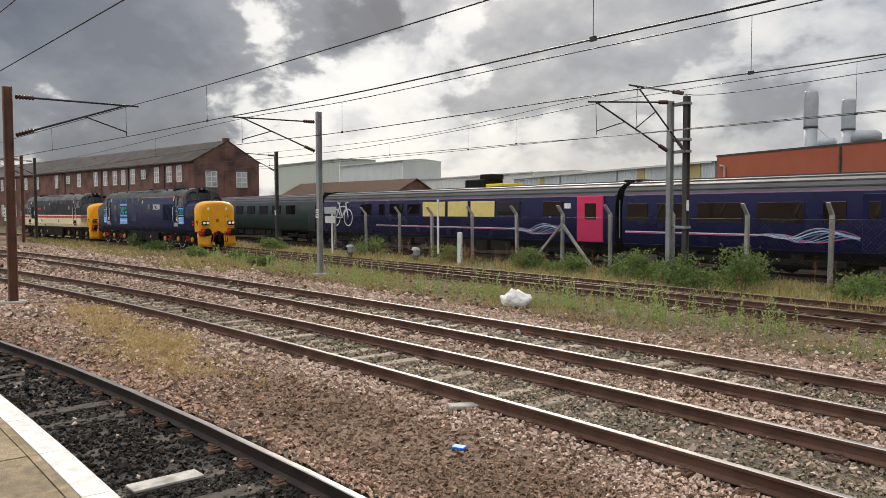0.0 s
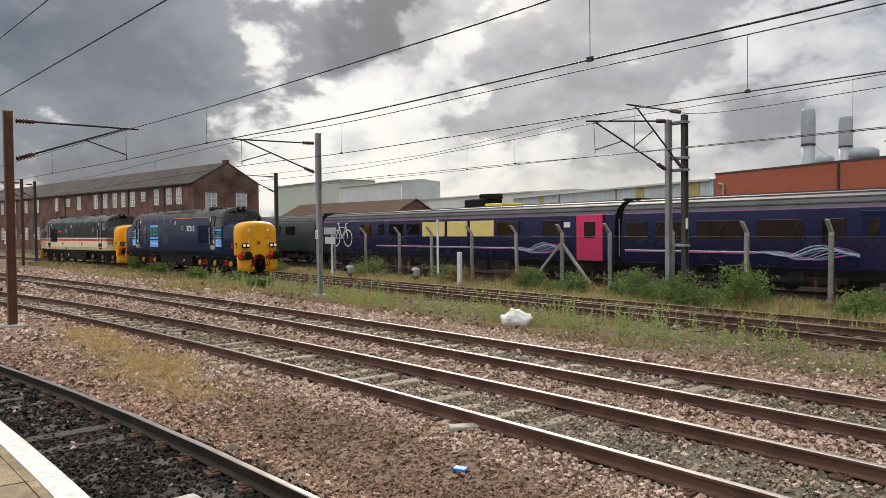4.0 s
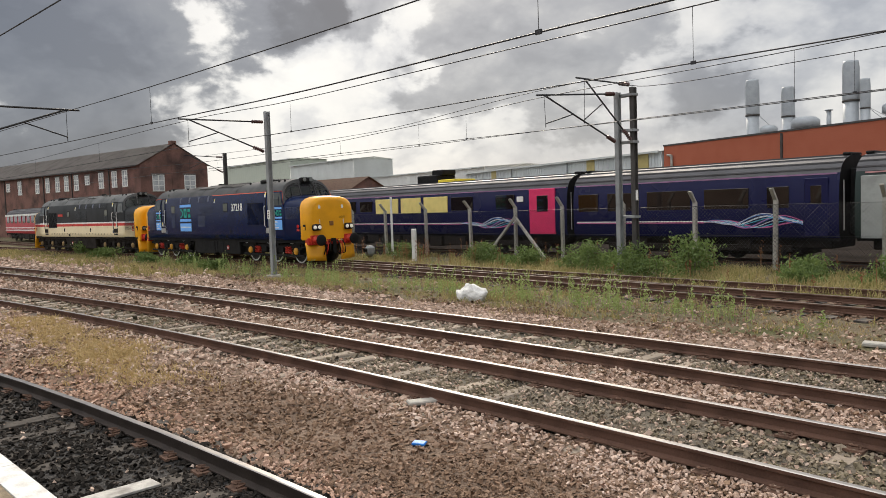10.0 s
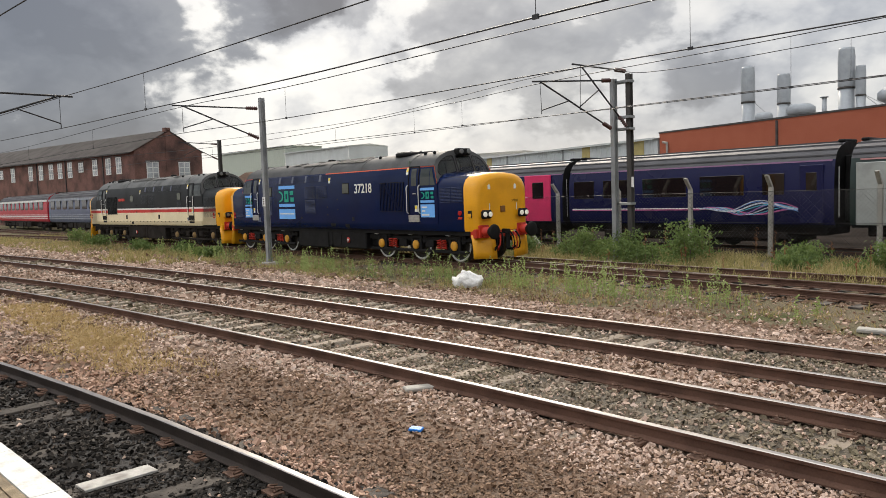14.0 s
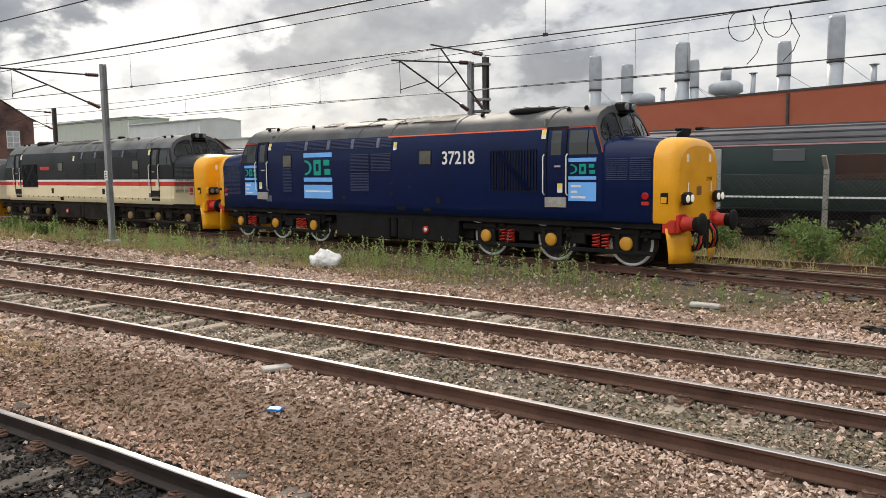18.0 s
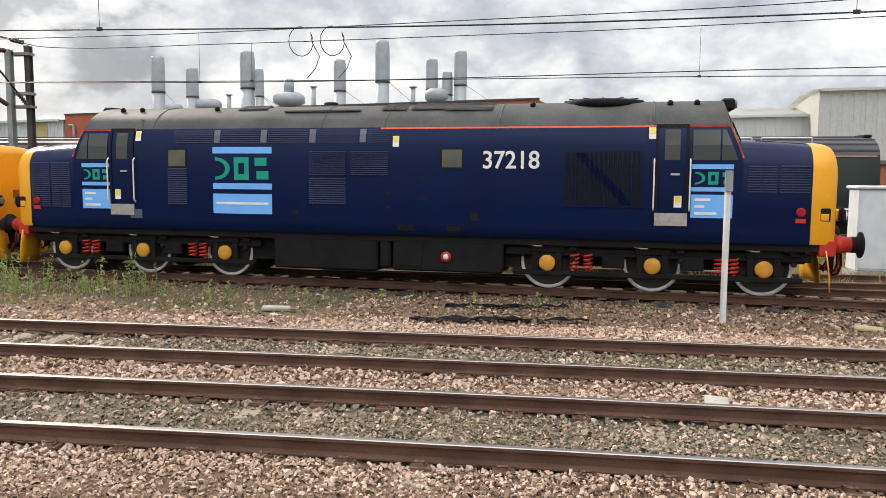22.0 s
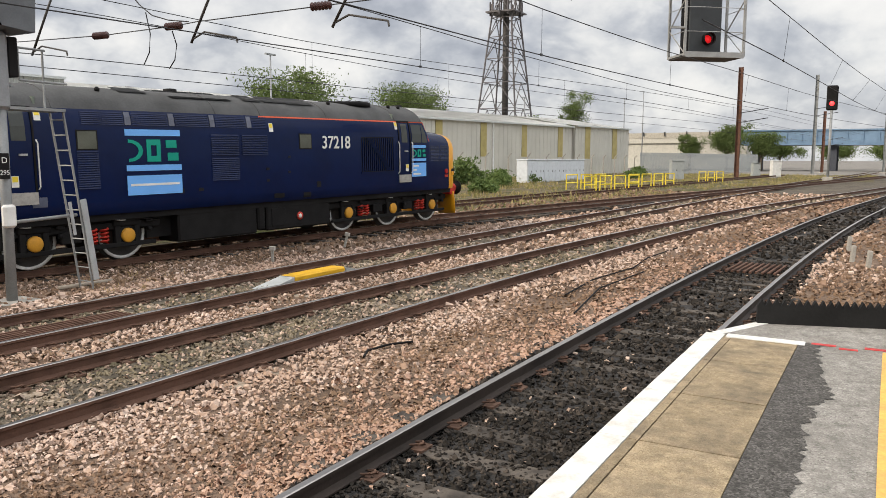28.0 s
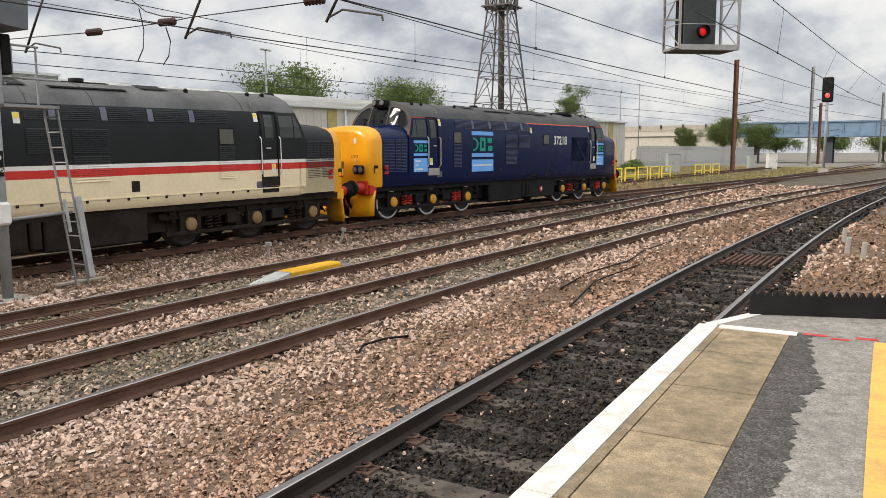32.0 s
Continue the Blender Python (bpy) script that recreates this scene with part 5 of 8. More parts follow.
# coaches
def coach(label, x0, x1, y, m, doors=(), windows=(), z=-.25, stripe=None, dark_ends=True, group="stabled coaches"):
    """Body shell, ribbed roof, windows and bogies; x0, x1: ends, y: the near side."""
    root = thing("railway_coach", label, "coach", pose((x0 + x1) / 2, y + 1.37, z), group)
    h = (x1 - x0) / 2
    prof = [(1.28, .95), (1.36, 1.15), (1.37, 2.0), (1.34, 2.7), (1.25, 3.15)]
    for s in (-1, 1):
        bm = loft([[(x, s * yy, zz) for yy, zz in prof] for x in (-h, h)])
        part("body_side", bm, m, root)
    rp = [(1.25, 3.15), (1.12, 3.4), (.85, 3.6), (.45, 3.73), (0, 3.77)]
    part("roof", loft([[(x, yy, zz) for yy, zz in rp + [(-a, b) for a, b in rp[-2::-1]]] for x in (-h, h)]), m_croof, root)
    for yy, zz in ((1.19, 3.29), (1.02, 3.49), (.72, 3.65), (.35, 3.75)):
        for s in (-1, 1):
            part("roof_rib", boxes((-h, h, s * yy - .02, s * yy + .02, zz - .01, zz + .035)), m_croof, root)
    for d in (-1, 1):
        bm = bmesh.new()
        pts = [(a, b) for a, b in prof] + rp[1:] + [(-a, b) for a, b in rp[-2::-1]] + [(-a, b) for a, b in prof[-2::-1]]
        bm.faces.new([bm.verts.new((d * h, a, b)) for a, b in pts])
        part("end_wall", bm, m_blk if dark_ends else m, root)
        gw = part("gangway", boxes((min(d * h, d * (h + .22)), max(d * h, d * (h + .22)), -.55, .55, 1.0, 3.3), bevel=.05), m_blk, root)
        a, b = sorted((d * (h + .2), d * (h + .26)))
        part("gangway_door", boxes((a, b, -.36, .36, 1.05, 3.1), bevel=.01), mat("gangway_grey", (.10, .10, .10), .6), gw)
        for y in (-1.1, 1.1):
            bm = bmesh.new()
            tube(bm, (d * (h + .05), y, 1.2), (d * (h + .05), y, 2.9), .02, n=5)
            part("end_handrail", bm, m_chrome, root)
        part("end_cap", boxes((min(d * h, d * (h - .25)), max(d * h, d * (h - .25)), -.5, .5, 3.74, 3.84), bevel=.03), m_blk, root)
        bgx = d * (h - 3.5)
        bg = part("bogie", boxes((bgx - 1.75, bgx + 1.75, -1.15, -1.0, .42, .66), (bgx - 1.75, bgx + 1.75, 1.0, 1.15, .42, .66), (bgx - 1.9, bgx + 1.9, -.95, .95, .3, .5), (bgx - .25, bgx + .25, -1.2, 1.2, .5, .9), bevel=.02), m_grime, root)
        for ax in (-1.3, 1.3):
            for s in (-1, 1):
                bm = bmesh.new()
                lathe(bm, [(.1, s * .8), (.42, s * .8), (.46, s * .74), (.46, s * .66), (.1, s * .67)], 18, "y", (bgx + ax, 0, .46))
                part("wheel", bm, m_wheel, bg)
            part("axle_box", boxes((bgx + ax - .2, bgx + ax + .2, -1.22, -.95, .3, .65), bevel=.03), m_grime, bg)
    part("underframe", boxes((-h + .4, h - .4, -.95, .95, .55, .92), bevel=.05), m_grime, root)
    x = -h + 5.9
    for w, deep in ((1.6, .42), (.9, .36), (2.4, .30), (1.2, .45), (1.9, .34), (2.2, .40), (1.0, .3), (1.7, .38), (1.4, .3)):
        if x + w < h - 5.7:
            part("equipment_box", boxes((x, x + w, -1.22, -.5, deep, .86), bevel=.03), m_grime, root)
        x += w + .25
    part("solebar", boxes((-h, h, -1.2, 1.2, .85, .97)), m_blk, root)
    c = (x0 + x1) / 2
    for a, b, z0, z1, mm in windows:
        part("window", boxes((a - c, b - c, -1.385, -1.32, z0 - z, z1 - z), bevel=.012), mm, root)
    return root, c


coach("dark green railway coach with grey roof", -79, -52.2, 26.9, m_cgreen, windows=[(-78 + k * 2.6, -76.4 + k * 2.6, 1.95, 2.65, m_cwin) for k in range(9)])
m_lilac = mat("line_lilac", (.30, .16, .28), .5)
W = [(-45.5, -44.2), (-43.2, -42.6), (-41.9, -40.4), (-31.3, -29.6), (-27.9, -26.6)]
c1, cc = coach("indigo railway coach with white bicycle mark and magenta door", -51.0, -23.3, 26.9, m_cblue,
               windows=[(a, b, 1.95, 2.65, m_cwin) for a, b in W] + [(-39.9, -38.6, 2.0, 2.62, m_cwin)])
for a, b in ((-38.2, -36.0), (-35.7, -33.9), (-33.6, -31.6)):
    part("window_blind", boxes((a - cc, b - cc, -1.40, -1.33, 1.86 + .25, 2.72 + .25), bevel=.012), m_ylight, c1, "yellow-covered window")
dr = part("door", boxes((-25.6 - cc, -24.0 - cc, -1.40, -1.3, 1.0, 3.12), bevel=.02), m_pink, c1, "magenta slam door")
part("door_window", boxes((-25.1 - cc, -24.4 - cc, -1.42, -1.38, 2.05, 2.8), bevel=.02), m_cwin, dr)
part("side_notice", boxes((-26.4 - cc, -26.0 - cc, -1.40, -1.36, 2.55, 2.8)), m_lwhite, c1)


def ribbons(root, c, x0, x1, xa, seed):
    """A pale waist line that breaks into wavy coloured ribbons."""
    part("waist_line", boxes((x0 - c, xa - c, -1.385, -1.36, 1.52, 1.56)), m_lwhite, root)
    part("waist_line", boxes((x0 - c, xa - c, -1.384, -1.36, 1.47, 1.51)), mat("ribbon_pink", (.55, .12, .3), .5), root)
    pk, cy, pa, bl = mat("ribbon_pink", (.55, .12, .3), .5), mat("ribbon_cyan", (.1, .5, .65), .5), mat("ribbon_pale", (.6, .62, .68), .5), mat("ribbon_blue", (.1, .25, .6), .5)
    cols = [pk, cy, pa, bl, pk, cy, pa, bl, pa]
    for k, m in enumerate(cols):
        bm = bmesh.new()
        prev = None
        for i in range(41):
            f = i / 40
            x = xa + (x1 - xa) * f
            zz = 1.52 + .30 * math.sin(f * (8 + .25 * (k % 4)) + k * .35) * min(1, f * 2.2) * (1 - .35 * f) * (.55 + .11 * (k % 5)) + (k - 4) * .035 * f
            w = .014 + .012 * (k % 3 == 0)
            cur = [bm.verts.new((x - c, -1.386 - .002 * k, zz + w)), bm.verts.new((x - c, -1.386 - .002 * k, zz - w))]
            if prev:
                bm.faces.new((prev[0], prev[1], cur[1], cur[0]))
            prev = cur
        part("ribbon", bm, m, root)


for k, c, a, b in ((c1, cc, -50.9, -23.4),):
    part("cantrail_line", boxes((a - c, b - c, -1.27, -1.235, 3.10, 3.15)), m_lilac, k)
ribbons(c1, cc, -43.5, -26.2, -30.5, 0)


def bike_mark():
    mark = None
    for (xa, za), (xb, zb) in (((-48.9, 2.0), (-48.4, 2.75)), ((-48.4, 2.75), (-47.45, 2.75)), ((-47.45, 2.75), (-47.2, 2.0)), ((-48.4, 2.75), (-48.05, 2.0)), ((-48.05, 2.0), (-47.45, 2.75)), ((-48.9, 2.0), (-48.05, 2.0)), ((-48.4, 2.75), (-48.5, 3.0)), ((-48.7, 3.02), (-48.3, 3.0)), ((-47.45, 2.75), (-47.5, 3.0)), ((-47.5, 3.0), (-47.2, 3.02))):
        bm = bmesh.new()
        tube(bm, (xa - cc, -1.385, za), (xb - cc, -1.385, zb), .04, n=4)
        if mark is None:
            mark = part("bicycle_mark", bm, m_lwhite, c1, "white painted bicycle mark")
        else:
            part("frame_mark", bm, m_lwhite, mark)
    for x, z in ((-48.9, 2.0), (-47.2, 2.0)):
        bm = bmesh.new()
        n = 24
        for i in range(n):
            a0, a1 = 2 * math.pi * i / n, 2 * math.pi * (i + 1) / n
            bm.faces.new([bm.verts.new((x - cc + r * math.cos(a), -1.39, z + r * math.sin(a))) for r, a in ((.52, a0), (.52, a1), (.61, a1), (.61, a0))])
        part("wheel_mark", bm, m_lwhite, mark)


bike_mark()
W = [(-22.6, -21.5), (-21.0, -19.6), (-19.0, -17.0), (-16.4, -14.6), (-13.9, -13.1)]
c2, cc2 = coach("indigo railway coach with coloured ribbon lines", -22.9, -11.4, 26.9, m_cblue, windows=[(a, b, 1.75, 2.5, m_cwin) for a, b in W], dark_ends=True)
ribbons(c2, cc2, -22.7, -12.6, -16.4, 1)
part("cantrail_line", boxes((-22.8 - cc2, -11.5 - cc2, -1.27, -1.235, 3.10, 3.15)), m_lilac, c2)
edr = part("end_door", boxes((-12.55 - cc2, -11.75 - cc2, -1.392, -1.33, 1.0, 3.0), bevel=.02), m_cblue, c2)
part("door_window", boxes((-12.35 - cc2, -11.95 - cc2, -1.40, -1.35, 2.1, 2.75), bevel=.02), m_cwin, edr)
c3, cc3 = coach("dark green railway coach with pale lining", -10.9, 10.3, 26.9, m_cgreen, windows=[(-10.5, -9.9, 1.7, 2.6, m_cwin), (-7.9, -6.9, 2.3, 2.7, m_swin)] + [(-6.0 + k * 3.0, -4.0 + k * 3.0, 1.7, 2.5, mat("window_brown", (.05, .03, .025), .15, vary=.1)) for k in range(5)])
part("waist_line", boxes((-10.4 - cc3, 10.2 - cc3, -1.385, -1.36, 1.36, 1.42)), m_lwhite, c3)
part("cantrail_line", boxes((-10.6 - cc3, 10.2 - cc3, -1.29, -1.25, 3.08, 3.13)), mat("line_rose", (.5, .25, .25), .5), c3)
part("end_door", boxes((-10.7 - cc3, -9.6 - cc3, -1.4, -1.33, .95, 3.0), bevel=.02), mat("door_grey", (.32, .33, .31), .5), c3)
for k in range(4):
    bm = bmesh.new()
    x = 1.0 + k * 1.9 - cc3
    chain(bm, [(x, -.9, 3.55), (x, -.9, 3.72), (x + 1.6, -.9, 3.72), (x + 1.6, -.9, 3.55)], .025, 5)
    part("roof_rail", bm, m_chrome, c3)


def railcar(label, x0, x1, y, m, band):
    root, c = coach(label, x0, x1, y, m, windows=[(x0 + .8 + k * 2.1, x0 + 2.2 + k * 2.1, 1.9, 2.7, m_cwin) for k in range(int((x1 - x0) / 2.2))], dark_ends=False, group="stabled railcars")
    part("roof_band", boxes((x0 - c, x1 - c, -1.39, -1.34, 2.95, 3.15)), band, root)
    for k in range(3):
        part("waist_stripe", boxes((x0 - c, x1 - c, -1.39, -1.36, 1.25 + k * .17, 1.32 + k * .17)), band, root)


railcar("crimson railcar with white lining", -108, -85.2, 20.3, mat("railcar_crimson", (.42, .02, .035), .4, vary=.1), m_lwhite)
railcar("slate blue railcar with grey lining", -84.6, -66, 20.3, mat("railcar_slate", (.10, .12, .18), .4, vary=.1), mat("line_grey", (.3, .32, .36), .5))

# parked coach track
LINES["s"] = (28.3, 0.0, 0.0, 0.0, -90.0, 40.0, -0.25)
tr = thing("railway_track", "rusty siding rails under the stabled coaches", "track", kind="structure")
for side in (-1, 1):
    part("rail", rail("s", side, -110, 30), [m_rail, m_rail], tr)


# loader on the far track
def loader():
    root = thing("rail_crane", "yellow rail crane with dark cab behind the coaches", "crane", pose(-53.4, 45, -.5))
    part("chassis", boxes((-4, 4, -1.2, 1.2, .8, 2.2), (.7, 3.0, -1.2, 1.2, 4.4, 5.0), (-.6, .6, -1, 1, 2.2, 4.3), bevel=.05), m_hazard, root)
    part("engine_box", boxes((-2.2, .6, -1.25, 1, 4.5, 5.45), bevel=.1), m_blk, root)
    part("cab", boxes((-.6, .9, -.8, .8, 5.4, 5.9), bevel=.08), m_blk, root)
    for x in (-2.8, 2.8):
        part("wheel_frame", boxes((x - .6, x + .6, -1, 1, -.3, .9), bevel=.1), m_grime, root)


loader()


# concrete fence with cranked tops and chain mesh
def fence_run(xs, y, h, label, crank=-.35, rake=()):
    group = "fence along the siding"
    proto = thing("fence_post", label, "fence post", pose(xs[0], y, -.3), group)
    bm = bmesh.new()
    box(bm, -.07, .07, -.07, .07, 0, h, bevel=.015)
    part("post", bm, m_conc, proto)
    bm = bmesh.new()
    prism(bm, [(-.06, 0), (.06, 0), (crank + .05, .42), (crank - .05, .40)], -.06, .06)
    part("cranked_top", bm, m_conc, proto, at=pose(0, 0, h - .02))
    for x in xs[1:]:
        copy_thing(proto, pose(x, y + random.uniform(-.05, .05), -.3, random.uniform(-1, 1), random.uniform(-1, 1), random.uniform(-4, 4)))
    for x, d in rake:
        bm = bmesh.new()
        tube(bm, (x, y, 1.6), (x + d, y - .1, -.25), .075, n=4)
        tagged(part("fence_strut", bm, m_conc), "raking concrete strut beside a fence post", "strut")


XS = [-46.2, -42.2, -38.4, -35.0, -31.5, -28.0, -25.0, -22.2, -19.0, -15.8, -12.8, -9.4, -5.9, -2.2, 1.7, 5.4]
fence_run(XS, 25.3, 2.35, "weathered concrete fence post with a cranked top", rake=((-25, -1.9), (-25, 1.9), (1.7, -1.6)))


def mesh_fence(x0, x1, y, z0, z1, step=.22, r=.0055):
    bm = bmesh.new()
    n = int((x1 - x0) / step)
    h = z1 - z0
    for i in range(n):
        x = x0 + i * step
        for d in (h, -h):
            xa, xb = (x, x + d)
            tube(bm, (xa, y, z0), (min(max(xb, x0), x1), y, z0 + h * abs(min(max(xb, x0), x1) - xa) / h), r, n=3, caps=False)
    for z in (z0 + .1, (z0 + z1) / 2, z1):
        tube(bm, (x0, y, z), (x1, y, z), .007, n=3)
    return bm


tagged(part("chain_link_fence", mesh_fence(-50, 6, 25.22, -.2, 1.9, .14, .0045), m_wire), "dark sagging chain-link mesh between concrete posts", "fence", kind="stuff")


# plain wall added out of view behind the platform, for reflections and bounce light
bm = boxes((-70, 5.5, -14.0, -13.6, -.4, 4.4))
tagged(part("wall_station", bm, mat("unseen_wall_brick", (.42, .33, .26), .9, vary=.25, scale=.6, fine=12, bump=.4)), "plain brown brick wall added unseen behind the platform for reflections and bounce", "wall", kind="structure")

# ---- overhead line ----
def insulator(bm, a, b, r=.07, mi=1):
    """A ribbed insulator as one turned piece between two points."""
    a, b = Vector(a), Vector(b)
    d = (b - a).normalized()
    u = d.orthogonal().normalized()
    w = d.cross(u)
    prof = [(0, .4)] + [(k / 12, 1.0 if k % 2 else .5) for k in range(1, 12)] + [(1, .4)]
    prev = None
    for f, g in prof:
        p = a + (b - a) * f
        ring = [bm.verts.new(p + (u * math.cos(.6283 * k) + w * math.sin(.6283 * k)) * r * g) for k in range(10)]
        if prev:
            for k in range(10):
                bm.faces.new((prev[k], prev[(k + 1) % 10], ring[(k + 1) % 10], ring[k])).material_index = mi
        else:
            bm.faces.new(ring[::-1]).material_index = mi
        prev = ring
    bm.faces.new(prev).material_index = mi


def cantilever(root, top, low, cat, con, m=m_wire):
    """Two-tube bracket from a mast: top tie, raking tube, registration arm; top, low on the mast, cat and con on the wires."""
    top, low, cat, con = map(Vector, (top, low, cat, con))
    d = (cat - top).normalized()
    for nm, a, b in (("top_tie", top, cat + d * .35), ("raking_tube", low, cat)):
        bm = bmesh.new()
        e = (b - a).normalized()
        tube(bm, a + e * .55, b, .028, n=7)
        insulator(bm, a + e * .08, a + e * .55, .075)
        part(nm, bm, [m, m_insul], root)
    mid = low + (cat - low) * .62
    bm = bmesh.new()
    chain(bm, [mid, con + Vector((0, 0, .12))], .02, 6)
    tube(bm, con + Vector((0, 0, .12)), con, .014, n=5)
    part("registration_arm", bm, m, root)
    bm = bmesh.new()
    tube(bm, cat, con + Vector((0, 0, .1)), .008, n=4)
    part("drop_wire", bm, m, root)


def plain_mast(x, y, z0, z1, w, m, label, group="overhead line masts"):
    root = thing("overhead_mast", label, "mast", pose(x, y, z0), group)
    h = z1 - z0
    bm = bmesh.new()
    h_post(bm, 0, 0, w, w, 0, h)
    part("post", bm, m, root)
    part("foundation", boxes((-w * 1.4, w * 1.4, -w * 1.4, w * 1.4, -.25, .06), bevel=.03), m_conc, root)
    part("number_plate", boxes((-.1, .1, -w / 2 - .03, -w / 2 - .01, 2.2, 2.55)), m_lwhite, root)
    for k in range(3):
        part("text_bar", boxes((-.05, .05, -w / 2 - .036, -w / 2 - .031, 2.27 + k * .09, 2.31 + k * .09)), m_blk, root)
    return root


r = plain_mast(-23.5, 3.15, -.2, 5.55, .22, m_mastb, "brown steel overhead line mast between the tracks")
cantilever(r, (0, .1, 5.5), (0, .1, 4.45), (0, 3.0, 5.48), (0, 3.0, 4.6))
r = plain_mast(-27.1, 14.2, -.25, 6.05, .18, m_mast, "grey galvanised steel overhead line mast in the grass")
cantilever(r, (0, -.1, 5.9), (0, -.1, 4.75), (0, -3.1, 5.87), (0, -3.1, 4.96))


def twin_mast():
    root = thing("overhead_mast", "twin-leg galvanised overhead line mast among bushes", "mast", pose(-16.5, 22.2, -.3), "overhead line masts")
    for x, y, m, h in ((-.15, -.2, m_mast, 6.2), (.28, .1, m_mastd, 6.35)):
        bm = bmesh.new()
        h_post(bm, x, y, .16, .2, 0, h)
        part("leg", bm, m, root)
    for z in (1.9, 4.45, 4.85, 6.05):
        part("cross_beam", boxes((-.3, .42, -.12, .2, z, z + .08)), m_mast, root)
    cantilever(root, (.35, -.1, 6.4), (.35, -.1, 4.5), (0, -2.1, 6.5), (0, -2.15, 5.05))
    cantilever(root, (-.15, -.3, 6.15), (-.15, -.3, 4.5), (0, -4.05, 5.85), (0, -4.0, 4.85))
    part("number_plate", boxes((.25, .45, .03, .045, 2.5, 2.85)), m_lwhite, root)


twin_mast()
for x, y, h, m in ((-68.5, 9.9, 6.6, m_mastb), (-76, 12.0, 6.9, m_mastd), (-52.5, 24.0, 6.5, m_mastd)):
    r = plain_mast(x, y, -.3, h, .22, m, "distant steel overhead line mast beside the tracks")
    cantilever(r, (0, -.1, h), (0, -.1, h - 1.1), (0, -2.6, h + .1), (0, -2.6, h - .9))


def portal():
    """Big box columns of a headspan and the wires and insulators slung across the tracks."""
    root = thing("headspan", "dark steel headspan column with cross wires and brown insulators", "headspan", pose(12.0, 22.0, -.35), "overhead line masts")
    bm = boxes((-.3, .3, -.16, -.1, 0, 12), (-.3, .3, .1, .16, 0, 12))
    for k in range(14):
        z = .4 + k * .85
        box(bm, -.28, .28, -.1, .1, z, z + .08)
    part("column", bm, m_mastd, root)
    bm = bmesh.new()
    chain(bm, [(-.3, 0, 4.9), (-.6, -.1, 4.95), (-.75, -.1, 5.05)], .03)
    part("bracket", bm, m_mastd, root)
    bar("earth_wire_post", root, m_mastd, (-1.0, 0, 0), (-1.0, 0, 11), .035, n=6)
    def run(name, pts, r, m=m_wire, n=5):
        bm = bmesh.new()
        wire(bm, [(x, y - 22.0, z + .35) for x, y, z in pts], r, n)
        return part(name, bm, m, root)
    # lower and upper span wires, hung from the column across all the tracks
    run("cross_wire", [(.2, y, z) for y, z in ((22.0, 5.10), (20.6, 5.07), (15.5, 4.96), (13.2, 4.99), (12.5, 5.03), (9.2, 5.06), (5.0, 5.10), (1.0, 5.2), (-6, 5.5))], .012)
    run("cross_wire", [(.2, y, z) for y, z in ((22.0, 6.80), (21.0, 6.86), (19.2, 6.93), (17.0, 6.88), (15.2, 6.82), (12, 6.85), (8, 7.0), (2, 7.3), (-6, 8.0))], .012)
    run("cross_wire", [(.2, y, z) for y, z in ((22.0, 9.2), (16, 8.3), (9, 7.9), (2, 8.1), (-6, 9.0))], .012)
    for y, z in ((21.6, 5.10), (15.55, 4.96), (13.2, 4.99), (9.27, 5.06)):
        bm = bmesh.new()
        insulator(bm, (.2, y + .24 - 22, z + .355), (.2, y - .24 - 22, z + .35), .085, 0)
        part("insulator", bm, m_insul, root)
    # drop rods with their registration arms
    for top, low in (((17.06, 6.22), (18.10, 4.67)), ((11.55, 6.40), (12.69, 4.61)), ((7.75, 6.55), (9.01, 4.65)), ((3.45, 6.1), (4.34, 4.72))):
        bm = bmesh.new()
        d = Vector((0, top[0] - low[0], top[1] - low[1])).normalized()
        a, b = Vector((.2, low[0] - 22, low[1] + .35)), Vector((.2, top[0] - 22, top[1] + .35))
        tube(bm, a, b, .028, n=7)
        insulator(bm, b, b + d * .75, .075, 1)
        y, z = a.y, a.z
        chain(bm, [(.2, y - .07, z + .08), (.22, y - .37, z + .2), (.3, y - 1.18, z + .04), (.3, y - 1.2, z - .06)], .02, 6)
        part("hanger", bm, [m_mastd, m_insul], root)
    bm = bmesh.new()
    insulator(bm, (.2, 19.4 - 22, 6.88), (.2, 19.18 - 22, 7.55), .075, 1)
    tube(bm, (.2, 19.18 - 22, 7.55), (.2, 19.0 - 22, 8.6), .02, n=6)
    part("hanger", bm, [m_mastd, m_insul], root)
    for pts in (((15.3, 7.2), (15.1, 6.6), (14.75, 6.0), (14.3, 5.55), (13.9, 5.28), (13.4, 5.14), (12.8, 5.06)), ((20.9, 8.2), (20.75, 7.5), (20.7, 7.0), (20.85, 6.6)), ((18.5, 7.6), (18.25, 7.1), (18.2, 6.6), (18.4, 6.2), (18.75, 5.98)),
                ((14.1, 5.36), (13.98, 4.9), (14.03, 4.5), (14.22, 4.24)), ((13.3, 4.9), (13.18, 4.6), (13.25, 4.3), (13.43, 4.12))):
        run("jumper_cable", [(.25, y, z) for y, z in pts], .013)


portal()


def smooth_path(pts, n=8):
    """A curve that glides through its points."""
    P = [Vector(p) for p in pts]
    out = []
    for i in range(len(P) - 1):
        a, b, c, e = P[max(i - 1, 0)], P[i], P[i + 1], P[min(i + 2, len(P) - 1)]
        ta = (c - a) * ((c - b).length / max(.01, (c - a).length))
        tb = (e - b) * ((c - b).length / max(.01, (e - b).length))
        for k in range(n):
            f = k / n
            out.append(b * (2 * f ** 3 - 3 * f * f + 1) + ta * (f ** 3 - 2 * f * f + f) + c * (3 * f * f - 2 * f ** 3) + tb * (f ** 3 - f * f))
    return out + [P[-1]]


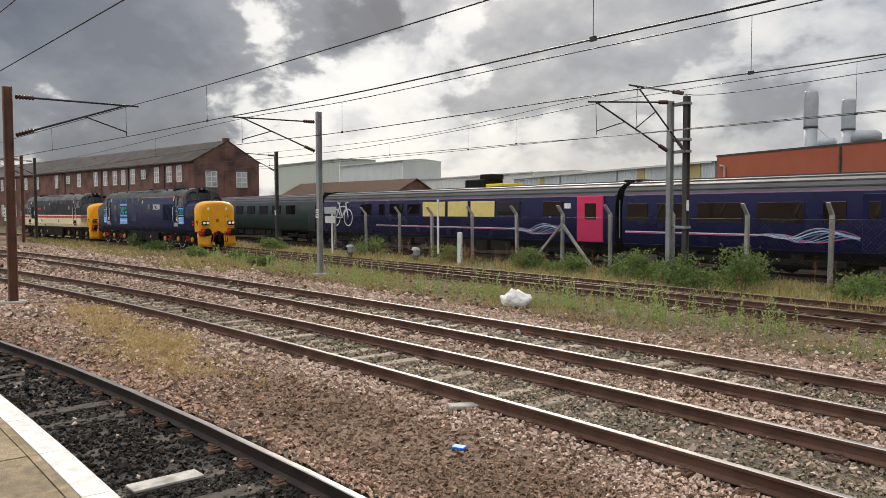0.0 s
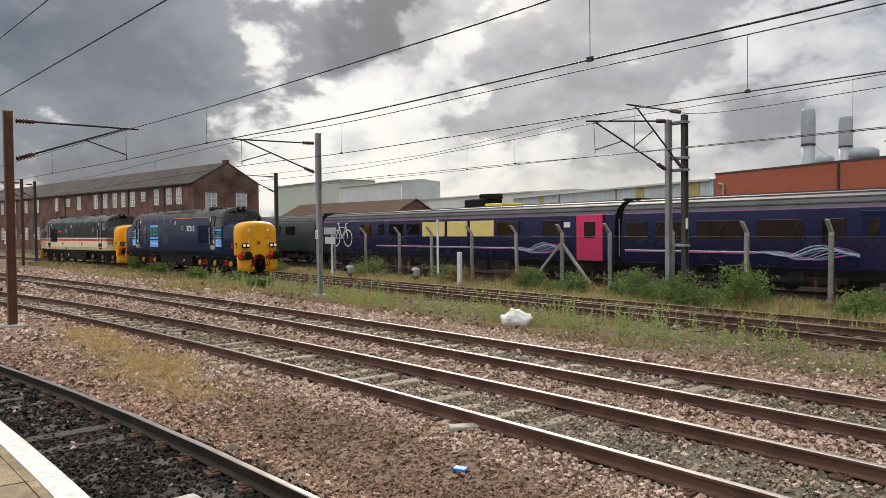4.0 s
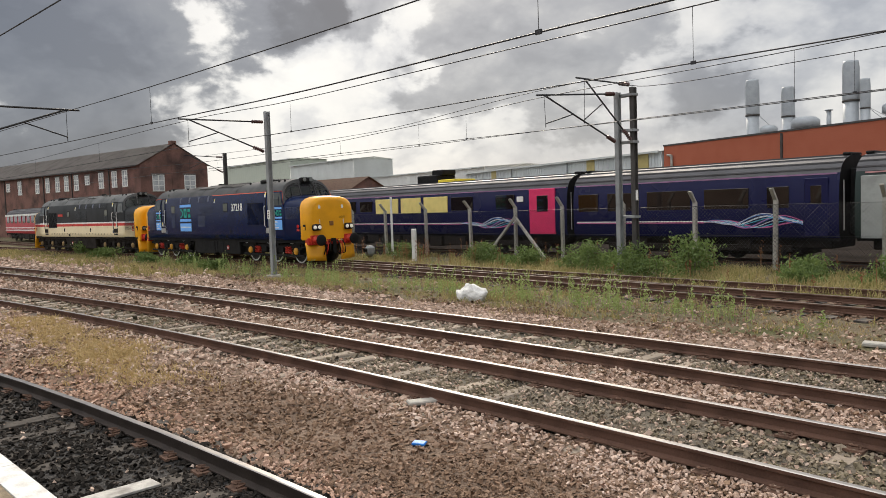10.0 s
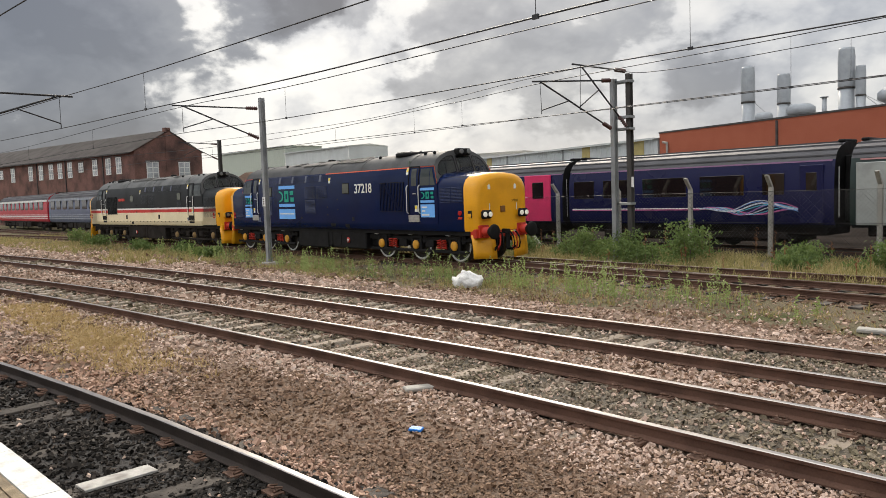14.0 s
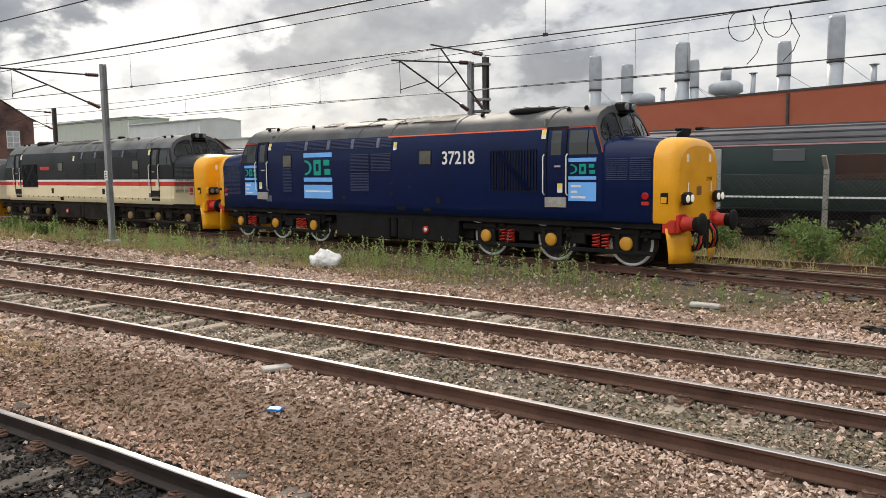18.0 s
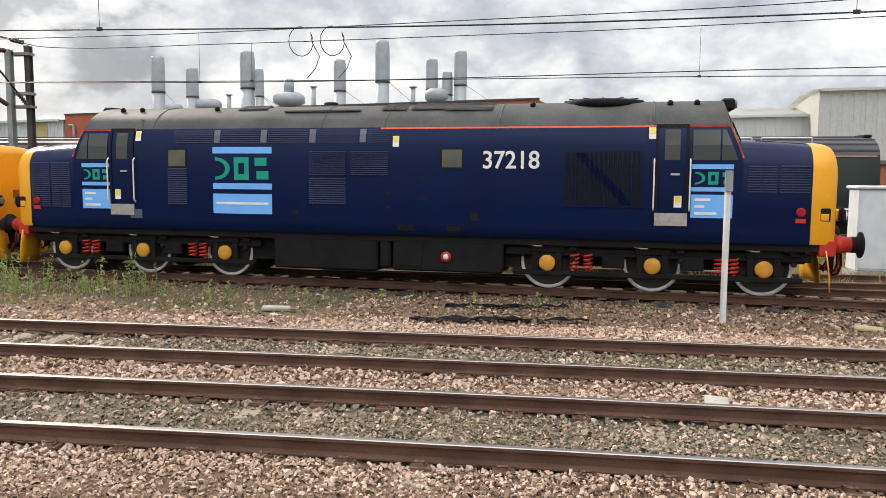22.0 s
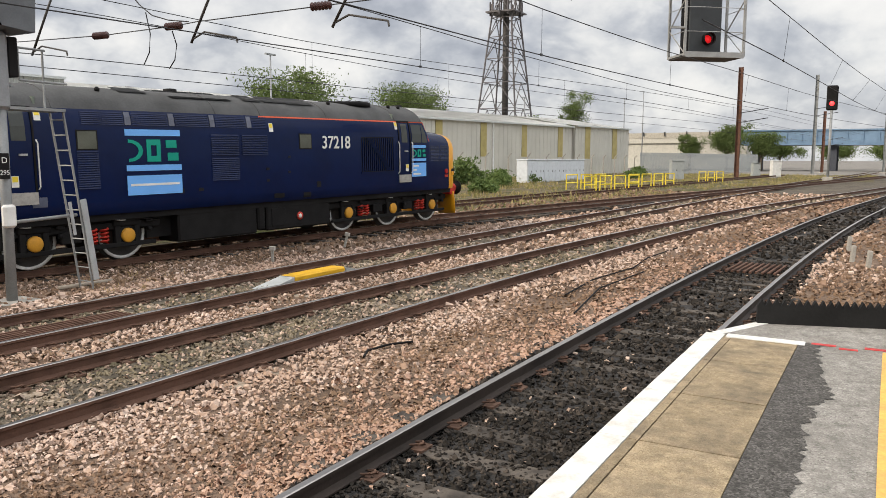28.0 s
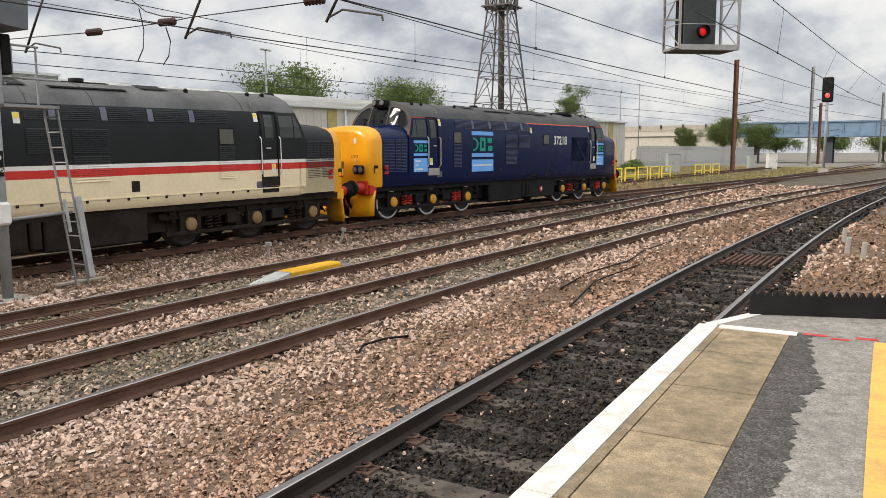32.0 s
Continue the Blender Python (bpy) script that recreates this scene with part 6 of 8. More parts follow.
def height_at(path, x):
    for a, b in zip(path, path[1:]):
        if a.x <= x <= b.x:
            return a.lerp(b, (x - a.x) / max(.001, b.x - a.x))
    return path[-1]


def catenary(plan, contact, carrier, droppers=(), label="thin dark contact and catenary wires over a track"):
    """plan: (x, y) of the line over the track; contact, carrier: (x, height) along the two wires; droppers: x of each."""
    root = thing("overhead_wire", label, "wire", group="overhead wires")
    xs, ys = zip(*plan)
    low, top = [smooth_path([(x, float(np.interp(x, xs, ys)), z) for x, z in q]) for q in (contact, carrier)]
    for x in droppers:
        a, b = height_at(low, x), height_at(top, x)
        if b.z - a.z > .08:
            bm = bmesh.new()
            tube(bm, a, b, .005, n=3)
            part("dropper", bm, m_wire, root)
            part("clip", boxes((a.x - .04, a.x + .04, a.y - .012, a.y + .012, a.z - .02, a.z + .03)), m_wire, root)
    for nm, q in (("contact_wire", low), ("catenary_wire", top)):
        bm = bmesh.new()
        wire(bm, q, .0105)
        part(nm, bm, m_wire, root)


PLAN_B = [(-76, 1.0), (-23.5, 6.2), (12.2, 6.1), (44, 2.6), (120, -12)]
catenary(PLAN_B, [(-76, 4.7), (-50, 4.55), (-23.7, 4.40), (-17, 4.24), (-10.5, 4.06), (-5.6, 4.01), (-2.8, 3.98), (3, 4.06), (8, 4.2), (14.7, 4.24), (21.4, 4.23), (44, 4.35), (80, 4.4), (120, 4.5)],
         [(-76, 5.6), (-50, 5.2), (-23.2, 5.24), (-17, 5.02), (-9.7, 4.83), (-6.1, 4.77), (0, 4.85), (6, 5.05), (11.4, 5.2), (14.7, 5.12), (21.3, 5.09), (28.8, 5.18), (44, 5.3), (80, 5.2), (120, 5.6)], (-40, -31, -17, -5.6, 2.5, 14.7, 22, 30, 37))
PLAN_A = [(-76, 8.2), (-27.1, 11.1), (12.2, 9.9), (62, 7.0), (130, 2)]
catenary(PLAN_A, [(-76, 4.8), (-50, 4.7), (-27, 4.66), (-19.3, 4.44), (-9.8, 4.29), (-6.5, 4.23), (-3.8, 4.18), (0, 4.15), (5, 4.2), (10.6, 4.30), (16, 4.39), (23, 4.47), (36, 4.62), (62, 4.7), (130, 4.8)],
         [(-76, 5.7), (-50, 5.35), (-27, 5.58), (-19.3, 5.28), (-9.8, 5.12), (-6.5, 5.06), (-2, 5.03), (3, 5.06), (7.7, 5.19), (11.4, 5.41), (13.4, 5.39), (17, 5.33), (19.6, 5.28), (36, 5.2), (62, 5.7), (130, 5.8)], (-45, -36, -19.3, -6.5, 3.5, 16.5, 23, 31, 40, 50))
PLAN_L = [(-76, 17.5), (-16.5, 18.15), (12.2, 16.9), (60, 9.6), (130, 3)]
catenary(PLAN_L, [(-76, 5.0), (-40, 4.7), (-20, 4.51), (-16.3, 4.46), (-11, 4.38), (-5.5, 4.33), (-1.3, 4.36), (3.3, 4.41), (8.4, 4.45), (12.2, 4.57), (21, 4.57), (40, 4.6), (60, 4.7), (130, 4.8)],
         [(-76, 6.1), (-45, 5.2), (-31.9, 5.04), (-20, 5.35), (-16.5, 5.49), (-9, 5.5), (-2.4, 5.6), (4.4, 5.73), (9, 5.93), (12.2, 6.06), (19, 5.84), (24.7, 5.81), (29.5, 5.86), (48, 6.04), (60, 6.0), (130, 5.8)], (-40, -28, -20.1, -8.5, 20, 27, 36))
PLAN_M = [(-52.5, 22.6), (-16.5, 20.0), (12.2, 18.5), (60, 14.0), (130, 8)]
catenary(PLAN_M, [(-52.5, 5.2), (-30, 4.85), (-15.3, 4.67), (-6, 4.56), (3.6, 4.49), (9, 4.42), (12.2, 4.45), (30, 4.5), (60, 4.7), (130, 4.8)],
         [(-52.5, 6.3), (-30, 5.75), (-16.4, 6.1), (-13.9, 5.59), (-8.9, 5.54), (-2, 5.58), (1.8, 5.62), (8.9, 5.79), (12.2, 6.0), (30, 5.7), (60, 5.9), (130, 5.8)], (-26, -7.9, 3.2, 22, 30))
catenary([(-40, -.09), (12.2, 4.55)], [(-40, 4.75), (-15, 4.75), (12.2, 4.8)], [(-40, 5.8), (-15, 5.75), (12.2, 5.8)], (), "thin dark wires over the platform track")
catenary([(12.2, 2.3), (50, -1.6), (120, -20)], [(12.2, 4.25), (50, 4.3), (120, 4.5)], [(12.2, 5.25), (31, 4.95), (50, 5.3), (85, 5.0), (120, 5.6)], (18, 25, 31, 38, 45))
# loops of jumper cable between the two wires
for x in (-6.35, -5.55):
    bm = bmesh.new()
    wire(bm, [(x + .28 * math.cos(a * .42 + 1.5), 18.9 - .1 * math.sin(a * .42), 5.45 + .36 * math.sin(a * .42 + 1.5)) for a in range(14)] + [(x + .32, 18.8, 5.4), (x + .52, 18.75, 5.05), (x + .42, 18.7, 4.75), (x + .2, 18.7, 4.52)], .011, 5)
    tagged(part("jumper_cable", bm, m_wire), "looped dark jumper cable between overhead wires", "cable")


# ---- signals and lineside things ----
def lamp_unit(root, at, d, r=.11):
    bm = bmesh.new()
    lathe(bm, [(r * .9, 0), (r * 1.15, .3), (r * 1.15, .34), (r * 1.08, .34), (r * .82, .02)], 14, "z", ring_shape=True)
    return part("lens_hood", bm, m_blk, root, at=at)


def big_signal():
    root = thing("colour_light_signal", "grey colour-light signal on a post with route hood", "signal", pose(7.9, 12.5, -.22))
    bm = bmesh.new()
    tube(bm, (0, 0, 0), (0, 0, 3.3), .085, n=14)
    part("post", bm, m_mast, root)
    part("base_plate", boxes((-.35, .35, -.3, .3, -.05, .05), bevel=.02), m_conc, root)
    hd = mat("signal_grey", (.13, .14, .15), .55, vary=.15)
    part("signal_head", boxes((-.28, .12, -.14, .14, 3.2, 4.45), bevel=.06), mat("signal_case", (.26, .27, .28), .55, vary=.15), root)
    bm = bmesh.new()
    v = [(-.15, -.42, 4.5), (.4, -.42, 4.45), (.4, .3, 4.45), (-.15, .3, 4.5), (-.62, -.5, 5.06), (.42, -.45, 5.12), (.42, .34, 5.12), (-.62, .38, 5.06)]
    vs = [bm.verts.new(p) for p in v]
    for f in ((0, 1, 2, 3), (4, 5, 6, 7), (0, 1, 5, 4), (1, 2, 6, 5), (2, 3, 7, 6)):
        bm.faces.new([vs[i] for i in f])
    bmesh.ops.recalc_face_normals(bm, faces=bm.faces[:])
    part("route_hood", bm, hd, root, "dark flared route indicator hood")
    part("route_panel", boxes((.1, .14, -.38, .28, 4.55, 5.05)), m_blk, root)
    for z in (3.48, 4.0):
        bm = bmesh.new()
        lathe(bm, [(.1, -.28), (.12, -.3), (.105, -.75), (.1, -.76)], 14, "x", (0, 0, z))
        part("lens_hood", bm, m_blk, root)
    part("backboard", boxes((.16, .34, -.03, .3, 3.75, 4.4), bevel=.02), m_blk, root)
    # small subsidiary lamp on an arm
    sub = part("subsidiary_signal", boxes((-.62, -.3, -.13, .13, 2.62, 2.98), bevel=.06), hd, root)
    bm = bmesh.new()
    tube(bm, (-.45, 0, 2.6), (0, 0, 2.6), .03)
    part("bracket", bm, m_mast, sub)
    for dz in (0, .18):
        bm = bmesh.new()
        lathe(bm, [(.06, -.6), (.075, -.62), (.07, -.85)], 12, "x", (0, 0, 2.72 + dz))
        part("lens_hood", bm, m_blk, sub)
    pl = part("identity_plate", boxes((-.14, .02, -.115, -.09, 2.08, 2.5)), m_blk, root)
    for tx, z, sz in (("D", 2.34, .14), ("295", 2.15, .11)):
        lettering("identity_text", tx, sz, m_lwhite, pl, pose(-.115 if tx == "D" else -.145, -.118, z, 90, 0, 0), .002)
    part("cable_box", boxes((-.16, .06, -.2, -.07, 1.28, 1.66), bevel=.04), m_lwhite, root)
    # ladder, platform and rails
    lad = part("ladder", boxes((.95, 1.0, .12, .16, -.0, .02)), m_mast, root)
    xa, xb, za, zb = 1.52, 1.08, .0, 3.25
    for y in (-.05, .32):
        bm = bmesh.new()
        tube(bm, (xa, y, za), (xb, y, zb), .022, n=6)
        part("stile", bm, m_mast, lad)
    for k in range(12):
        f = (k + .6) / 12.2
        bm = bmesh.new()
        x, z = xa + (xb - xa) * f, za + (zb - za) * f
        tube(bm, (x, -.05, z), (x, .32, z), .014, n=5)
        part("rung", bm, m_mast, lad)
    part("climb_guard", boxes((-.06, .06, -.015, .015, 0, 1.5), (-.30, -.24, -.012, .012, .9, 1.5), bevel=.006), mat("galv_sheet", (.42, .44, .45), .45, metal=.3), lad, at=pose(1.56, -.09, .2, 0, -7.7, 0))
    bar("stay", root, m_mast, (0, 0, 1.35), (1.35, .1, 1.4), .03)
    part("landing", boxes((.1, 1.1, -.1, .4, 3.22, 3.27)), m_mast, root)
    for a, b in (((.15, .4, 3.25), (.15, .4, 4.3)), ((1.05, .4, 3.25), (1.05, .4, 4.3)), ((.15, .4, 4.3), (1.1, .4, 4.3)), ((.6, .4, 3.75), (1.5, .4, 3.75)), ((.6, .4, 3.75), (.6, .4, 4.3)), ((.15, -.1, 3.6), (.15, .4, 3.6))):
        bar("guard_rail", root, m_mast, a, b, .02, n=6)


big_signal()


HUNG = pose(25.8, 5.495, 5.486, 0, 0, 38) @ pose(0, -1.0, 0)


def hung_signal():
    root = thing("hanging_signal", "caged colour-light signal showing red, hung over the tracks", "signal", HUNG)
    st = mat("cage_steel", (.36, .36, .345), .5, metal=.3, vary=.15)
    W, D, Hh = 1.0, 1.15, 2.6
    for y in (-W, W):
        for x in (0, D):
            part("corner_post", boxes((x - .035, x + .035, y - .035, y + .035, 0, Hh)), st, root)
        part("side_rail", boxes((0, D, y - .03, y + .03, .0, .07)), st, root)
        bar("brace", root, st, (0, y, .05), (D, y, .9), .02, n=5)
        bar("brace", root, st, (D, y, .9), (0, y, 1.8), .02, n=5)
    part("front_beam", boxes((-.05, .05, -W, W, -.05, .12)), st, root)
    part("floor_plate", boxes((0, D, -W, W, -.04, .0)), m_mastd, root)
    part("backboard", boxes((.25, .3, -.35, .75, .12, 2.4), bevel=.02), mat("board_grey", (.05, .055, .058), .6, vary=.1), root)
    bm = bmesh.new()
    lathe(bm, [(.2, .24), (.2, .05), (.185, .05), (.185, .22)], 18, "x", (0, .12, .55), ring_shape=True)
    part("lens_hood", bm, m_blk, root)
    bm = bmesh.new()
    lathe(bm, [(.13, .24), (.11, .2), (.02, .18)], 18, "x", (0, .12, .55))
    part("lamp_lens", bm, glow("lamp_red", (1.0, .015, .02), .30), root)
    part("cable_tray", boxes((.32, .5, .78, .92, .1, 2.4)), m_blk, root)
    part("signal_case", boxes((.35, 1.0, -.25, .65, .1, 2.3), bevel=.03), m_blk, root)
    for z in (.75, 1.5, 2.2):
        bar("cage_rail", root, st, (0, -W, z), (0, W, z), .012, n=5)
        bar("cage_rail", root, st, (0, W, z), (D, W, z), .012, n=5)
        bar("cage_rail", root, st, (0, -W, z), (D, -W, z), .012, n=5)
    part("side_arm", boxes((-.05, .05, W, W + .5, .82, .88)), st, root)
    for y in (-W, W):
        part("hanger", boxes((.5, .6, y - .05, y + .05, Hh, Hh + 3)), st, root)
    part("gantry_beam", boxes((.3, .8, -6, 16, Hh + 3, Hh + 3.5), bevel=.02), st, root)


hung_signal()


def small_signal(x, y, h):
    root = thing("colour_light_signal", "slim post signal showing a red lamp", "signal", pose(x, y, -.2))
    bar("post", root, m_mast, (0, 0, 0), (0, 0, h - 2.6), .14, n=10)
    part("signal_head", boxes((-.2, .2, -.55, .55, h - 2.6, h), bevel=.12), m_blk, root)
    bm = bmesh.new()
    lathe(bm, [(.24, -.2), (.24, -.24), (.02, -.26)], 14, "x", (0, 0, h - 1.9))
    part("lamp_lens", bm, glow("lamp_red", (1.0, .03, .03), 2.5), root)
    part("base_box", boxes((-.4, .4, -.5, .5, 0, .6), bevel=.05), m_conc, root)


small_signal(93, 4.6, 10.2)
for x, y, h, m in ((98, 14.6, 12.9, m_mastb), (138, 9.1, 15.5, m_mast), (175, -1, 13.5, m_mast), (160, 9, 11.0, m_mastb), (230, -4, 14, m_mast)):
    r = plain_mast(x, y, -.2, h, .5, m, "tall distant overhead line mast beside the junction")
    for z in (h - 6.2, h - 5.1):
        bar("arm", r, m_wire, (0, 0, z), (0, -3.2, z + .5), .05, n=5)


def tpws():
    root = thing("track_magnet", "yellow and grey magnet ramp between the rails", "track magnet", pose(12.4, line_y("a", 12.4) - .1, -.18, 0, 0, line_turn("a", 12.4)))
    part("ramp", boxes((-.85, .75, -.18, .18, .0, .17), bevel=.03), mat("magnet_yellow", (.72, .40, .02), .5, vary=.12), root)
    for d, l in ((-1, .75), (1, .7)):
        bm = bmesh.new()
        x0 = -.85 if d < 0 else .75
        prism(bm, [(-.18, 0), (.18, 0), (.18, .16), (-.18, .16)], x0, x0 + d * .01)
        vs = [bm.verts.new(p) for p in ((x0, -.18, .15), (x0, .18, .15), (x0 + d * l, .2, .01), (x0 + d * l, -.2, .01))]
        bm.faces.new(vs)
        lo = [bm.verts.new(p) for p in ((x0, -.18, 0), (x0, .18, 0), (x0 + d * l, .2, 0), (x0 + d * l, -.2, 0))]
        for i in range(4):
            bm.faces.new((vs[i], vs[(i + 1) % 4], lo[(i + 1) % 4], lo[i]))
        bmesh.ops.recalc_face_normals(bm, faces=bm.faces[:])
        part("end_ramp", bm, mat("ramp_grey", (.45, .46, .45), .5, vary=.15), root)


tpws()


def stake(x, y, z, h, w, m, label, lean=0, cap=None):
    root = thing("marker_post", label, "post", pose(x, y, z, lean, lean * .5, 20))
    part("post", boxes((-w / 2, w / 2, -w / 2, w / 2, 0, h), bevel=w * .15), m, root)
    if cap:
        part("cap", boxes((-w, w, -w, w, h, h + cap), bevel=.01), m, root)


m_pale = mat("post_white", (.66, .66, .63), .6, vary=.12)
stake(2.8, 13.5, -.3, 2.5, .085, m_pale, "slim white marker post with a grey lamp box")
stake(13.9, 12.1, -.3, .38, .06, m_conc, "short concrete lineside stump", cap=.1)
stake(17.2, 12.5, -.3, .42, .06, m_conc, "short leaning stump with a pale cap", 12, .1)
part("lamp_box", boxes((2.74, 2.86, 13.40, 13.46, 1.95, 2.3), bevel=.01), m_mast, bpy.data.objects["marker_post"], at=pose(2.8, 13.5, -.3, 0, 0, 20).inverted())
stake(-30.8, 22.6, -.35, 3.1, .09, m_pale, "white sign post with a small dark plate")
stake(-28.8, 22.4, -.35, 1.55, .2, m_pale, "pale plastic marker post in weeds")
stake(-40.5, 22.0, -.35, 2.6, .09, m_pale, "white post with a two-part notice board")
nb = thing("notice_board", "two-part grey notice board on a white post", "sign", pose(-40.5, 21.9, 0))
part("upper_panel", boxes((-.7, .7, -.04, .0, 2.05, 2.45), bevel=.01), mat("sign_grey", (.4, .42, .44), .5), nb)
part("lower_panel", boxes((-.6, .6, -.04, .0, 1.5, 1.9), bevel=.01), mat("sign_pale", (.6, .6, .58), .5), nb)
for x, y in ((-31.6, 21.8), (38.8, 23.7), (-36.5, 20.9)):
    root = thing("ground_signal", "grey dwarf ground signal beside the siding", "signal", pose(x, y, -.35))
    part("case", boxes((-.25, .25, -.2, .2, .25, .75), bevel=.12), m_mast, root)
    part("leg", boxes((-.08, .08, -.08, .08, 0, .3)), m_mastd, root)
    bm = bmesh.new()
    lathe(bm, [(.1, -.22), (.1, -.32), (.09, -.33)], 12, "y", (0, 0, .55))
    part("lens_hood", bm, m_blk, root)
stake(33.5, 22.1, -.3, 1.9, .09, m_pale, "white marker post in the grass")
for x, y in ((20.0, .0), (21.0, .35), (23.4, .5)):
    stake(x, y, -.25, .45, .1, m_conc, "small concrete stake in brown ballast", 5)


def cabinet(x, y, w, d, h, m, label, n=1, turn=0):
    root = thing("equipment_cabinet", label, "cabinet", pose(x, y, -.3, 0, 0, turn), "lineside cabinets")
    part("plinth", boxes((-w / 2 - .05, w / 2 + .05, -d / 2 - .05, d / 2 + .05, 0, .15)), m_conc, root)
    part("body", boxes((-w / 2, w / 2, -d / 2, d / 2, .15, h), bevel=.03), m, root)
    part("lid", boxes((-w / 2 - .06, w / 2 + .06, -d / 2 - .08, d / 2 + .06, h, h + .08), bevel=.02), m, root)
    for k in range(n):
        x0 = -w / 2 + k * w / n
        dr = part("door", boxes((x0 + .04, x0 + w / n - .04, -d / 2 - .025, -d / 2, .22, h - .06), bevel=.008), m, root)
        part("handle", boxes((x0 + w / n - .2, x0 + w / n - .15, -d / 2 - .05, -d / 2 - .025, h * .5, h * .5 + .18)), m_mastd, dr)


m_cabw = mat("cabinet_pale", (.60, .63, .66), .5, vary=.08)
for k in range(5):
    cabinet(70.6 + k * 2.9, 29.6 - k * .1, 2.7, 1.2, 2.35, m_cabw, "row of pale grey steel lineside cabinets", 3, -8)
cabinet(7.9, 20.9, 1.0, .7, 2.2, m_cabw, "pale grey steel relay cabinet beside the siding", 1)
cabinet(92.3, 20.3, 1.5, .9, 2.3, mat("cabinet_grey", (.35, .37, .36), .5, vary=.1), "grey steel lineside cabinet in the grass", 2, -60)
cabinet(120, 15.3, 1.05, .9, 1.95, mat("cabinet_grey", (.35, .37, .36), .5, vary=.1), "small grey lineside cabinet in the grass", 1, -60)
cabinet(113.8, 12.0, 1.2, .9, 2.3, m_pale, "white lineside cabinet in the grass", 1, -60)


def yellow_rails(p, n):
    root = thing("guard_rail_pen", "yellow tubular guard rails round a lineside pit", "railing", pose(p[0], p[1], -.3, 0, 0, -14), "yellow guard rails")
    for k in range(n):
        for h in (0, 1):
            x = k * 2.0 + h * 1.5
            bar("upright", root, m_hazard, (x, 0, 0), (x, 0, 1.35), .045, n=6)
        for z in (.7, 1.3):
            bar("rail", root, m_hazard, (k * 2.0, 0, z), (k * 2.0 + 1.5, 0, z), .045, n=6)


yellow_rails((52, 17.6), 4)
yellow_rails((61, 17.0), 4)
yellow_rails((56, 20.4), 3)
yellow_rails((78, 15.0), 3)


# scaffold, doors and rusty frame in front of the cream shed
def shed_clutter():
    base = upright((38.2, 55.5), (115.7, 40.0))
    tubes = mat("scaffold_steel", (.36, .35, .33), .5, metal=.5, vary=.2)
    rust = mat("rusty_frame", (.24, .15, .10), .8, vary=.35, scale=2)
    root = thing("scaffold", "steel scaffold platform with guard rails by the shed", "scaffold", base @ pose(21.4, 0, -.3))
    for x in (0, 2.2, 4.4, 6.5):
        for y in (0, 1.2):
            bar("standard", root, tubes, (x, y, 0), (x, y, 5.1 if x < 3 else 4.2), .05, n=6)
    for z in (1.0, 2.2, 4.1, 4.9):
        bar("ledger", root, tubes, (0, 0, z), (6.5 if z < 4.5 else 3.2, 0, z), .045, n=6)
        bar("ledger", root, tubes, (0, 1.2, z), (6.5 if z < 4.5 else 3.2, 1.2, z), .045, n=6)
    bar("brace", root, tubes, (0, 0, 4.1), (4.4, 0, .3), .04, n=6)
    part("deck", boxes((0, 6.5, 0, 1.2, 4.1, 4.18)), rust, root)
    part("panel", boxes((.6, 2.6, .5, .56, .6, 3.6)), rust, root)
    part("panel", boxes((4.9, 6.2, .5, .56, .2, 3.9)), rust, root)
    root = thing("shed_doors", "pair of dull olive steel shed doors", "door", base @ pose(17.8, 1.35, -.3))
    for x in (0, 1.75):
        part("leaf", boxes((x, x + 1.7, 0, .1, 0, 2.9), bevel=.02), mat("door_olive", (.30, .31, .22), .6, vary=.15, scale=1), root)
        part("door_handle", boxes((1.55 if x < 1 else 1.9, 1.65 if x < 1 else 2.0, -.05, 0, 1.2, 1.4)), m_mastd, root)
    root = thing("steel_trolley", "grey steel cage trolley standing by the shed", "trolley", base @ pose(15.4, .2, -.3))
    for x in (0, 1.4):
        for y in (0, .9):
            bar("upright", root, tubes, (x, y, 0), (x, y, 3.7), .05, n=6)
    for z in (.4, 1.4, 2.4, 3.6):
        bar("rung", root, tubes, (0, 0, z), (1.4, 0, z), .04, n=6)
        bar("rung", root, tubes, (0, .9, z), (1.4, .9, z), .04, n=6)


shed_clutter()

# cream shed, side sheds, bridge, tower
P0, P1 = (38.5, 57.1), (116.0, 41.6)
L = gap(P0, P1)
strips = [(x - .65, x + .65, 2.45, 6.9) for x in (6.5, 14.8, 22.6, 30.5, 38.7, 47.4, 56.5, 66.0, 75.6)]
root, _ = shed("long cream clad depot shed with pale sheet roof", P0, P1, 7.1, 1.0, m_shedc, strips, depth=26, rise=2.2, roof=m_roofw)
for x in (32.2, 58.4):
    part("downpipe", boxes((x, x + .2, -.2, 0, 0, 7)), m_lwhite, root)
shed("lower cream clad depot shed end", (116.3, 41.2), (134, 37.8), 7.3, 1.0, m_shedc, [(3, 4.6, 2.2, 7.2), (12, 13.6, 2.2, 7.2)], depth=24, rise=1.9, roof=m_roofw)
shed("pale stepped factory shed with sheet roof", (6, 74), (30, 70), 7.4, .8, m_shedg, depth=20, rise=1.4, roof=m_roofw)
shed("tall pale factory block with a flat roof", (20.5, 66), (44, 62), 9.0, .8, mat("cladding_stone", (.46, .47, .44), .6, vary=.08), depth=20, rise=.5, roof=m_roofw)
root = thing("brick_store", "low red brick store with grey roof", "building", pose(18, 52, -.3))
part("wall", boxes((0, 14, 0, 8, 0, 3.2)), m_redbrick, root)
part("roof", boxes((-.3, 14.3, -.3, 8.3, 3.2, 3.5), bevel=.05), m_slate, root)
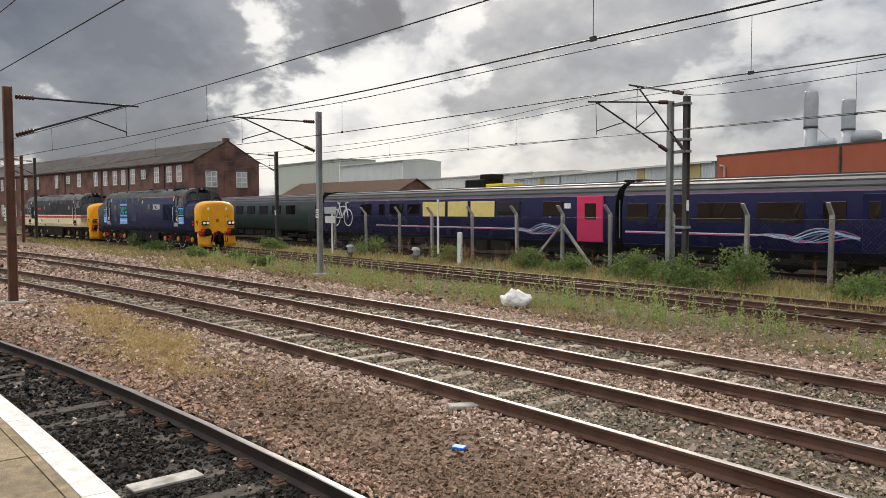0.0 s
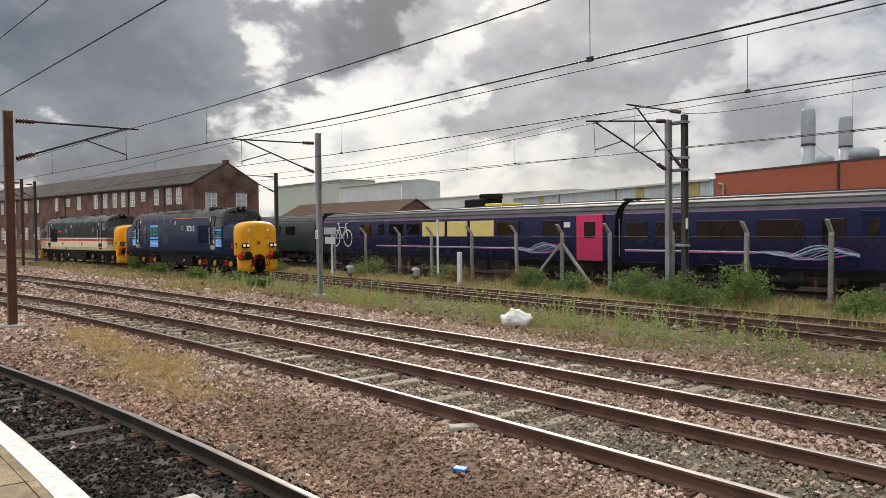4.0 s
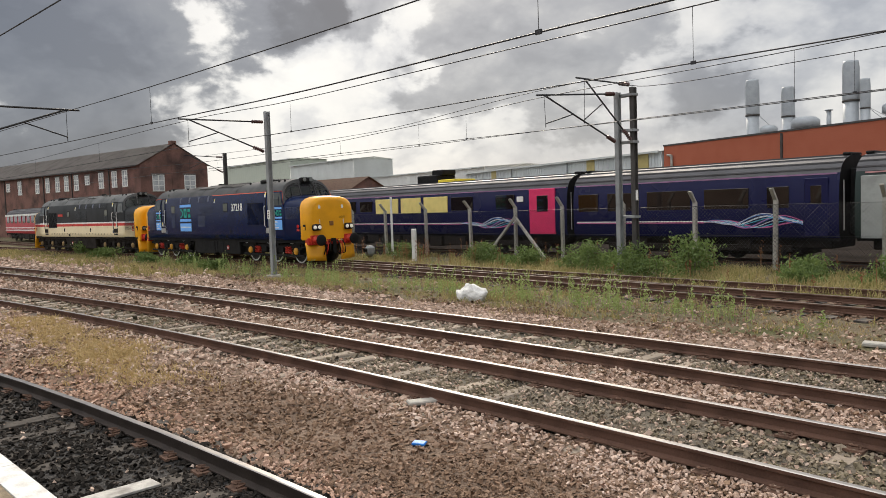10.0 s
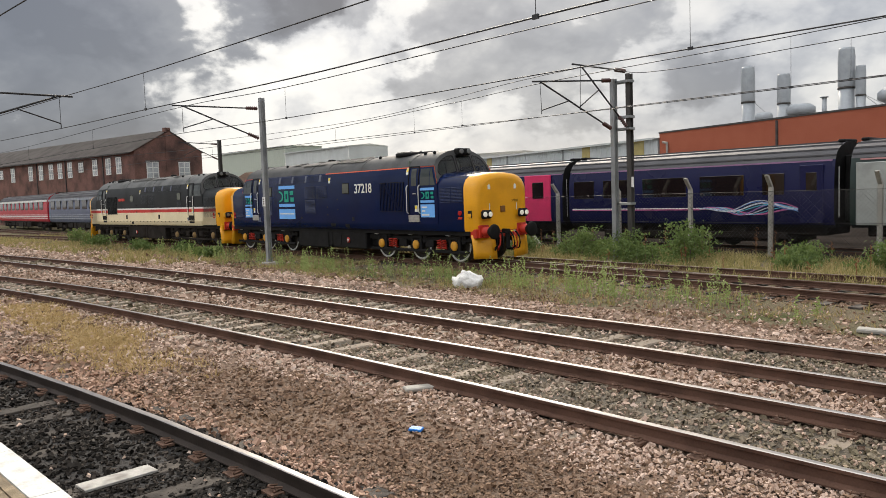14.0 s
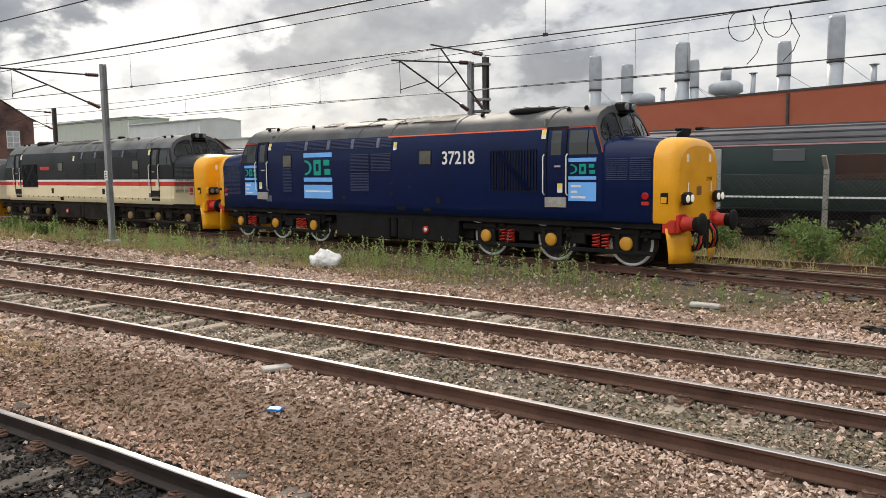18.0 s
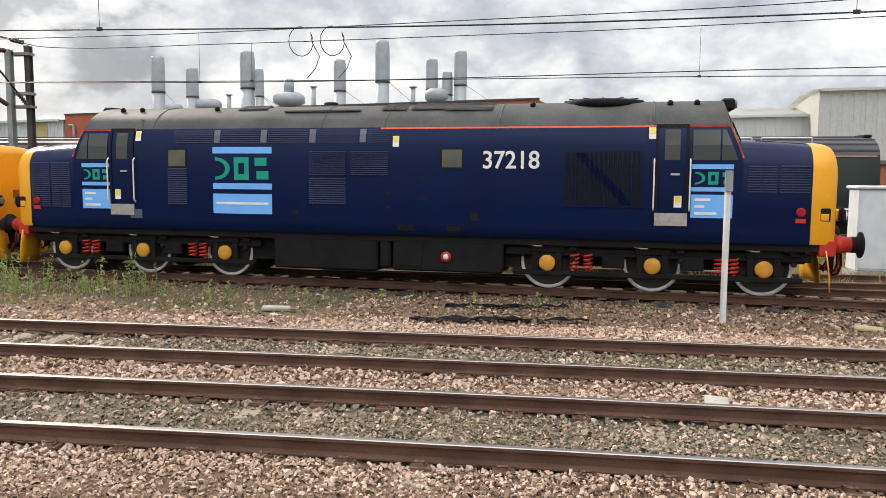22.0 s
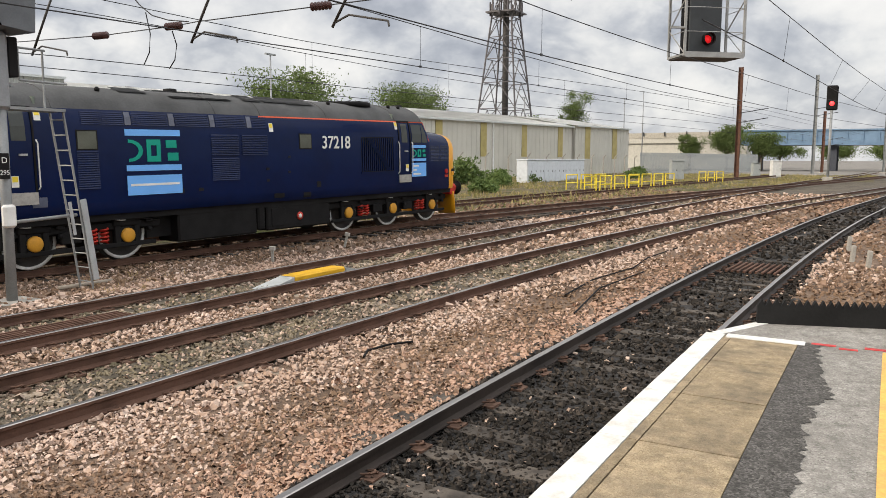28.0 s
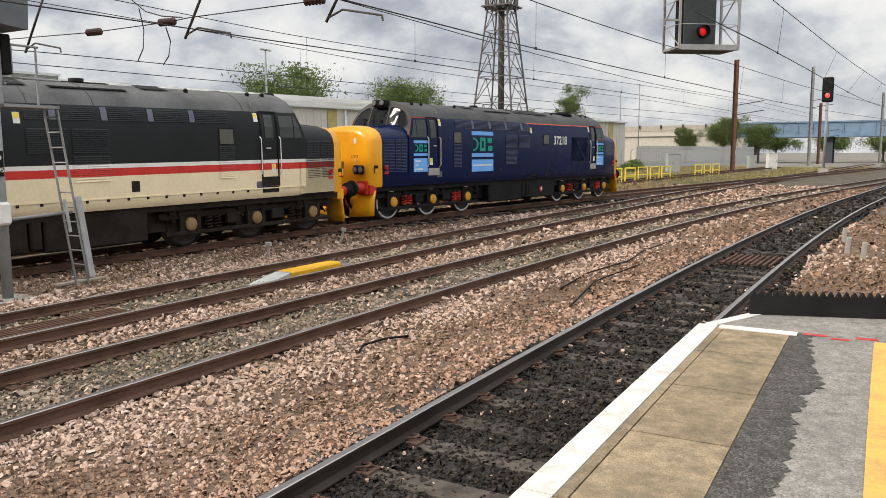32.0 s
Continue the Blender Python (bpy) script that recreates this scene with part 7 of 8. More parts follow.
fence_run([38 + k * 5.5 for k in range(18)], 34.5, 2.7, "grey steel fence post with a cranked top")


def palisade(x0, y0, x1, y1, h, n, label):
    root = thing("palisade_fence", label, "fence", upright((x0, y0), (x1, y1)))
    L = gap((x0, y0), (x1, y1))
    bm = bmesh.new()
    for i in range(n):
        x = i * L / n
        box(bm, x, x + L / n * .62, 0, .03, -.3, h)
    tagged(part("pale", bm, mat("palisade_galv", (.34, .36, .36), .5, metal=.2, vary=.1), root), kind="stuff")
    for z in (.4, h - .5):
        part("fence_rail", boxes((0, L, .03, .08, z, z + .06)), m_mast, root)


palisade(20, 33, 34, 34, 2.2, 70, "galvanised palisade fence in front of the yard")
palisade(120, 32, 175, 22, 3.2, 200, "grey palisade fence beside the junction")


def bridge():
    root = thing("girder_bridge", "long pale blue steel girder road bridge", "bridge", pose(190, -14, 0))
    m_b = mat("girder_blue", (.17, .26, .37), .6, vary=.15, scale=.5)
    part("girder", boxes((0, .6, -40, 42, 5.6, 8.5), bevel=.03), m_b, root)
    part("top_flange", boxes((-.25, .85, -40, 42, 8.5, 8.8)), m_b, root)
    part("bottom_flange", boxes((-.25, .85, -40, 42, 5.35, 5.6)), m_b, root)
    for k in range(28):
        part("stiffener", boxes((-.18, 0, -40 + k * 3, -39.8 + k * 3, 5.6, 8.5)), m_b, root)
    part("deck", boxes((.6, 12, -40, 42, 5.4, 6.4)), m_mastd, root)
    for y in (-38, -22, -8, 8, 22, 38):
        part("pier", boxes((1, 2.6, y, y + 1.4, -.3, 5.4)), mat("pier_blue_brick", (.07, .075, .09), .8), root)
        part("pier", boxes((9, 10.6, y, y + 1.4, -.3, 5.4)), mat("pier_blue_brick", (.07, .075, .09), .8), root)


bridge()


def far_viaduct():
    root = thing("concrete_viaduct", "pale concrete ramp with parapet beyond the trees", "bridge", pose(205, 28, 0, 0, 0, 78))
    part("deck", boxes((0, 75, -2, 2, 6.3, 7.6)), mat("concrete_pale", (.5, .48, .42), .8, vary=.15), root)
    part("parapet", boxes((0, 75, 1.9, 2.1, 7.6, 9.0)), mat("parapet_tan", (.42, .39, .33), .8, vary=.2), root)
    part("abutment", boxes((0, 75, -1.5, 1.5, -.3, 6.3)), mat("concrete_pale", (.5, .48, .42), .8, vary=.15), root)
    for k in range(12):
        part("lamp_bracket", boxes((3 + k * 6, 3.2 + k * 6, 2.1, 2.6, 8.2, 9.2)), m_mastd, root)


far_viaduct()


def tower():
    root = thing("lattice_tower", "tall steel lattice telecom tower with aerials", "tower", pose(155, 71, -.3))
    m = mat("tower_steel", (.13, .12, .12), .6, metal=.2, vary=.1)
    B, T, Z = 11.0, 4.2, 48.0

    def leg(i, z):
        w = (B + (T - B) * min(1, z / 34)) / 2
        return Vector((w * (1, 1, -1, -1)[i], w * (1, -1, -1, 1)[i], z))
    zs = [0, 7, 13, 18.5, 23.5, 28, 32, 36, 40, 44, 48]
    for a, b in zip(zs, zs[1:]):
        for i in range(4):
            bar("leg", root, m, leg(i, a), leg(i, b), .2, n=5)
            j = (i + 1) % 4
            mid = (leg(i, b) + leg(j, b)) / 2
            bar("brace", root, m, leg(i, a), mid, .10, n=4)
            bar("brace", root, m, leg(j, a), mid, .10, n=4)
            bar("girt", root, m, leg(i, b), leg(j, b), .10, n=4)
    bar("feeder_core", root, m_mastd, (0, 0, 0), (0, 0, 48), .7, n=8)
    for z in (33, 40, 45):
        part("platform_ring", boxes((-3.3, 3.3, -3.3, 3.3, z, z + .3)), m, root)
        for k in range(12):
            a = k / 12 * 2 * math.pi
            bar("aerial", root, m, (3.4 * math.cos(a), 3.4 * math.sin(a), z - .5), (3.4 * math.cos(a), 3.4 * math.sin(a), z + 2.4), .18, n=5)


tower()
for x, y, h in ((75, 66, 15), (140, 60, 14), (190, 55, 17), (196, 52, 19), (90, 110, 14)):
    root = thing("lighting_column", "slim grey lighting column behind the sheds", "lamp post", pose(x, y, -.3))
    bar("pole", root, m_mast, (0, 0, 0), (0, 0, h), .16, .09, n=8)
    part("lamp_head", boxes((-.9, .9, -.15, .15, h, h + .2), bevel=.03), m_mast, root)


def small_bits():
    # torn sheet of black membrane
    for cx, cy, l, w, s in ((-.9, 12.55, 2.9, .38, 1), (-.9, 14.6, 2.3, .3, 2)):
        rnd = random.Random(s)
        bm = bmesh.new()
        prev = None
        for i in range(22):
            f = i / 21
            x = cx + (f - .5) * l
            y = cy + (f - .5) * .55
            half = w * (.35 + .65 * math.sin(math.pi * f) ** .5) * rnd.uniform(.55, 1.1)
            cur = [bm.verts.new((x, y + k * half / 2 + rnd.uniform(-.03, .03), bed(x, y) + .03 + rnd.uniform(0, .075) * (1 if k else 1.3))) for k in (-1, -.3, .3, 1)]
            if prev:
                for k in range(3):
                    bm.faces.new((prev[k], cur[k], cur[k + 1], prev[k + 1]))
            prev = cur
        bmesh.ops.solidify(bm, geom=bm.faces[:], thickness=.006)
        tagged(part("membrane_scrap", bm, mat("membrane_black", (.012, .012, .013), .55, vary=.3)), "torn black membrane lying crumpled on ballast", "debris")
    for nm, x, y, w, d, h, t, m, lb in (("timber_offcut", -4.9, 13.05, .5, .2, .07, 15, m_conc, "pale flat stone slab on the ballast"), ("timber_offcut", 4.95, 13.05, .42, .24, .06, -20, mat("tan_board", (.42, .34, .2), .8), "tan board lying on the ballast"), ("timber_offcut", 9.6, 12.9, 1.3, .09, .06, 9, mat("old_timber", (.34, .29, .23), .85), "old timber lath lying on the ballast"), ("blue_litter", -6.2, 4.85, .14, .1, .03, 30, mat("litter_blue", (.02, .18, .6), .5), "bright blue scrap of litter on ballast"), ("blue_litter", -1.6, 4.2, .08, .05, .02, 70, mat("litter_blue", (.02, .18, .6), .5), "small blue scrap of litter on ballast"), ("timber_offcut", -7.4, 5.92, .5, .16, .05, 70, m_conc, "pale sleeper end showing in ballast"), ("timber_offcut", 1.7, 8.35, .4, .25, .03, 80, m_conc, "pale concrete pad between the rails")):
        bm = bmesh.new()
        box(bm, -w / 2, w / 2, -d / 2, d / 2, 0, h, bevel=min(w, d, h) * .25)
        z = bed(x, y)
        tagged(part(nm, bm, m, at=pose(x, y, z + .015, 3, 2, t)), lb, "debris" if "litter" in nm else "board")
    # white sack
    rnd = random.Random(5)
    bm = bmesh.new()
    bmesh.ops.create_icosphere(bm, subdivisions=3, radius=1)
    for v in bm.verts:
        n = noise.noise(v.co * 2.3) * .22 + noise.noise(v.co * 5) * .12
        v.co = Vector((v.co.x * .46, v.co.y * .34, max(0, v.co.z * .30 + .17))) * (1 + n * 1.5)
        v.co.z = max(0, v.co.z)
    tagged(part("rubble_sack", bm, mat("sack_white", (.66, .65, .62), .8, vary=.25, scale=4, fine=12, bump=.8, bump_dist=.06), at=pose(-15.2, 13.7, -.34), smooth=True), "crumpled white rubble sack in the weeds", "sack")
    root = thing("drain_grating", "dark steel grating between the running rails", "grating", pose(6.4, line_y("a", 6.4) - .2, -.15, 0, 0, -1))
    for k in range(9):
        part("bar", boxes((-1.6, 1.6, -.4 + k * .1, -.36 + k * .1, 0, .03)), m_rail, root)
    root = thing("drain_grating", "dark steel grating between the running rails", "grating", pose(18.2, line_y("c", 18.2), -.15, 0, 0, -3))
    for k in range(9):
        part("bar", boxes((-.8, .8, -.5 + k * .12, -.45 + k * .12, 0, .04)), m_rail, root)
    # branch and cables on the ballast
    for pts in (((7.7, 5.2), (8.0, 5.35), (8.4, 5.3), (8.7, 5.12)), ((13, 4.6), (15, 4.75), (17, 4.5), (19, 4.7), (22, 4.5)), ((11.5, 3.9), (14, 4.3), (16.5, 4.15))):
        bm = bmesh.new()
        wire(bm, [(x, y, bed(x, y) + .04) for x, y in pts], .016, 5)
        tagged(part("cable", bm, m_blk), "thin dark cable lying over ballast", "cable")


small_bits()

# ---- ballast stones, sleepers, clips ----
rng = np.random.default_rng(7)


def stone_mat(name, cols, stain, amount=0.6):
    """Broken stone: each piece takes one of several tints, dust and stains lie over patches."""
    m = bpy.data.materials.new(name)
    m.use_nodes = True
    nt = m.node_tree
    b = nt.nodes["Principled BSDF"]
    n, l = nt.nodes.new, nt.links.new
    geo, co = n("ShaderNodeNewGeometry"), n("ShaderNodeTexCoord")
    ramp = n("ShaderNodeValToRGB")
    els = ramp.color_ramp.elements
    k = len(cols)
    while len(els) < k:
        els.new(0.5)
    for i, c in enumerate(cols):
        els[i].position, els[i].color = i / (k - 1), (*c, 1)
    l(geo.outputs["Random Per Island"], ramp.inputs[0])
    big, fine = n("ShaderNodeTexNoise"), n("ShaderNodeTexNoise")
    big.inputs["Scale"].default_value, big.inputs["Detail"].default_value = 0.55, 5
    fine.inputs["Scale"].default_value, fine.inputs["Detail"].default_value = 60, 3
    l(co.outputs["Object"], big.inputs["Vector"]); l(co.outputs["Object"], fine.inputs["Vector"])
    mr = n("ShaderNodeMapRange"); mr.inputs["From Min"].default_value = 0.40; mr.inputs["From Max"].default_value = 0.66; mr.inputs["To Max"].default_value = amount
    l(big.outputs["Fac"], mr.inputs["Value"])
    mix = n("ShaderNodeMix"); mix.data_type = "RGBA"; mix.inputs["B"].default_value = (*stain, 1)
    l(mr.outputs[0], mix.inputs["Factor"]); l(ramp.outputs[0], mix.inputs["A"])
    hs = n("ShaderNodeHueSaturation")
    v = n("ShaderNodeMapRange"); v.inputs["To Min"].default_value = 0.7; v.inputs["To Max"].default_value = 1.3
    l(fine.outputs["Fac"], v.inputs["Value"]); l(v.outputs[0], hs.inputs["Value"]); l(mix.outputs["Result"], hs.inputs["Color"])
    l(hs.outputs[0], b.inputs["Base Color"])
    b.inputs["Roughness"].default_value, b.inputs["Specular IOR Level"].default_value = 0.95, 0.12
    return m


STONE = [
    stone_mat("ballast_pink", [(.36, .255, .19), (.57, .43, .35), (.46, .335, .26), (.64, .51, .43), (.52, .38, .30), (.40, .285, .215), (.60, .465, .385)], (.36, .245, .175), .55),
    stone_mat("ballast_brown", [(.10, .062, .042), (.27, .175, .12), (.19, .122, .08), (.35, .24, .175), (.15, .10, .065)], (.18, .12, .075), .6),
    stone_mat("ballast_grey", [(.12, .096, .07), (.27, .22, .165), (.19, .152, .11), (.35, .28, .22), (.15, .122, .082)], (.17, .15, .085), .5),
    stone_mat("ballast_rusty", [(.24, .145, .10), (.50, .34, .26), (.38, .245, .175), (.56, .40, .315), (.44, .29, .215), (.30, .19, .13)], (.32, .20, .13), .5),
    stone_mat("ballast_oily", [(.010, .009, .008), (.046, .040, .034), (.024, .021, .018), (.085, .070, .058), (.014, .013, .012)], (.02, .018, .016), .5),
]
CUBE = np.array([(-1, -1, -1), (1, -1, -1), (1, 1, -1), (-1, 1, -1), (-1, -1, 1), (1, -1, 1), (1, 1, 1), (-1, 1, 1)], float)
QUADS = np.array([(4, 5, 6, 7), (0, 1, 5, 4), (1, 2, 6, 5), (2, 3, 7, 6), (3, 0, 4, 7)])


def raw_mesh(name, verts, faces, mats, index=None, smooth=False):
    """A mesh straight from arrays: verts (n, 3), faces (m, k)."""
    me = bpy.data.meshes.new(name)
    k = faces.shape[1]
    me.vertices.add(len(verts)); me.loops.add(faces.size); me.polygons.add(len(faces))
    me.vertices.foreach_set("co", np.ascontiguousarray(verts, dtype=np.float32).ravel())
    me.loops.foreach_set("vertex_index", np.ascontiguousarray(faces, dtype=np.int32).ravel())
    me.polygons.foreach_set("loop_start", np.arange(0, faces.size, k, dtype=np.int32))
    for x in mats:
        me.materials.append(x)
    if index is not None:
        me.polygons.foreach_set("material_index", np.ascontiguousarray(index, dtype=np.int32))
    me.polygons.foreach_set("use_smooth", np.full(len(faces), smooth))
    me.update(calc_edges=True)
    return me


def stones(pos, size, tilt=1.0):
    """One rough broken stone at each place."""
    n = len(pos)
    taper = np.where(CUBE[:, 2:] > 0, .72, .9) * np.array([1, 1, 0]) + np.array([0, 0, 1])
    v = CUBE[None] * taper * rng.uniform(.62, 1.0, (n, 1, 3)) * np.array([1.3, .95, .52]) + rng.uniform(-.27, .27, (n, 8, 3))
    v *= size[:, None, None] * .5
    q = rng.normal(size=(n, 4))
    q[:, 1:3] *= tilt * .45
    q /= np.linalg.norm(q, axis=1)[:, None]
    w, x, y, z = q.T
    R = np.stack([np.stack([1 - 2 * (y * y + z * z), 2 * (x * y - z * w), 2 * (x * z + y * w)], 1),
                  np.stack([2 * (x * y + z * w), 1 - 2 * (x * x + z * z), 2 * (y * z - x * w)], 1),
                  np.stack([2 * (x * z - y * w), 2 * (y * z + x * w), 1 - 2 * (x * x + y * y)], 1)], 1)
    v = np.einsum("nij,nkj->nki", R, v) + pos[:, None]
    return v.reshape(-1, 3), (QUADS[None] + 8 * np.arange(n)[:, None, None]).reshape(-1, 4)


def vline(key, x):
    return np.vectorize(lambda t: line_y(key, t))(x)


def wave(x, y, s, k):
    """Soft uneven pattern between -1 and 1."""
    return (np.sin(x * s + 1.3 * k + 1.1 * np.sin(y * s * .7 + k)) + np.sin(y * s * 1.3 + 2.1 * k + 1.4 * np.sin(x * s * .6 - k)) + np.sin((x + y) * s * .53 + k)) / 3


def ballast():
    P, S = [], []
    for r0, r1, dens, size in ((0, 7.5, 760, .033), (7.5, 12.5, 350, .041), (12.5, 20, 118, .054), (20, 34, 31, .082), (34, 60, 8, .13)):
        n = int(dens * (2 * r1) * 21)
        x, y = rng.uniform(-r1, r1, n), rng.uniform(-4, 17, n)
        d = np.hypot(x, y)
        ok = (d >= r0) & (d < r1)
        x, y = x[ok], y[ok]
        c = vline("c", x)
        ok = ((y > c - 1.30) & (x < 7.5)) | ((x >= 7.5) & (y > c - 5))
        edge = np.where(x < -4, 12.9, 16.2) + .7 * wave(x, y, 1.9, 3)
        ok &= (y < edge) | (rng.random(len(x)) < .22) | (np.abs(y - vline("l", x)) < 1.3)
        x, y = x[ok], y[ok]
        for _ in "cbal":
            o = np.abs(np.abs(y - vline(_, x)) - .7525) > .05
            x, y = x[o], y[o]
        P.append(np.stack([x, y], 1))
        S.append(size * rng.lognormal(0, .28, len(x)))
    P, S = np.concatenate(P), np.concatenate(S)
    x, y = P.T
    f, g = np.clip((y - 12.2) / 2.6, 0, 1), np.clip((x - 6) / 18, 0, 1)
    z = -.19 + f * (.235 * g - .15) + .012 * np.sin(x * 1.7) * np.sin(y * 2.3)
    near_rail = np.zeros(len(x))
    for k in "cba":
        dd = np.abs(y - vline(k, x))
        near_rail = np.maximum(near_rail, np.exp(-((dd - 1.0) / .22) ** 2) + .15 * (dd < .7))
    z = z + S * rng.uniform(.0, .32, len(x)) + .022 * near_rail
    kind = np.zeros(len(x), int)
    r = rng.random(len(x))
    w1 = wave(x, y, .75, 1.0)
    c = vline("c", x)
    brown = 1.3 * np.exp(-((x + 7) / 3.2) ** 2 - ((y - 4.55) / .55) ** 2) + .5 * np.exp(-((x + 15) / 5) ** 2 - ((y - 4.4) / .8) ** 2) + .9 * np.exp(-((x - .5) / 3.5) ** 2 - ((y - 5.3) / .55) ** 2) + .38 * np.exp(-((y - c - 1.75) / .6) ** 2) + (.55 + .3 * wave(x, y, 1.6, 7)) * np.exp(-((y - c - 2.25) / .32) ** 2) * (x > 1.5) + .28 * w1 + .55 * np.exp(-((y - 4.5) / .75) ** 2) * np.clip((-x - .5) / 2, 0, 1) * np.clip((x + 12) / 3, 0, 1) + .55 * np.clip(wave(x, y, 1.1, 4), 0, 1) * (x > 1) * (y > c + 1.3) * (y < c + 3.2) + .75 * (y < c - 1.2) + .35 * np.clip((x - 18) / 15, 0, 1) + .75 * (y > 12.2)
    kind[r < brown] = 1
    for k in "ba":
        dd = np.abs(y - vline(k, x))
        kind[(dd < .7) & (r < .82)] = 2
    gap_ab = (y > vline("b", x) + .8) & (y < vline("a", x) - .8)
    kind[gap_ab & (r < .28)] = 1
    dd = np.abs(y - c)
    rs = rng.random(len(x))
    kind[(kind == 0) & (rs < 1.1 * np.exp(-((y - c - 1.35) / .75) ** 2))] = 3
    kind[(dd < 1.06 + .12 * w1) & (r < .985)] = 4
    kind[(dd > 1.0) & (y < c) & (x < 7.5)] = 4
    kind[(np.abs(y - vline("l", x)) < 1.4) & (r < .95)] = 1
    pos = np.stack([x, y, z], 1)
    v, q = stones(pos, S)
    ob = new("ballast_stones", raw_mesh("ballast_stones", v, q, STONE, np.repeat(kind, 5)))
    tagged(ob, "loose pinkish broken stones of the track ballast", "ballast", kind="stuff")


ballast()

m_conc = mat("sleeper_concrete", (.27, .22, .17), .9, vary=.25, scale=4, fine=50, bump=.4, rnd=.2, col2=(.2, .165, .13))
m_timb = mat("sleeper_timber", (.085, .072, .06), .9, vary=.35, scale=5, fine=40, bump=.6, rnd=.35, col2=(.03, .026, .023))
m_pale = mat("sleeper_pale", (.50, .48, .44), .85, vary=.3, scale=5, fine=40, bump=.5, rnd=.15, col2=(.2, .18, .16))
m_clip = mat("rail_clip_rusty", (.17, .10, .07), .8, metal=.2, vary=.3, scale=9)
TRACKS = [o for o in bpy.data.objects if o.name.startswith("railway_track")]


def clip_curl(bm, x, y, z, side):
    """A bent spring clip and its pad beside the rail foot."""
    box(bm, x - .09, x + .09, y - .02, y + .10 * side if side > 0 else y + .02, z - .03, z - .005) if side > 0 else box(bm, x - .09, x + .09, y - .10, y + .02, z - .03, z - .005)
    pts = [(x - .055, y - .035 * side, z + .012), (x - .05, y + .045 * side, z + .03), (x - .01, y + .075 * side, z + .038), (x + .03, y + .04 * side, z + .03), (x + .035, y - .03 * side, z + .012), (x + .05, y + .06 * side, z + .004)]
    chain(bm, pts, .011, n=5)


def sleepers():
    concrete = finish("sleeper", boxes((-.12, .12, -1.25, 1.25, -.15, 0), bevel=.02), m_conc)
    timber = finish("sleeper", boxes((-.125, .125, -1.3, 1.3, -.13, 0), bevel=.008), m_timb)
    paint = finish("paint_patch", boxes((-.11, .11, -.42, .22, -.02, .004), bevel=.004), m_pale)
    for key, tr in zip("cbal", TRACKS):
        bm = bmesh.new()
        for i in range(-68, 69):
            x = i * .66 + random.uniform(-.02, .02) + .25
            y, a, z = line_y(key, x), line_turn(key, x), line_z(key, x)
            if key in "cl":
                me, dz = timber, random.uniform(-.012, .012) - (.181 if key == "c" else .195)
            else:
                me, dz = concrete, -.168 + random.uniform(-.014, .008) - (.022 if x > -7 else 0)
            part("sleeper", me, None, tr, at=pose(x, y, z + dz, 0, random.uniform(-.4, .4), a + random.uniform(-.8, .8)))
            if key == "c" and i == -11:
                part("paint_patch", paint, None, tr, at=pose(x, y, z - .155, 0, 0, a))
            if abs(x) < 26:
                for s in (-1, 1):
                    for o in (-1, 1):
                        clip_curl(bm, x, y + s * .7525 + o * .085, z - .15, o)
        tagged(part("rail_clips", bm, m_clip, tr), "rusty spring clips and pads at the rail foot", kind="stuff")


sleepers()


# ---- plants ----
def leaf_mat(name, cols, rough=.7):
    m = bpy.data.materials.new(name)
    m.use_nodes = True
    nt = m.node_tree
    b = nt.nodes["Principled BSDF"]
    n, l = nt.nodes.new, nt.links.new
    geo, co = n("ShaderNodeNewGeometry"), n("ShaderNodeTexCoord")
    ramp = n("ShaderNodeValToRGB")
    els = ramp.color_ramp.elements
    while len(els) < len(cols):
        els.new(.5)
    for i, c in enumerate(cols):
        els[i].position, els[i].color = i / (len(cols) - 1), (*c, 1)
    big = n("ShaderNodeTexNoise"); big.inputs["Scale"].default_value = 1.1
    l(co.outputs["Object"], big.inputs["Vector"])
    av = n("ShaderNodeMix"); av.inputs["Factor"].default_value = .5
    l(geo.outputs["Random Per Island"], av.inputs["A"]); l(big.outputs["Fac"], av.inputs["B"])
    l(av.outputs["Result"], ramp.inputs[0])
    l(ramp.outputs[0], b.inputs["Base Color"])
    b.inputs["Roughness"].default_value, b.inputs["Specular IOR Level"].default_value = rough, .25
    tr = n("ShaderNodeBsdfTranslucent")
    l(ramp.outputs[0], tr.inputs["Color"])
    mx = n("ShaderNodeMixShader"); mx.inputs[0].default_value = .3
    out = nt.nodes["Material Output"]
    l(b.outputs[0], mx.inputs[1]); l(tr.outputs[0], mx.inputs[2]); l(mx.outputs[0], out.inputs[0])
    return m


m_grass = leaf_mat("grass_mixed", [(.10, .115, .035), (.17, .18, .055), (.30, .25, .10), (.42, .33, .17), (.22, .21, .07)])
m_dry = leaf_mat("grass_dry", [(.27, .19, .085), (.46, .34, .16), (.36, .26, .12), (.54, .41, .22)])
m_weed = leaf_mat("weed_pale_green", [(.17, .23, .08), (.29, .35, .13), (.23, .29, .09), (.38, .40, .18)])
m_bush = leaf_mat("bush_green", [(.05, .085, .025), (.10, .15, .045), (.15, .20, .06), (.08, .12, .035)])
m_red = leaf_mat("seed_spikes_reddish", [(.14, .06, .03), (.22, .10, .05), (.17, .12, .05)])
m_tree = leaf_mat("tree_leaves", [(.05, .085, .025), (.10, .14, .04), (.14, .18, .06), (.075, .11, .03)])
m_bark = mat("bark", (.12, .095, .075), .9, vary=.3, scale=4, fine=30, bump=.6, bump_dist=.02)


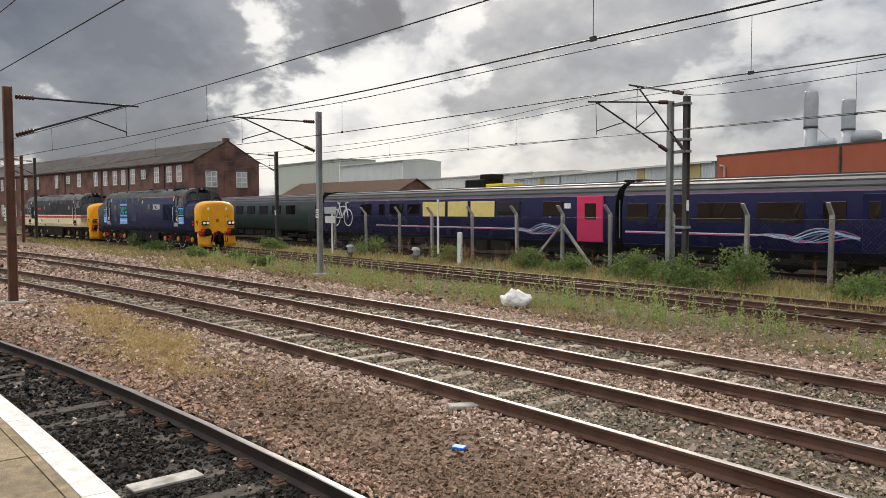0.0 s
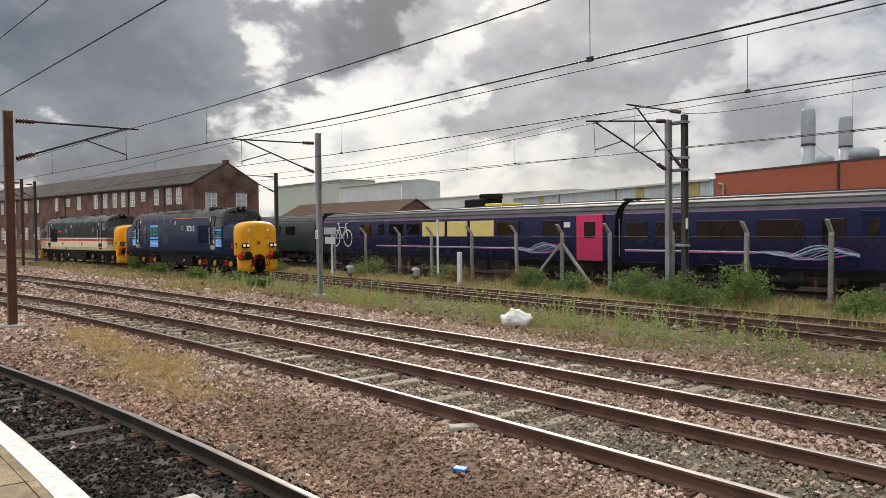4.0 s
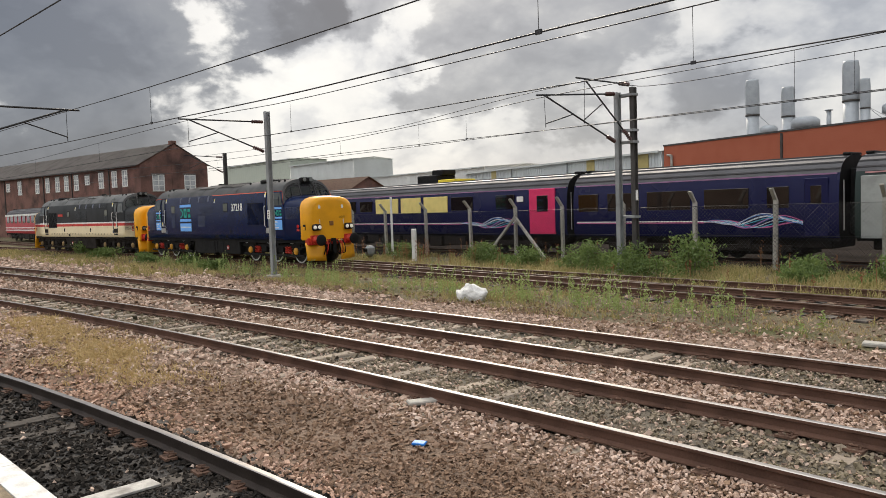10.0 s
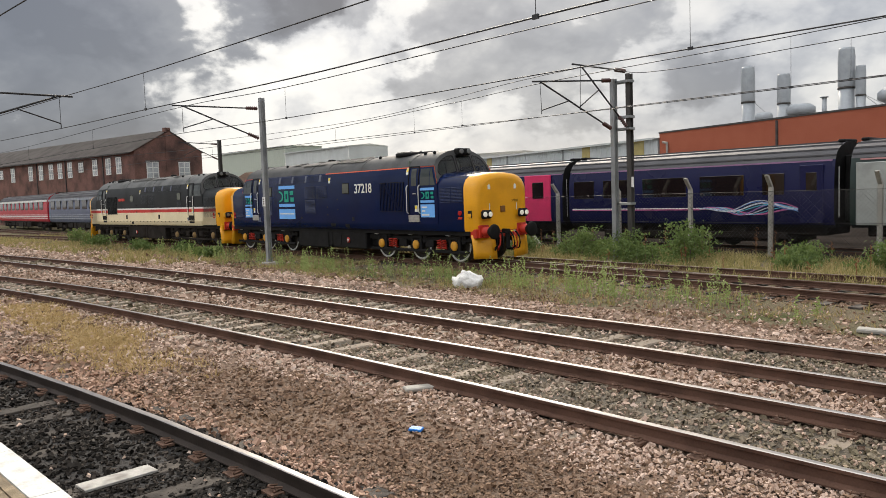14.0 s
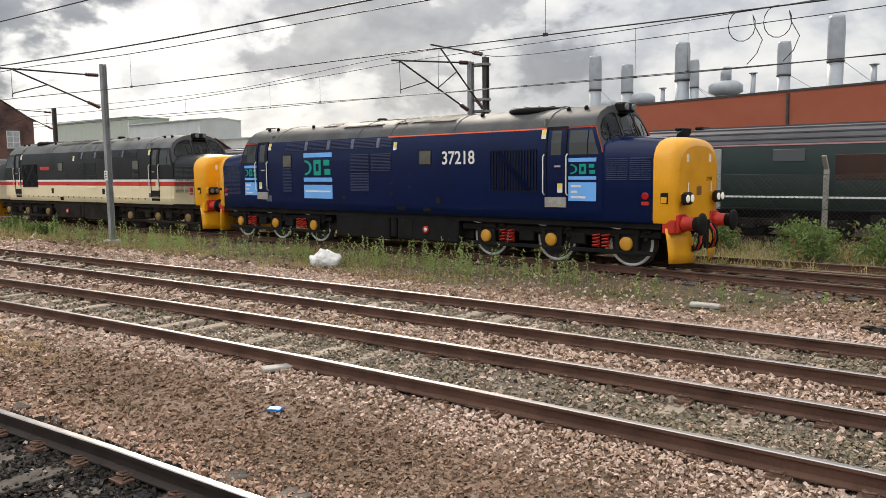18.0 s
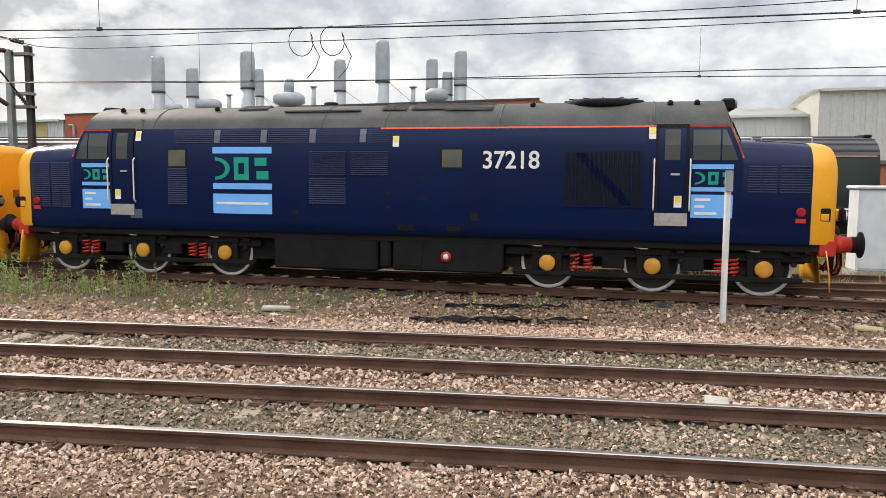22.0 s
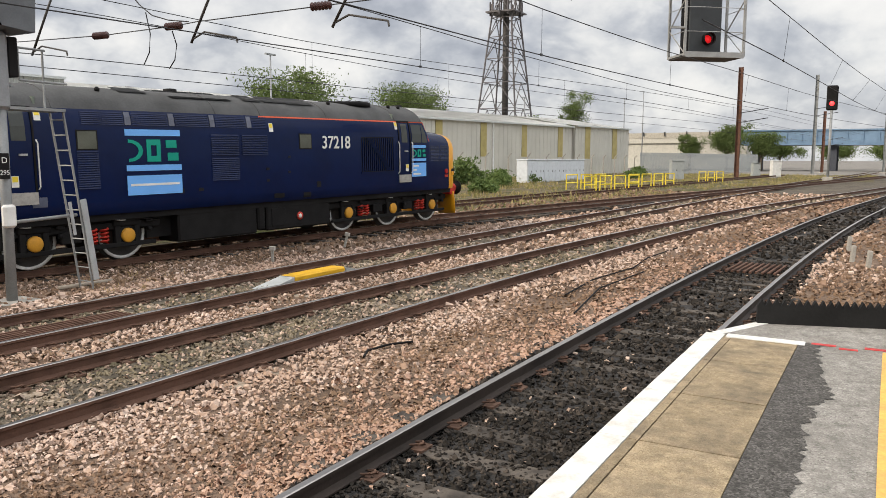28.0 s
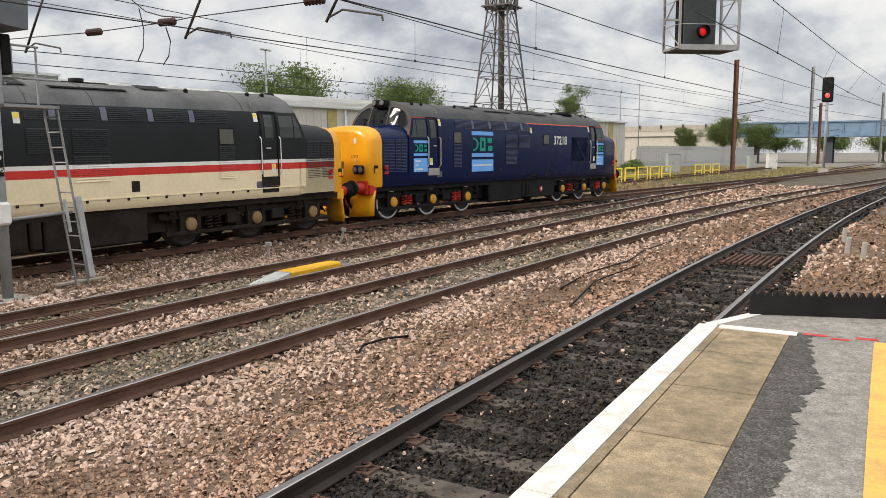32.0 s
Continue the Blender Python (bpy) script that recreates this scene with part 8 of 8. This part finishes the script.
def ground_z(x, y):
    f, g = np.clip((y - 12.2) / 2.6, 0, 1), np.clip((x - 6) / 18, 0, 1)
    return np.where(np.abs(x) < 90, -.19 + f * (.235 * g - .15), GROUND)


def blades(x, y, h, lean, width):
    """Grass blades: bent strips of two quads each."""
    n = len(x)
    a, b = rng.uniform(0, 6.283, n), rng.uniform(0, 6.283, n)
    z = ground_z(x, y) - .02
    sx, sy = np.cos(a) * width / 2, np.sin(a) * width / 2
    lx, ly = np.cos(b) * lean * h, np.sin(b) * lean * h
    v = np.empty((n, 6, 3))
    for i, (t, w) in enumerate(((0, 1), (.55, .75), (1, .12))):
        for j, s in ((0, -1), (1, 1)):
            v[:, 2 * i + j] = np.stack([x + lx * t * t + s * w * sx, y + ly * t * t + s * w * sy, z + h * t * (1 - .25 * lean * t)], 1)
    q = np.array([(0, 1, 3, 2), (2, 3, 5, 4)])
    return v.reshape(-1, 3), (q[None] + 6 * np.arange(n)[:, None, None]).reshape(-1, 4)


def tufts(x, y, per, spread, h0, h1, lean=.5, width=.012):
    k = len(x)
    th = rng.uniform(h0, h1, k)
    X, Y = np.repeat(x, per) + rng.normal(0, spread, k * per), np.repeat(y, per) + rng.normal(0, spread, k * per)
    return blades(X, Y, np.repeat(th, per) * rng.uniform(.45, 1.1, k * per), lean * rng.uniform(.2, 1.4, k * per), width * rng.uniform(.7, 1.4, k * per))


def scatter(n, x0, x1, y0, y1, keep):
    x, y = rng.uniform(x0, x1, n), rng.uniform(y0, y1, n)
    p = keep(x, y)
    ok = rng.random(n) < p
    return x[ok], y[ok]


def join(parts):
    vs, fs, k = [], [], 0
    for v, f in parts:
        vs.append(v); fs.append(f + k); k += len(v)
    return np.concatenate(vs), np.concatenate(fs)


def clear_l(x, y):
    return np.abs(np.abs(y - vline("l", x)) - .0) > 1.0


def grass():
    P = []
    # strip between the main line and the loco line, thick on the left, thinning out
    x, y = scatter(15000, -32, 6, 12.0, 19.5, lambda x, y: np.clip(.15 + .8 * (y - 12.3) / 2, 0, 1) * np.clip((-4 - x) / 14, .03, 1) * np.clip(.42 + .9 * wave(x, y, 1.3, 2), 0.05, 1) * clear_l(x, y))
    P.append(tufts(x, y, 9, .06, .07, .26, .7, .013))
    x, y = scatter(7000, -75, -30, 10.5, 24, lambda x, y: np.clip(.6 + .6 * wave(x, y, .8, 5), .05, 1) * (y > vline("a", x) + 2.2) * clear_l(x, y))
    P.append(tufts(x, y, 9, .12, .12, .4, .6, .03))
    # strip by the fence
    x, y = scatter(9000, -32, 11, 19.0, 25.2, lambda x, y: np.clip(.5 + .7 * wave(x, y, 1.1, 8), .08, 1) * clear_l(x, y) * (y > vline("l", x) + 1.2))
    P.append(tufts(x, y, 8, .09, .12, .45, .6, .02))
    # right of the loco line
    x, y = scatter(10500, 18, 140, 0, 40, lambda x, y: np.clip(.5 + .6 * wave(x, y, .5, 4), .05, 1) * (y > vline("l", x) + 2.4 + .01 * x))
    P.append(tufts(x, y, 7, .16, .14, .45, .6, .05))
    v, q = join(P)
    tagged(new("grass", raw_mesh("grass", v, q, [m_grass])), "rough yellow-green grass growing beside the tracks", "grass", kind="stuff")
    P = []
    x, y = scatter(9000, -26, -10, 2.8, 5.6, lambda x, y: 1.2 * np.exp(-((x + 17) / 5) ** 4 - ((y - 4.3 + .06 * (x + 17)) / .62) ** 2) * np.clip(.55 + wave(x, y, 2.2, 1), 0, 1))
    P.append(tufts(x, y, 9, .07, .08, .18, 1.2, .02))
    x, y = scatter(2600, -26, 14, 11.6, 16, lambda x, y: .6 * np.clip(.1 + wave(x, y, 1.7, 6), 0, 1) * clear_l(x, y))
    P.append(tufts(x, y, 9, .05, .05, .18, .9, .011))
    x, y = scatter(900, -20, 20, 6.5, 11, lambda x, y: .5 * (np.minimum(np.abs(y - vline("b", x)), np.abs(y - vline("a", x))) < .6) * np.clip(wave(x, y, 1.9, 9), 0, 1))
    P.append(tufts(x, y, 8, .04, .03, .09, 1.0, .010))
    x, y = scatter(1500, 12, 60, -5, 0, lambda x, y: .5 * np.clip(wave(x, y, .9, 3), 0, 1) * (y < vline("c", x) - 2))
    P.append(tufts(x, y, 8, .06, .05, .2, .9, .016))
    v, q = join(P)
    tagged(new("dry_grass", raw_mesh("dry_grass", v, q, [m_dry])), "withered brown grass in the ballast", "grass", kind="stuff")


grass()


def leaves(cx, cy, cz, n, size):
    """Small folded leaves, each two quads, round given middles."""
    a = rng.normal(size=(n, 3)); a /= np.linalg.norm(a, axis=1)[:, None]
    b = rng.normal(size=(n, 3)); b -= (b * a).sum(1)[:, None] * a; b /= np.linalg.norm(b, axis=1)[:, None]
    c = np.cross(a, b)
    s = (size * rng.uniform(.6, 1.4, n))[:, None]
    p = np.stack([cx, cy, cz], 1)
    v = np.stack([p - a * s, p + b * s * .42 + c * s * .15, p + a * s, p - b * s * .42 + c * s * .15], 1)
    return v.reshape(-1, 3), np.arange(4 * n).reshape(-1, 4)


def weeds():
    """Tall pale weeds: upright stems with leaves all the way up and a feathery top."""
    spots = [(-22.6, 13.6, 1.2, 26), (-18.5, 14.5, 1.6, 40), (-14, 14.6, 1.8, 55), (-10.9, 14.5, 1.5, 30), (-9.5, 15.0, 1.1, 11), (-6.8, 15.0, 1.4, 5), (-4.5, 14.6, 1.2, 3), (-26, 14, 2.5, 34), (-34, 14.5, 4, 50), (5.4, 13.5, .3, 4), (-1.5, 14.4, 1.2, 3), (2.4, 14.6, 1, 2)]
    st, lv = [], []
    for cx, cy, r, k in spots:
        k = int(1.15 * k)
        x, y = cx + rng.normal(0, r, k), cy + rng.normal(0, .42, k)
        ok = clear_l(x, y) & (y < vline("l", x) - .95)
        x, y = x[ok], y[ok]
        h = rng.uniform(.30, .88, len(x)) * np.clip((-x - 3) / 6, .4, 1)
        st.append(blades(x, y, h, .22 * rng.uniform(.1, 1, len(x)), np.full(len(x), .016)))
        m = 26
        t = np.tile(np.linspace(.12, 1, m), len(x))
        H = np.repeat(h, m)
        rad = (1.05 - t) * .055 + .012
        lv.append(leaves(np.repeat(x, m) + rng.normal(0, 1, len(t)) * rad, np.repeat(y, m) + rng.normal(0, 1, len(t)) * rad, ground_z(np.repeat(x, m), np.repeat(y, m)) + H * t, len(t), .036))
    v, q = join(st + lv)
    tagged(new("tall_weeds", raw_mesh("tall_weeds", v, q, [m_weed])), "tall pale-green weeds standing along the loco line", "weeds", kind="stuff")
    P = []
    x, y = scatter(330, -36, 5, 20, 25, lambda x, y: .3 + .7 * np.exp(-((x + 28) / 4) ** 2))
    h = rng.uniform(.4, 1.15, len(x))
    P.append(blades(x, y, h, .15 * rng.random(len(x)), np.full(len(x), .022)))
    m = 14
    t = np.tile(np.linspace(.55, 1, m), len(x))
    P.append(leaves(np.repeat(x, m) + rng.normal(0, .025, len(t)), np.repeat(y, m) + rng.normal(0, .025, len(t)), ground_z(np.repeat(x, m), np.repeat(y, m)) + np.repeat(h, m) * t, len(t), .04))
    v, q = join(P)
    tagged(new("seed_spikes", raw_mesh("seed_spikes", v, q, [m_red])), "reddish-brown seeding weed spikes by the fence", "weeds", kind="stuff")


weeds()


def bush(x, y, r, h, n=1500, size=.06):
    root = thing("bush", "dense dark-green leafy bush growing beside the fence", "bush", pose(x, y, float(ground_z(x, y))), group="bushes by the fence")
    k = max(5, int(r * 9))
    cx, cy = rng.normal(0, r * .42, k), rng.normal(0, r * .3, k)
    top = h * np.exp(-(cx * cx + cy * cy) / (r * r)) * rng.uniform(.62, 1.02, k)
    i = rng.integers(0, k, n)
    t = rng.random(n) ** .6
    wid = .16 + .13 * h
    v, q = leaves(cx[i] + rng.normal(0, wid * .75, n), cy[i] + rng.normal(0, wid * .75, n), np.maximum(.04, top[i] * t + rng.normal(0, .05, n)), n, size)
    part("foliage", raw_mesh("foliage", v, q, [m_bush]), None, root)
    bm = bmesh.new()
    for j in range(k):
        tube(bm, (cx[j] * .4, cy[j] * .4, -.05), (cx[j], cy[j], top[j] * .8), .014, .005, n=5)
    part("stem", bm, m_bark, root)


for b in ((-18.6, 22.2, 1.1, 1.35), (-16.2, 21.8, 1.0, 1.2), (-14, 22.3, 1.1, 1.5), (-21.8, 22.6, .9, 1.0), (-5.6, 22.2, .9, 1.35), (-3.6, 22.0, .8, 1.2), (.4, 22.0, .9, 1.0), (2.6, 22.3, .8, .9), (-10.5, 22.6, .8, .8), (-8.2, 23, .7, .9),
          (9.4, 20.4, .8, .55), (10.9, 20.8, .7, .6), (-25, 23, 1.0, 1.0), (-31, 23, 1.3, 1.1), (-38, 23, 1.6, 1.3), (-1.2, 23.4, .7, .8)):
    bush(*b)
for b in ((-42, 14.5, 1.0, .8), (-38, 15.2, .8, .6), (-50, 15, 1.2, .9), (-33.5, 14.6, .8, .6), (-57, 15.5, 1.4, 1.0), (-46, 20.5, 1.3, 1.0)):
    bush(*b, n=1000, size=.08)
for _ in range(18):
    bush(-26 + 31 * rng.random(), rng.uniform(21.2, 24.2), rng.uniform(.5, .9), rng.uniform(.5, 1.1), n=800)
for b in ((58, 32.4, 1.9, 2.2), (61, 31.6, 2.0, 2.5), (55, 33, 1.4, 1.6), (66, 30.6, 1.6, 1.5), (70, 30, 1.5, 1.3), (52, 29, 1.6, 1.2), (48, 23.5, 1.4, 1.0), (33, 23, 1.0, .8), (58, 27, 1.6, 1.2), (112, 30, 1.6, 1.5), (98, 27, 1.6, 1.3)):
    bush(*b, n=1400, size=.11 + .03 * b[3])


def tree(x, y, top, r, trunk=.35):
    """Tapered trunk, forked limbs and a crown of leaf clumps with gaps."""
    root = thing("tree", "broad green leafy tree standing behind the sheds", "tree", pose(x, y, GROUND), group="trees in the distance")
    bm = bmesh.new()
    fork = top * .36
    tube(bm, (0, 0, -.2), (0, 0, fork), trunk, trunk * .7, n=9)
    ends = []
    for i in range(11):
        a = i * 2.4 + rng.uniform(-.4, .4)
        rr, zz = r * rng.uniform(.35, .85), top * rng.uniform(.5, .88)
        mid = (math.cos(a) * rr * .45, math.sin(a) * rr * .45, fork + (zz - fork) * .6)
        end = (math.cos(a) * rr, math.sin(a) * rr, zz)
        tube(bm, (0, 0, fork - .3), mid, trunk * .4, trunk * .22, n=6)
        tube(bm, mid, end, trunk * .22, trunk * .08, n=5)
        ends += [end, mid]
    part("trunk", bm, m_bark, root)
    n = 13000
    cl = np.array(ends + [(rng.normal(0, r * .4), rng.normal(0, r * .4), top * rng.uniform(.5, .93)) for _ in range(26)])
    i = rng.integers(0, len(cl), n)
    s = rng.uniform(.55, 1.25, len(cl))[i] * r * .2
    d = rng.normal(size=(n, 3)) * s[:, None] * np.array([1, 1, .75])
    p = cl[i] + d
    v, q = leaves(p[:, 0], p[:, 1], np.minimum(p[:, 2], top), n, .085 * r ** .5)
    part("crown", raw_mesh("crown", v, q, [m_tree]), None, root)


for t in ((90, 75, 15.0, 6.6), (136, 84, 17.6, 7.0), (148, 90, 17, 7), (230, 82, 24.5, 4.6), (214, 90, 15, 6), (185, 60, 6, 3), (180, 29, 10.3, 4), (182, 22.3, 8.3, 4.2), (178, 36.5, 7.9, 2.6), (226, -2, 7, 5), (232, 10, 7.5, 5), (224, -24, 7, 5), (236, 24, 8, 5), (228, -40, 7, 5)):
    tree(*t)



def motions():
    """Both locomotives roll along their curved track, coupled."""
    rows = (
        (0.0, -56.01),
        (1.0, -54.74),
        (2.0, -53.45),
        (2.5, -52.76),
        (4.5, -49.70),
        (5.0, -48.85),
        (6.0, -47.06),
        (7.0, -45.07),
        (8.0, -42.94),
        (9.0, -40.72),
        (10.0, -38.32),
        (11.0, -35.66),
        (12.0, -32.91),
        (13.0, -30.10),
        (14.0, -27.23),
        (14.5, -25.78),
        (16.5, -20.09),
        (17.0, -18.61),
        (18.0, -15.70),
        (19.0, -12.76),
        (20.0, -9.79),
        (21.0, -6.74),
        (22.0, -3.66),
        (23.0, -0.55),
        (24.0, 2.59),
        (25.0, 5.77),
        (26.0, 9.00),
        (26.5, 10.66),
        (28.5, 17.17),
        (29.0, 18.83),
        (30.0, 22.15),
        (31.0, 25.61),
        (32.0, 29.02),
    )
    for engine, back in ((loco, 0.0), (loco2, 18.85)):
        keys = []
        for t, x in rows:
            x -= back
            m = pose(x, line_y("l", x), (line_z("l", x - 5) + line_z("l", x + 5)) / 2, 0, math.degrees(math.atan2(line_z("l", x - 5) - line_z("l", x + 5), 10)), line_turn("l", x))
            keys.append((t, m if engine is loco else m @ pose(0, 0, 0, 0, 0, 180)))
        walk(engine, keys)
    # wheels roll with the distance run
    times, way = [t for t, _ in rows], [x - rows[0][1] for _, x in rows]
    n = 140
    runs = [way[-1] * k / n for k in range(n + 1)]
    spins = [(float(np.interp(d, way, times)), math.degrees(d / .57)) for d in runs]
    for wheel, engine, x in WHEELS:
        walk(wheel, [(t, pose(x, 0, .57, 0, a if engine is loco else -a, 0)) for t, a in spins])


motions()
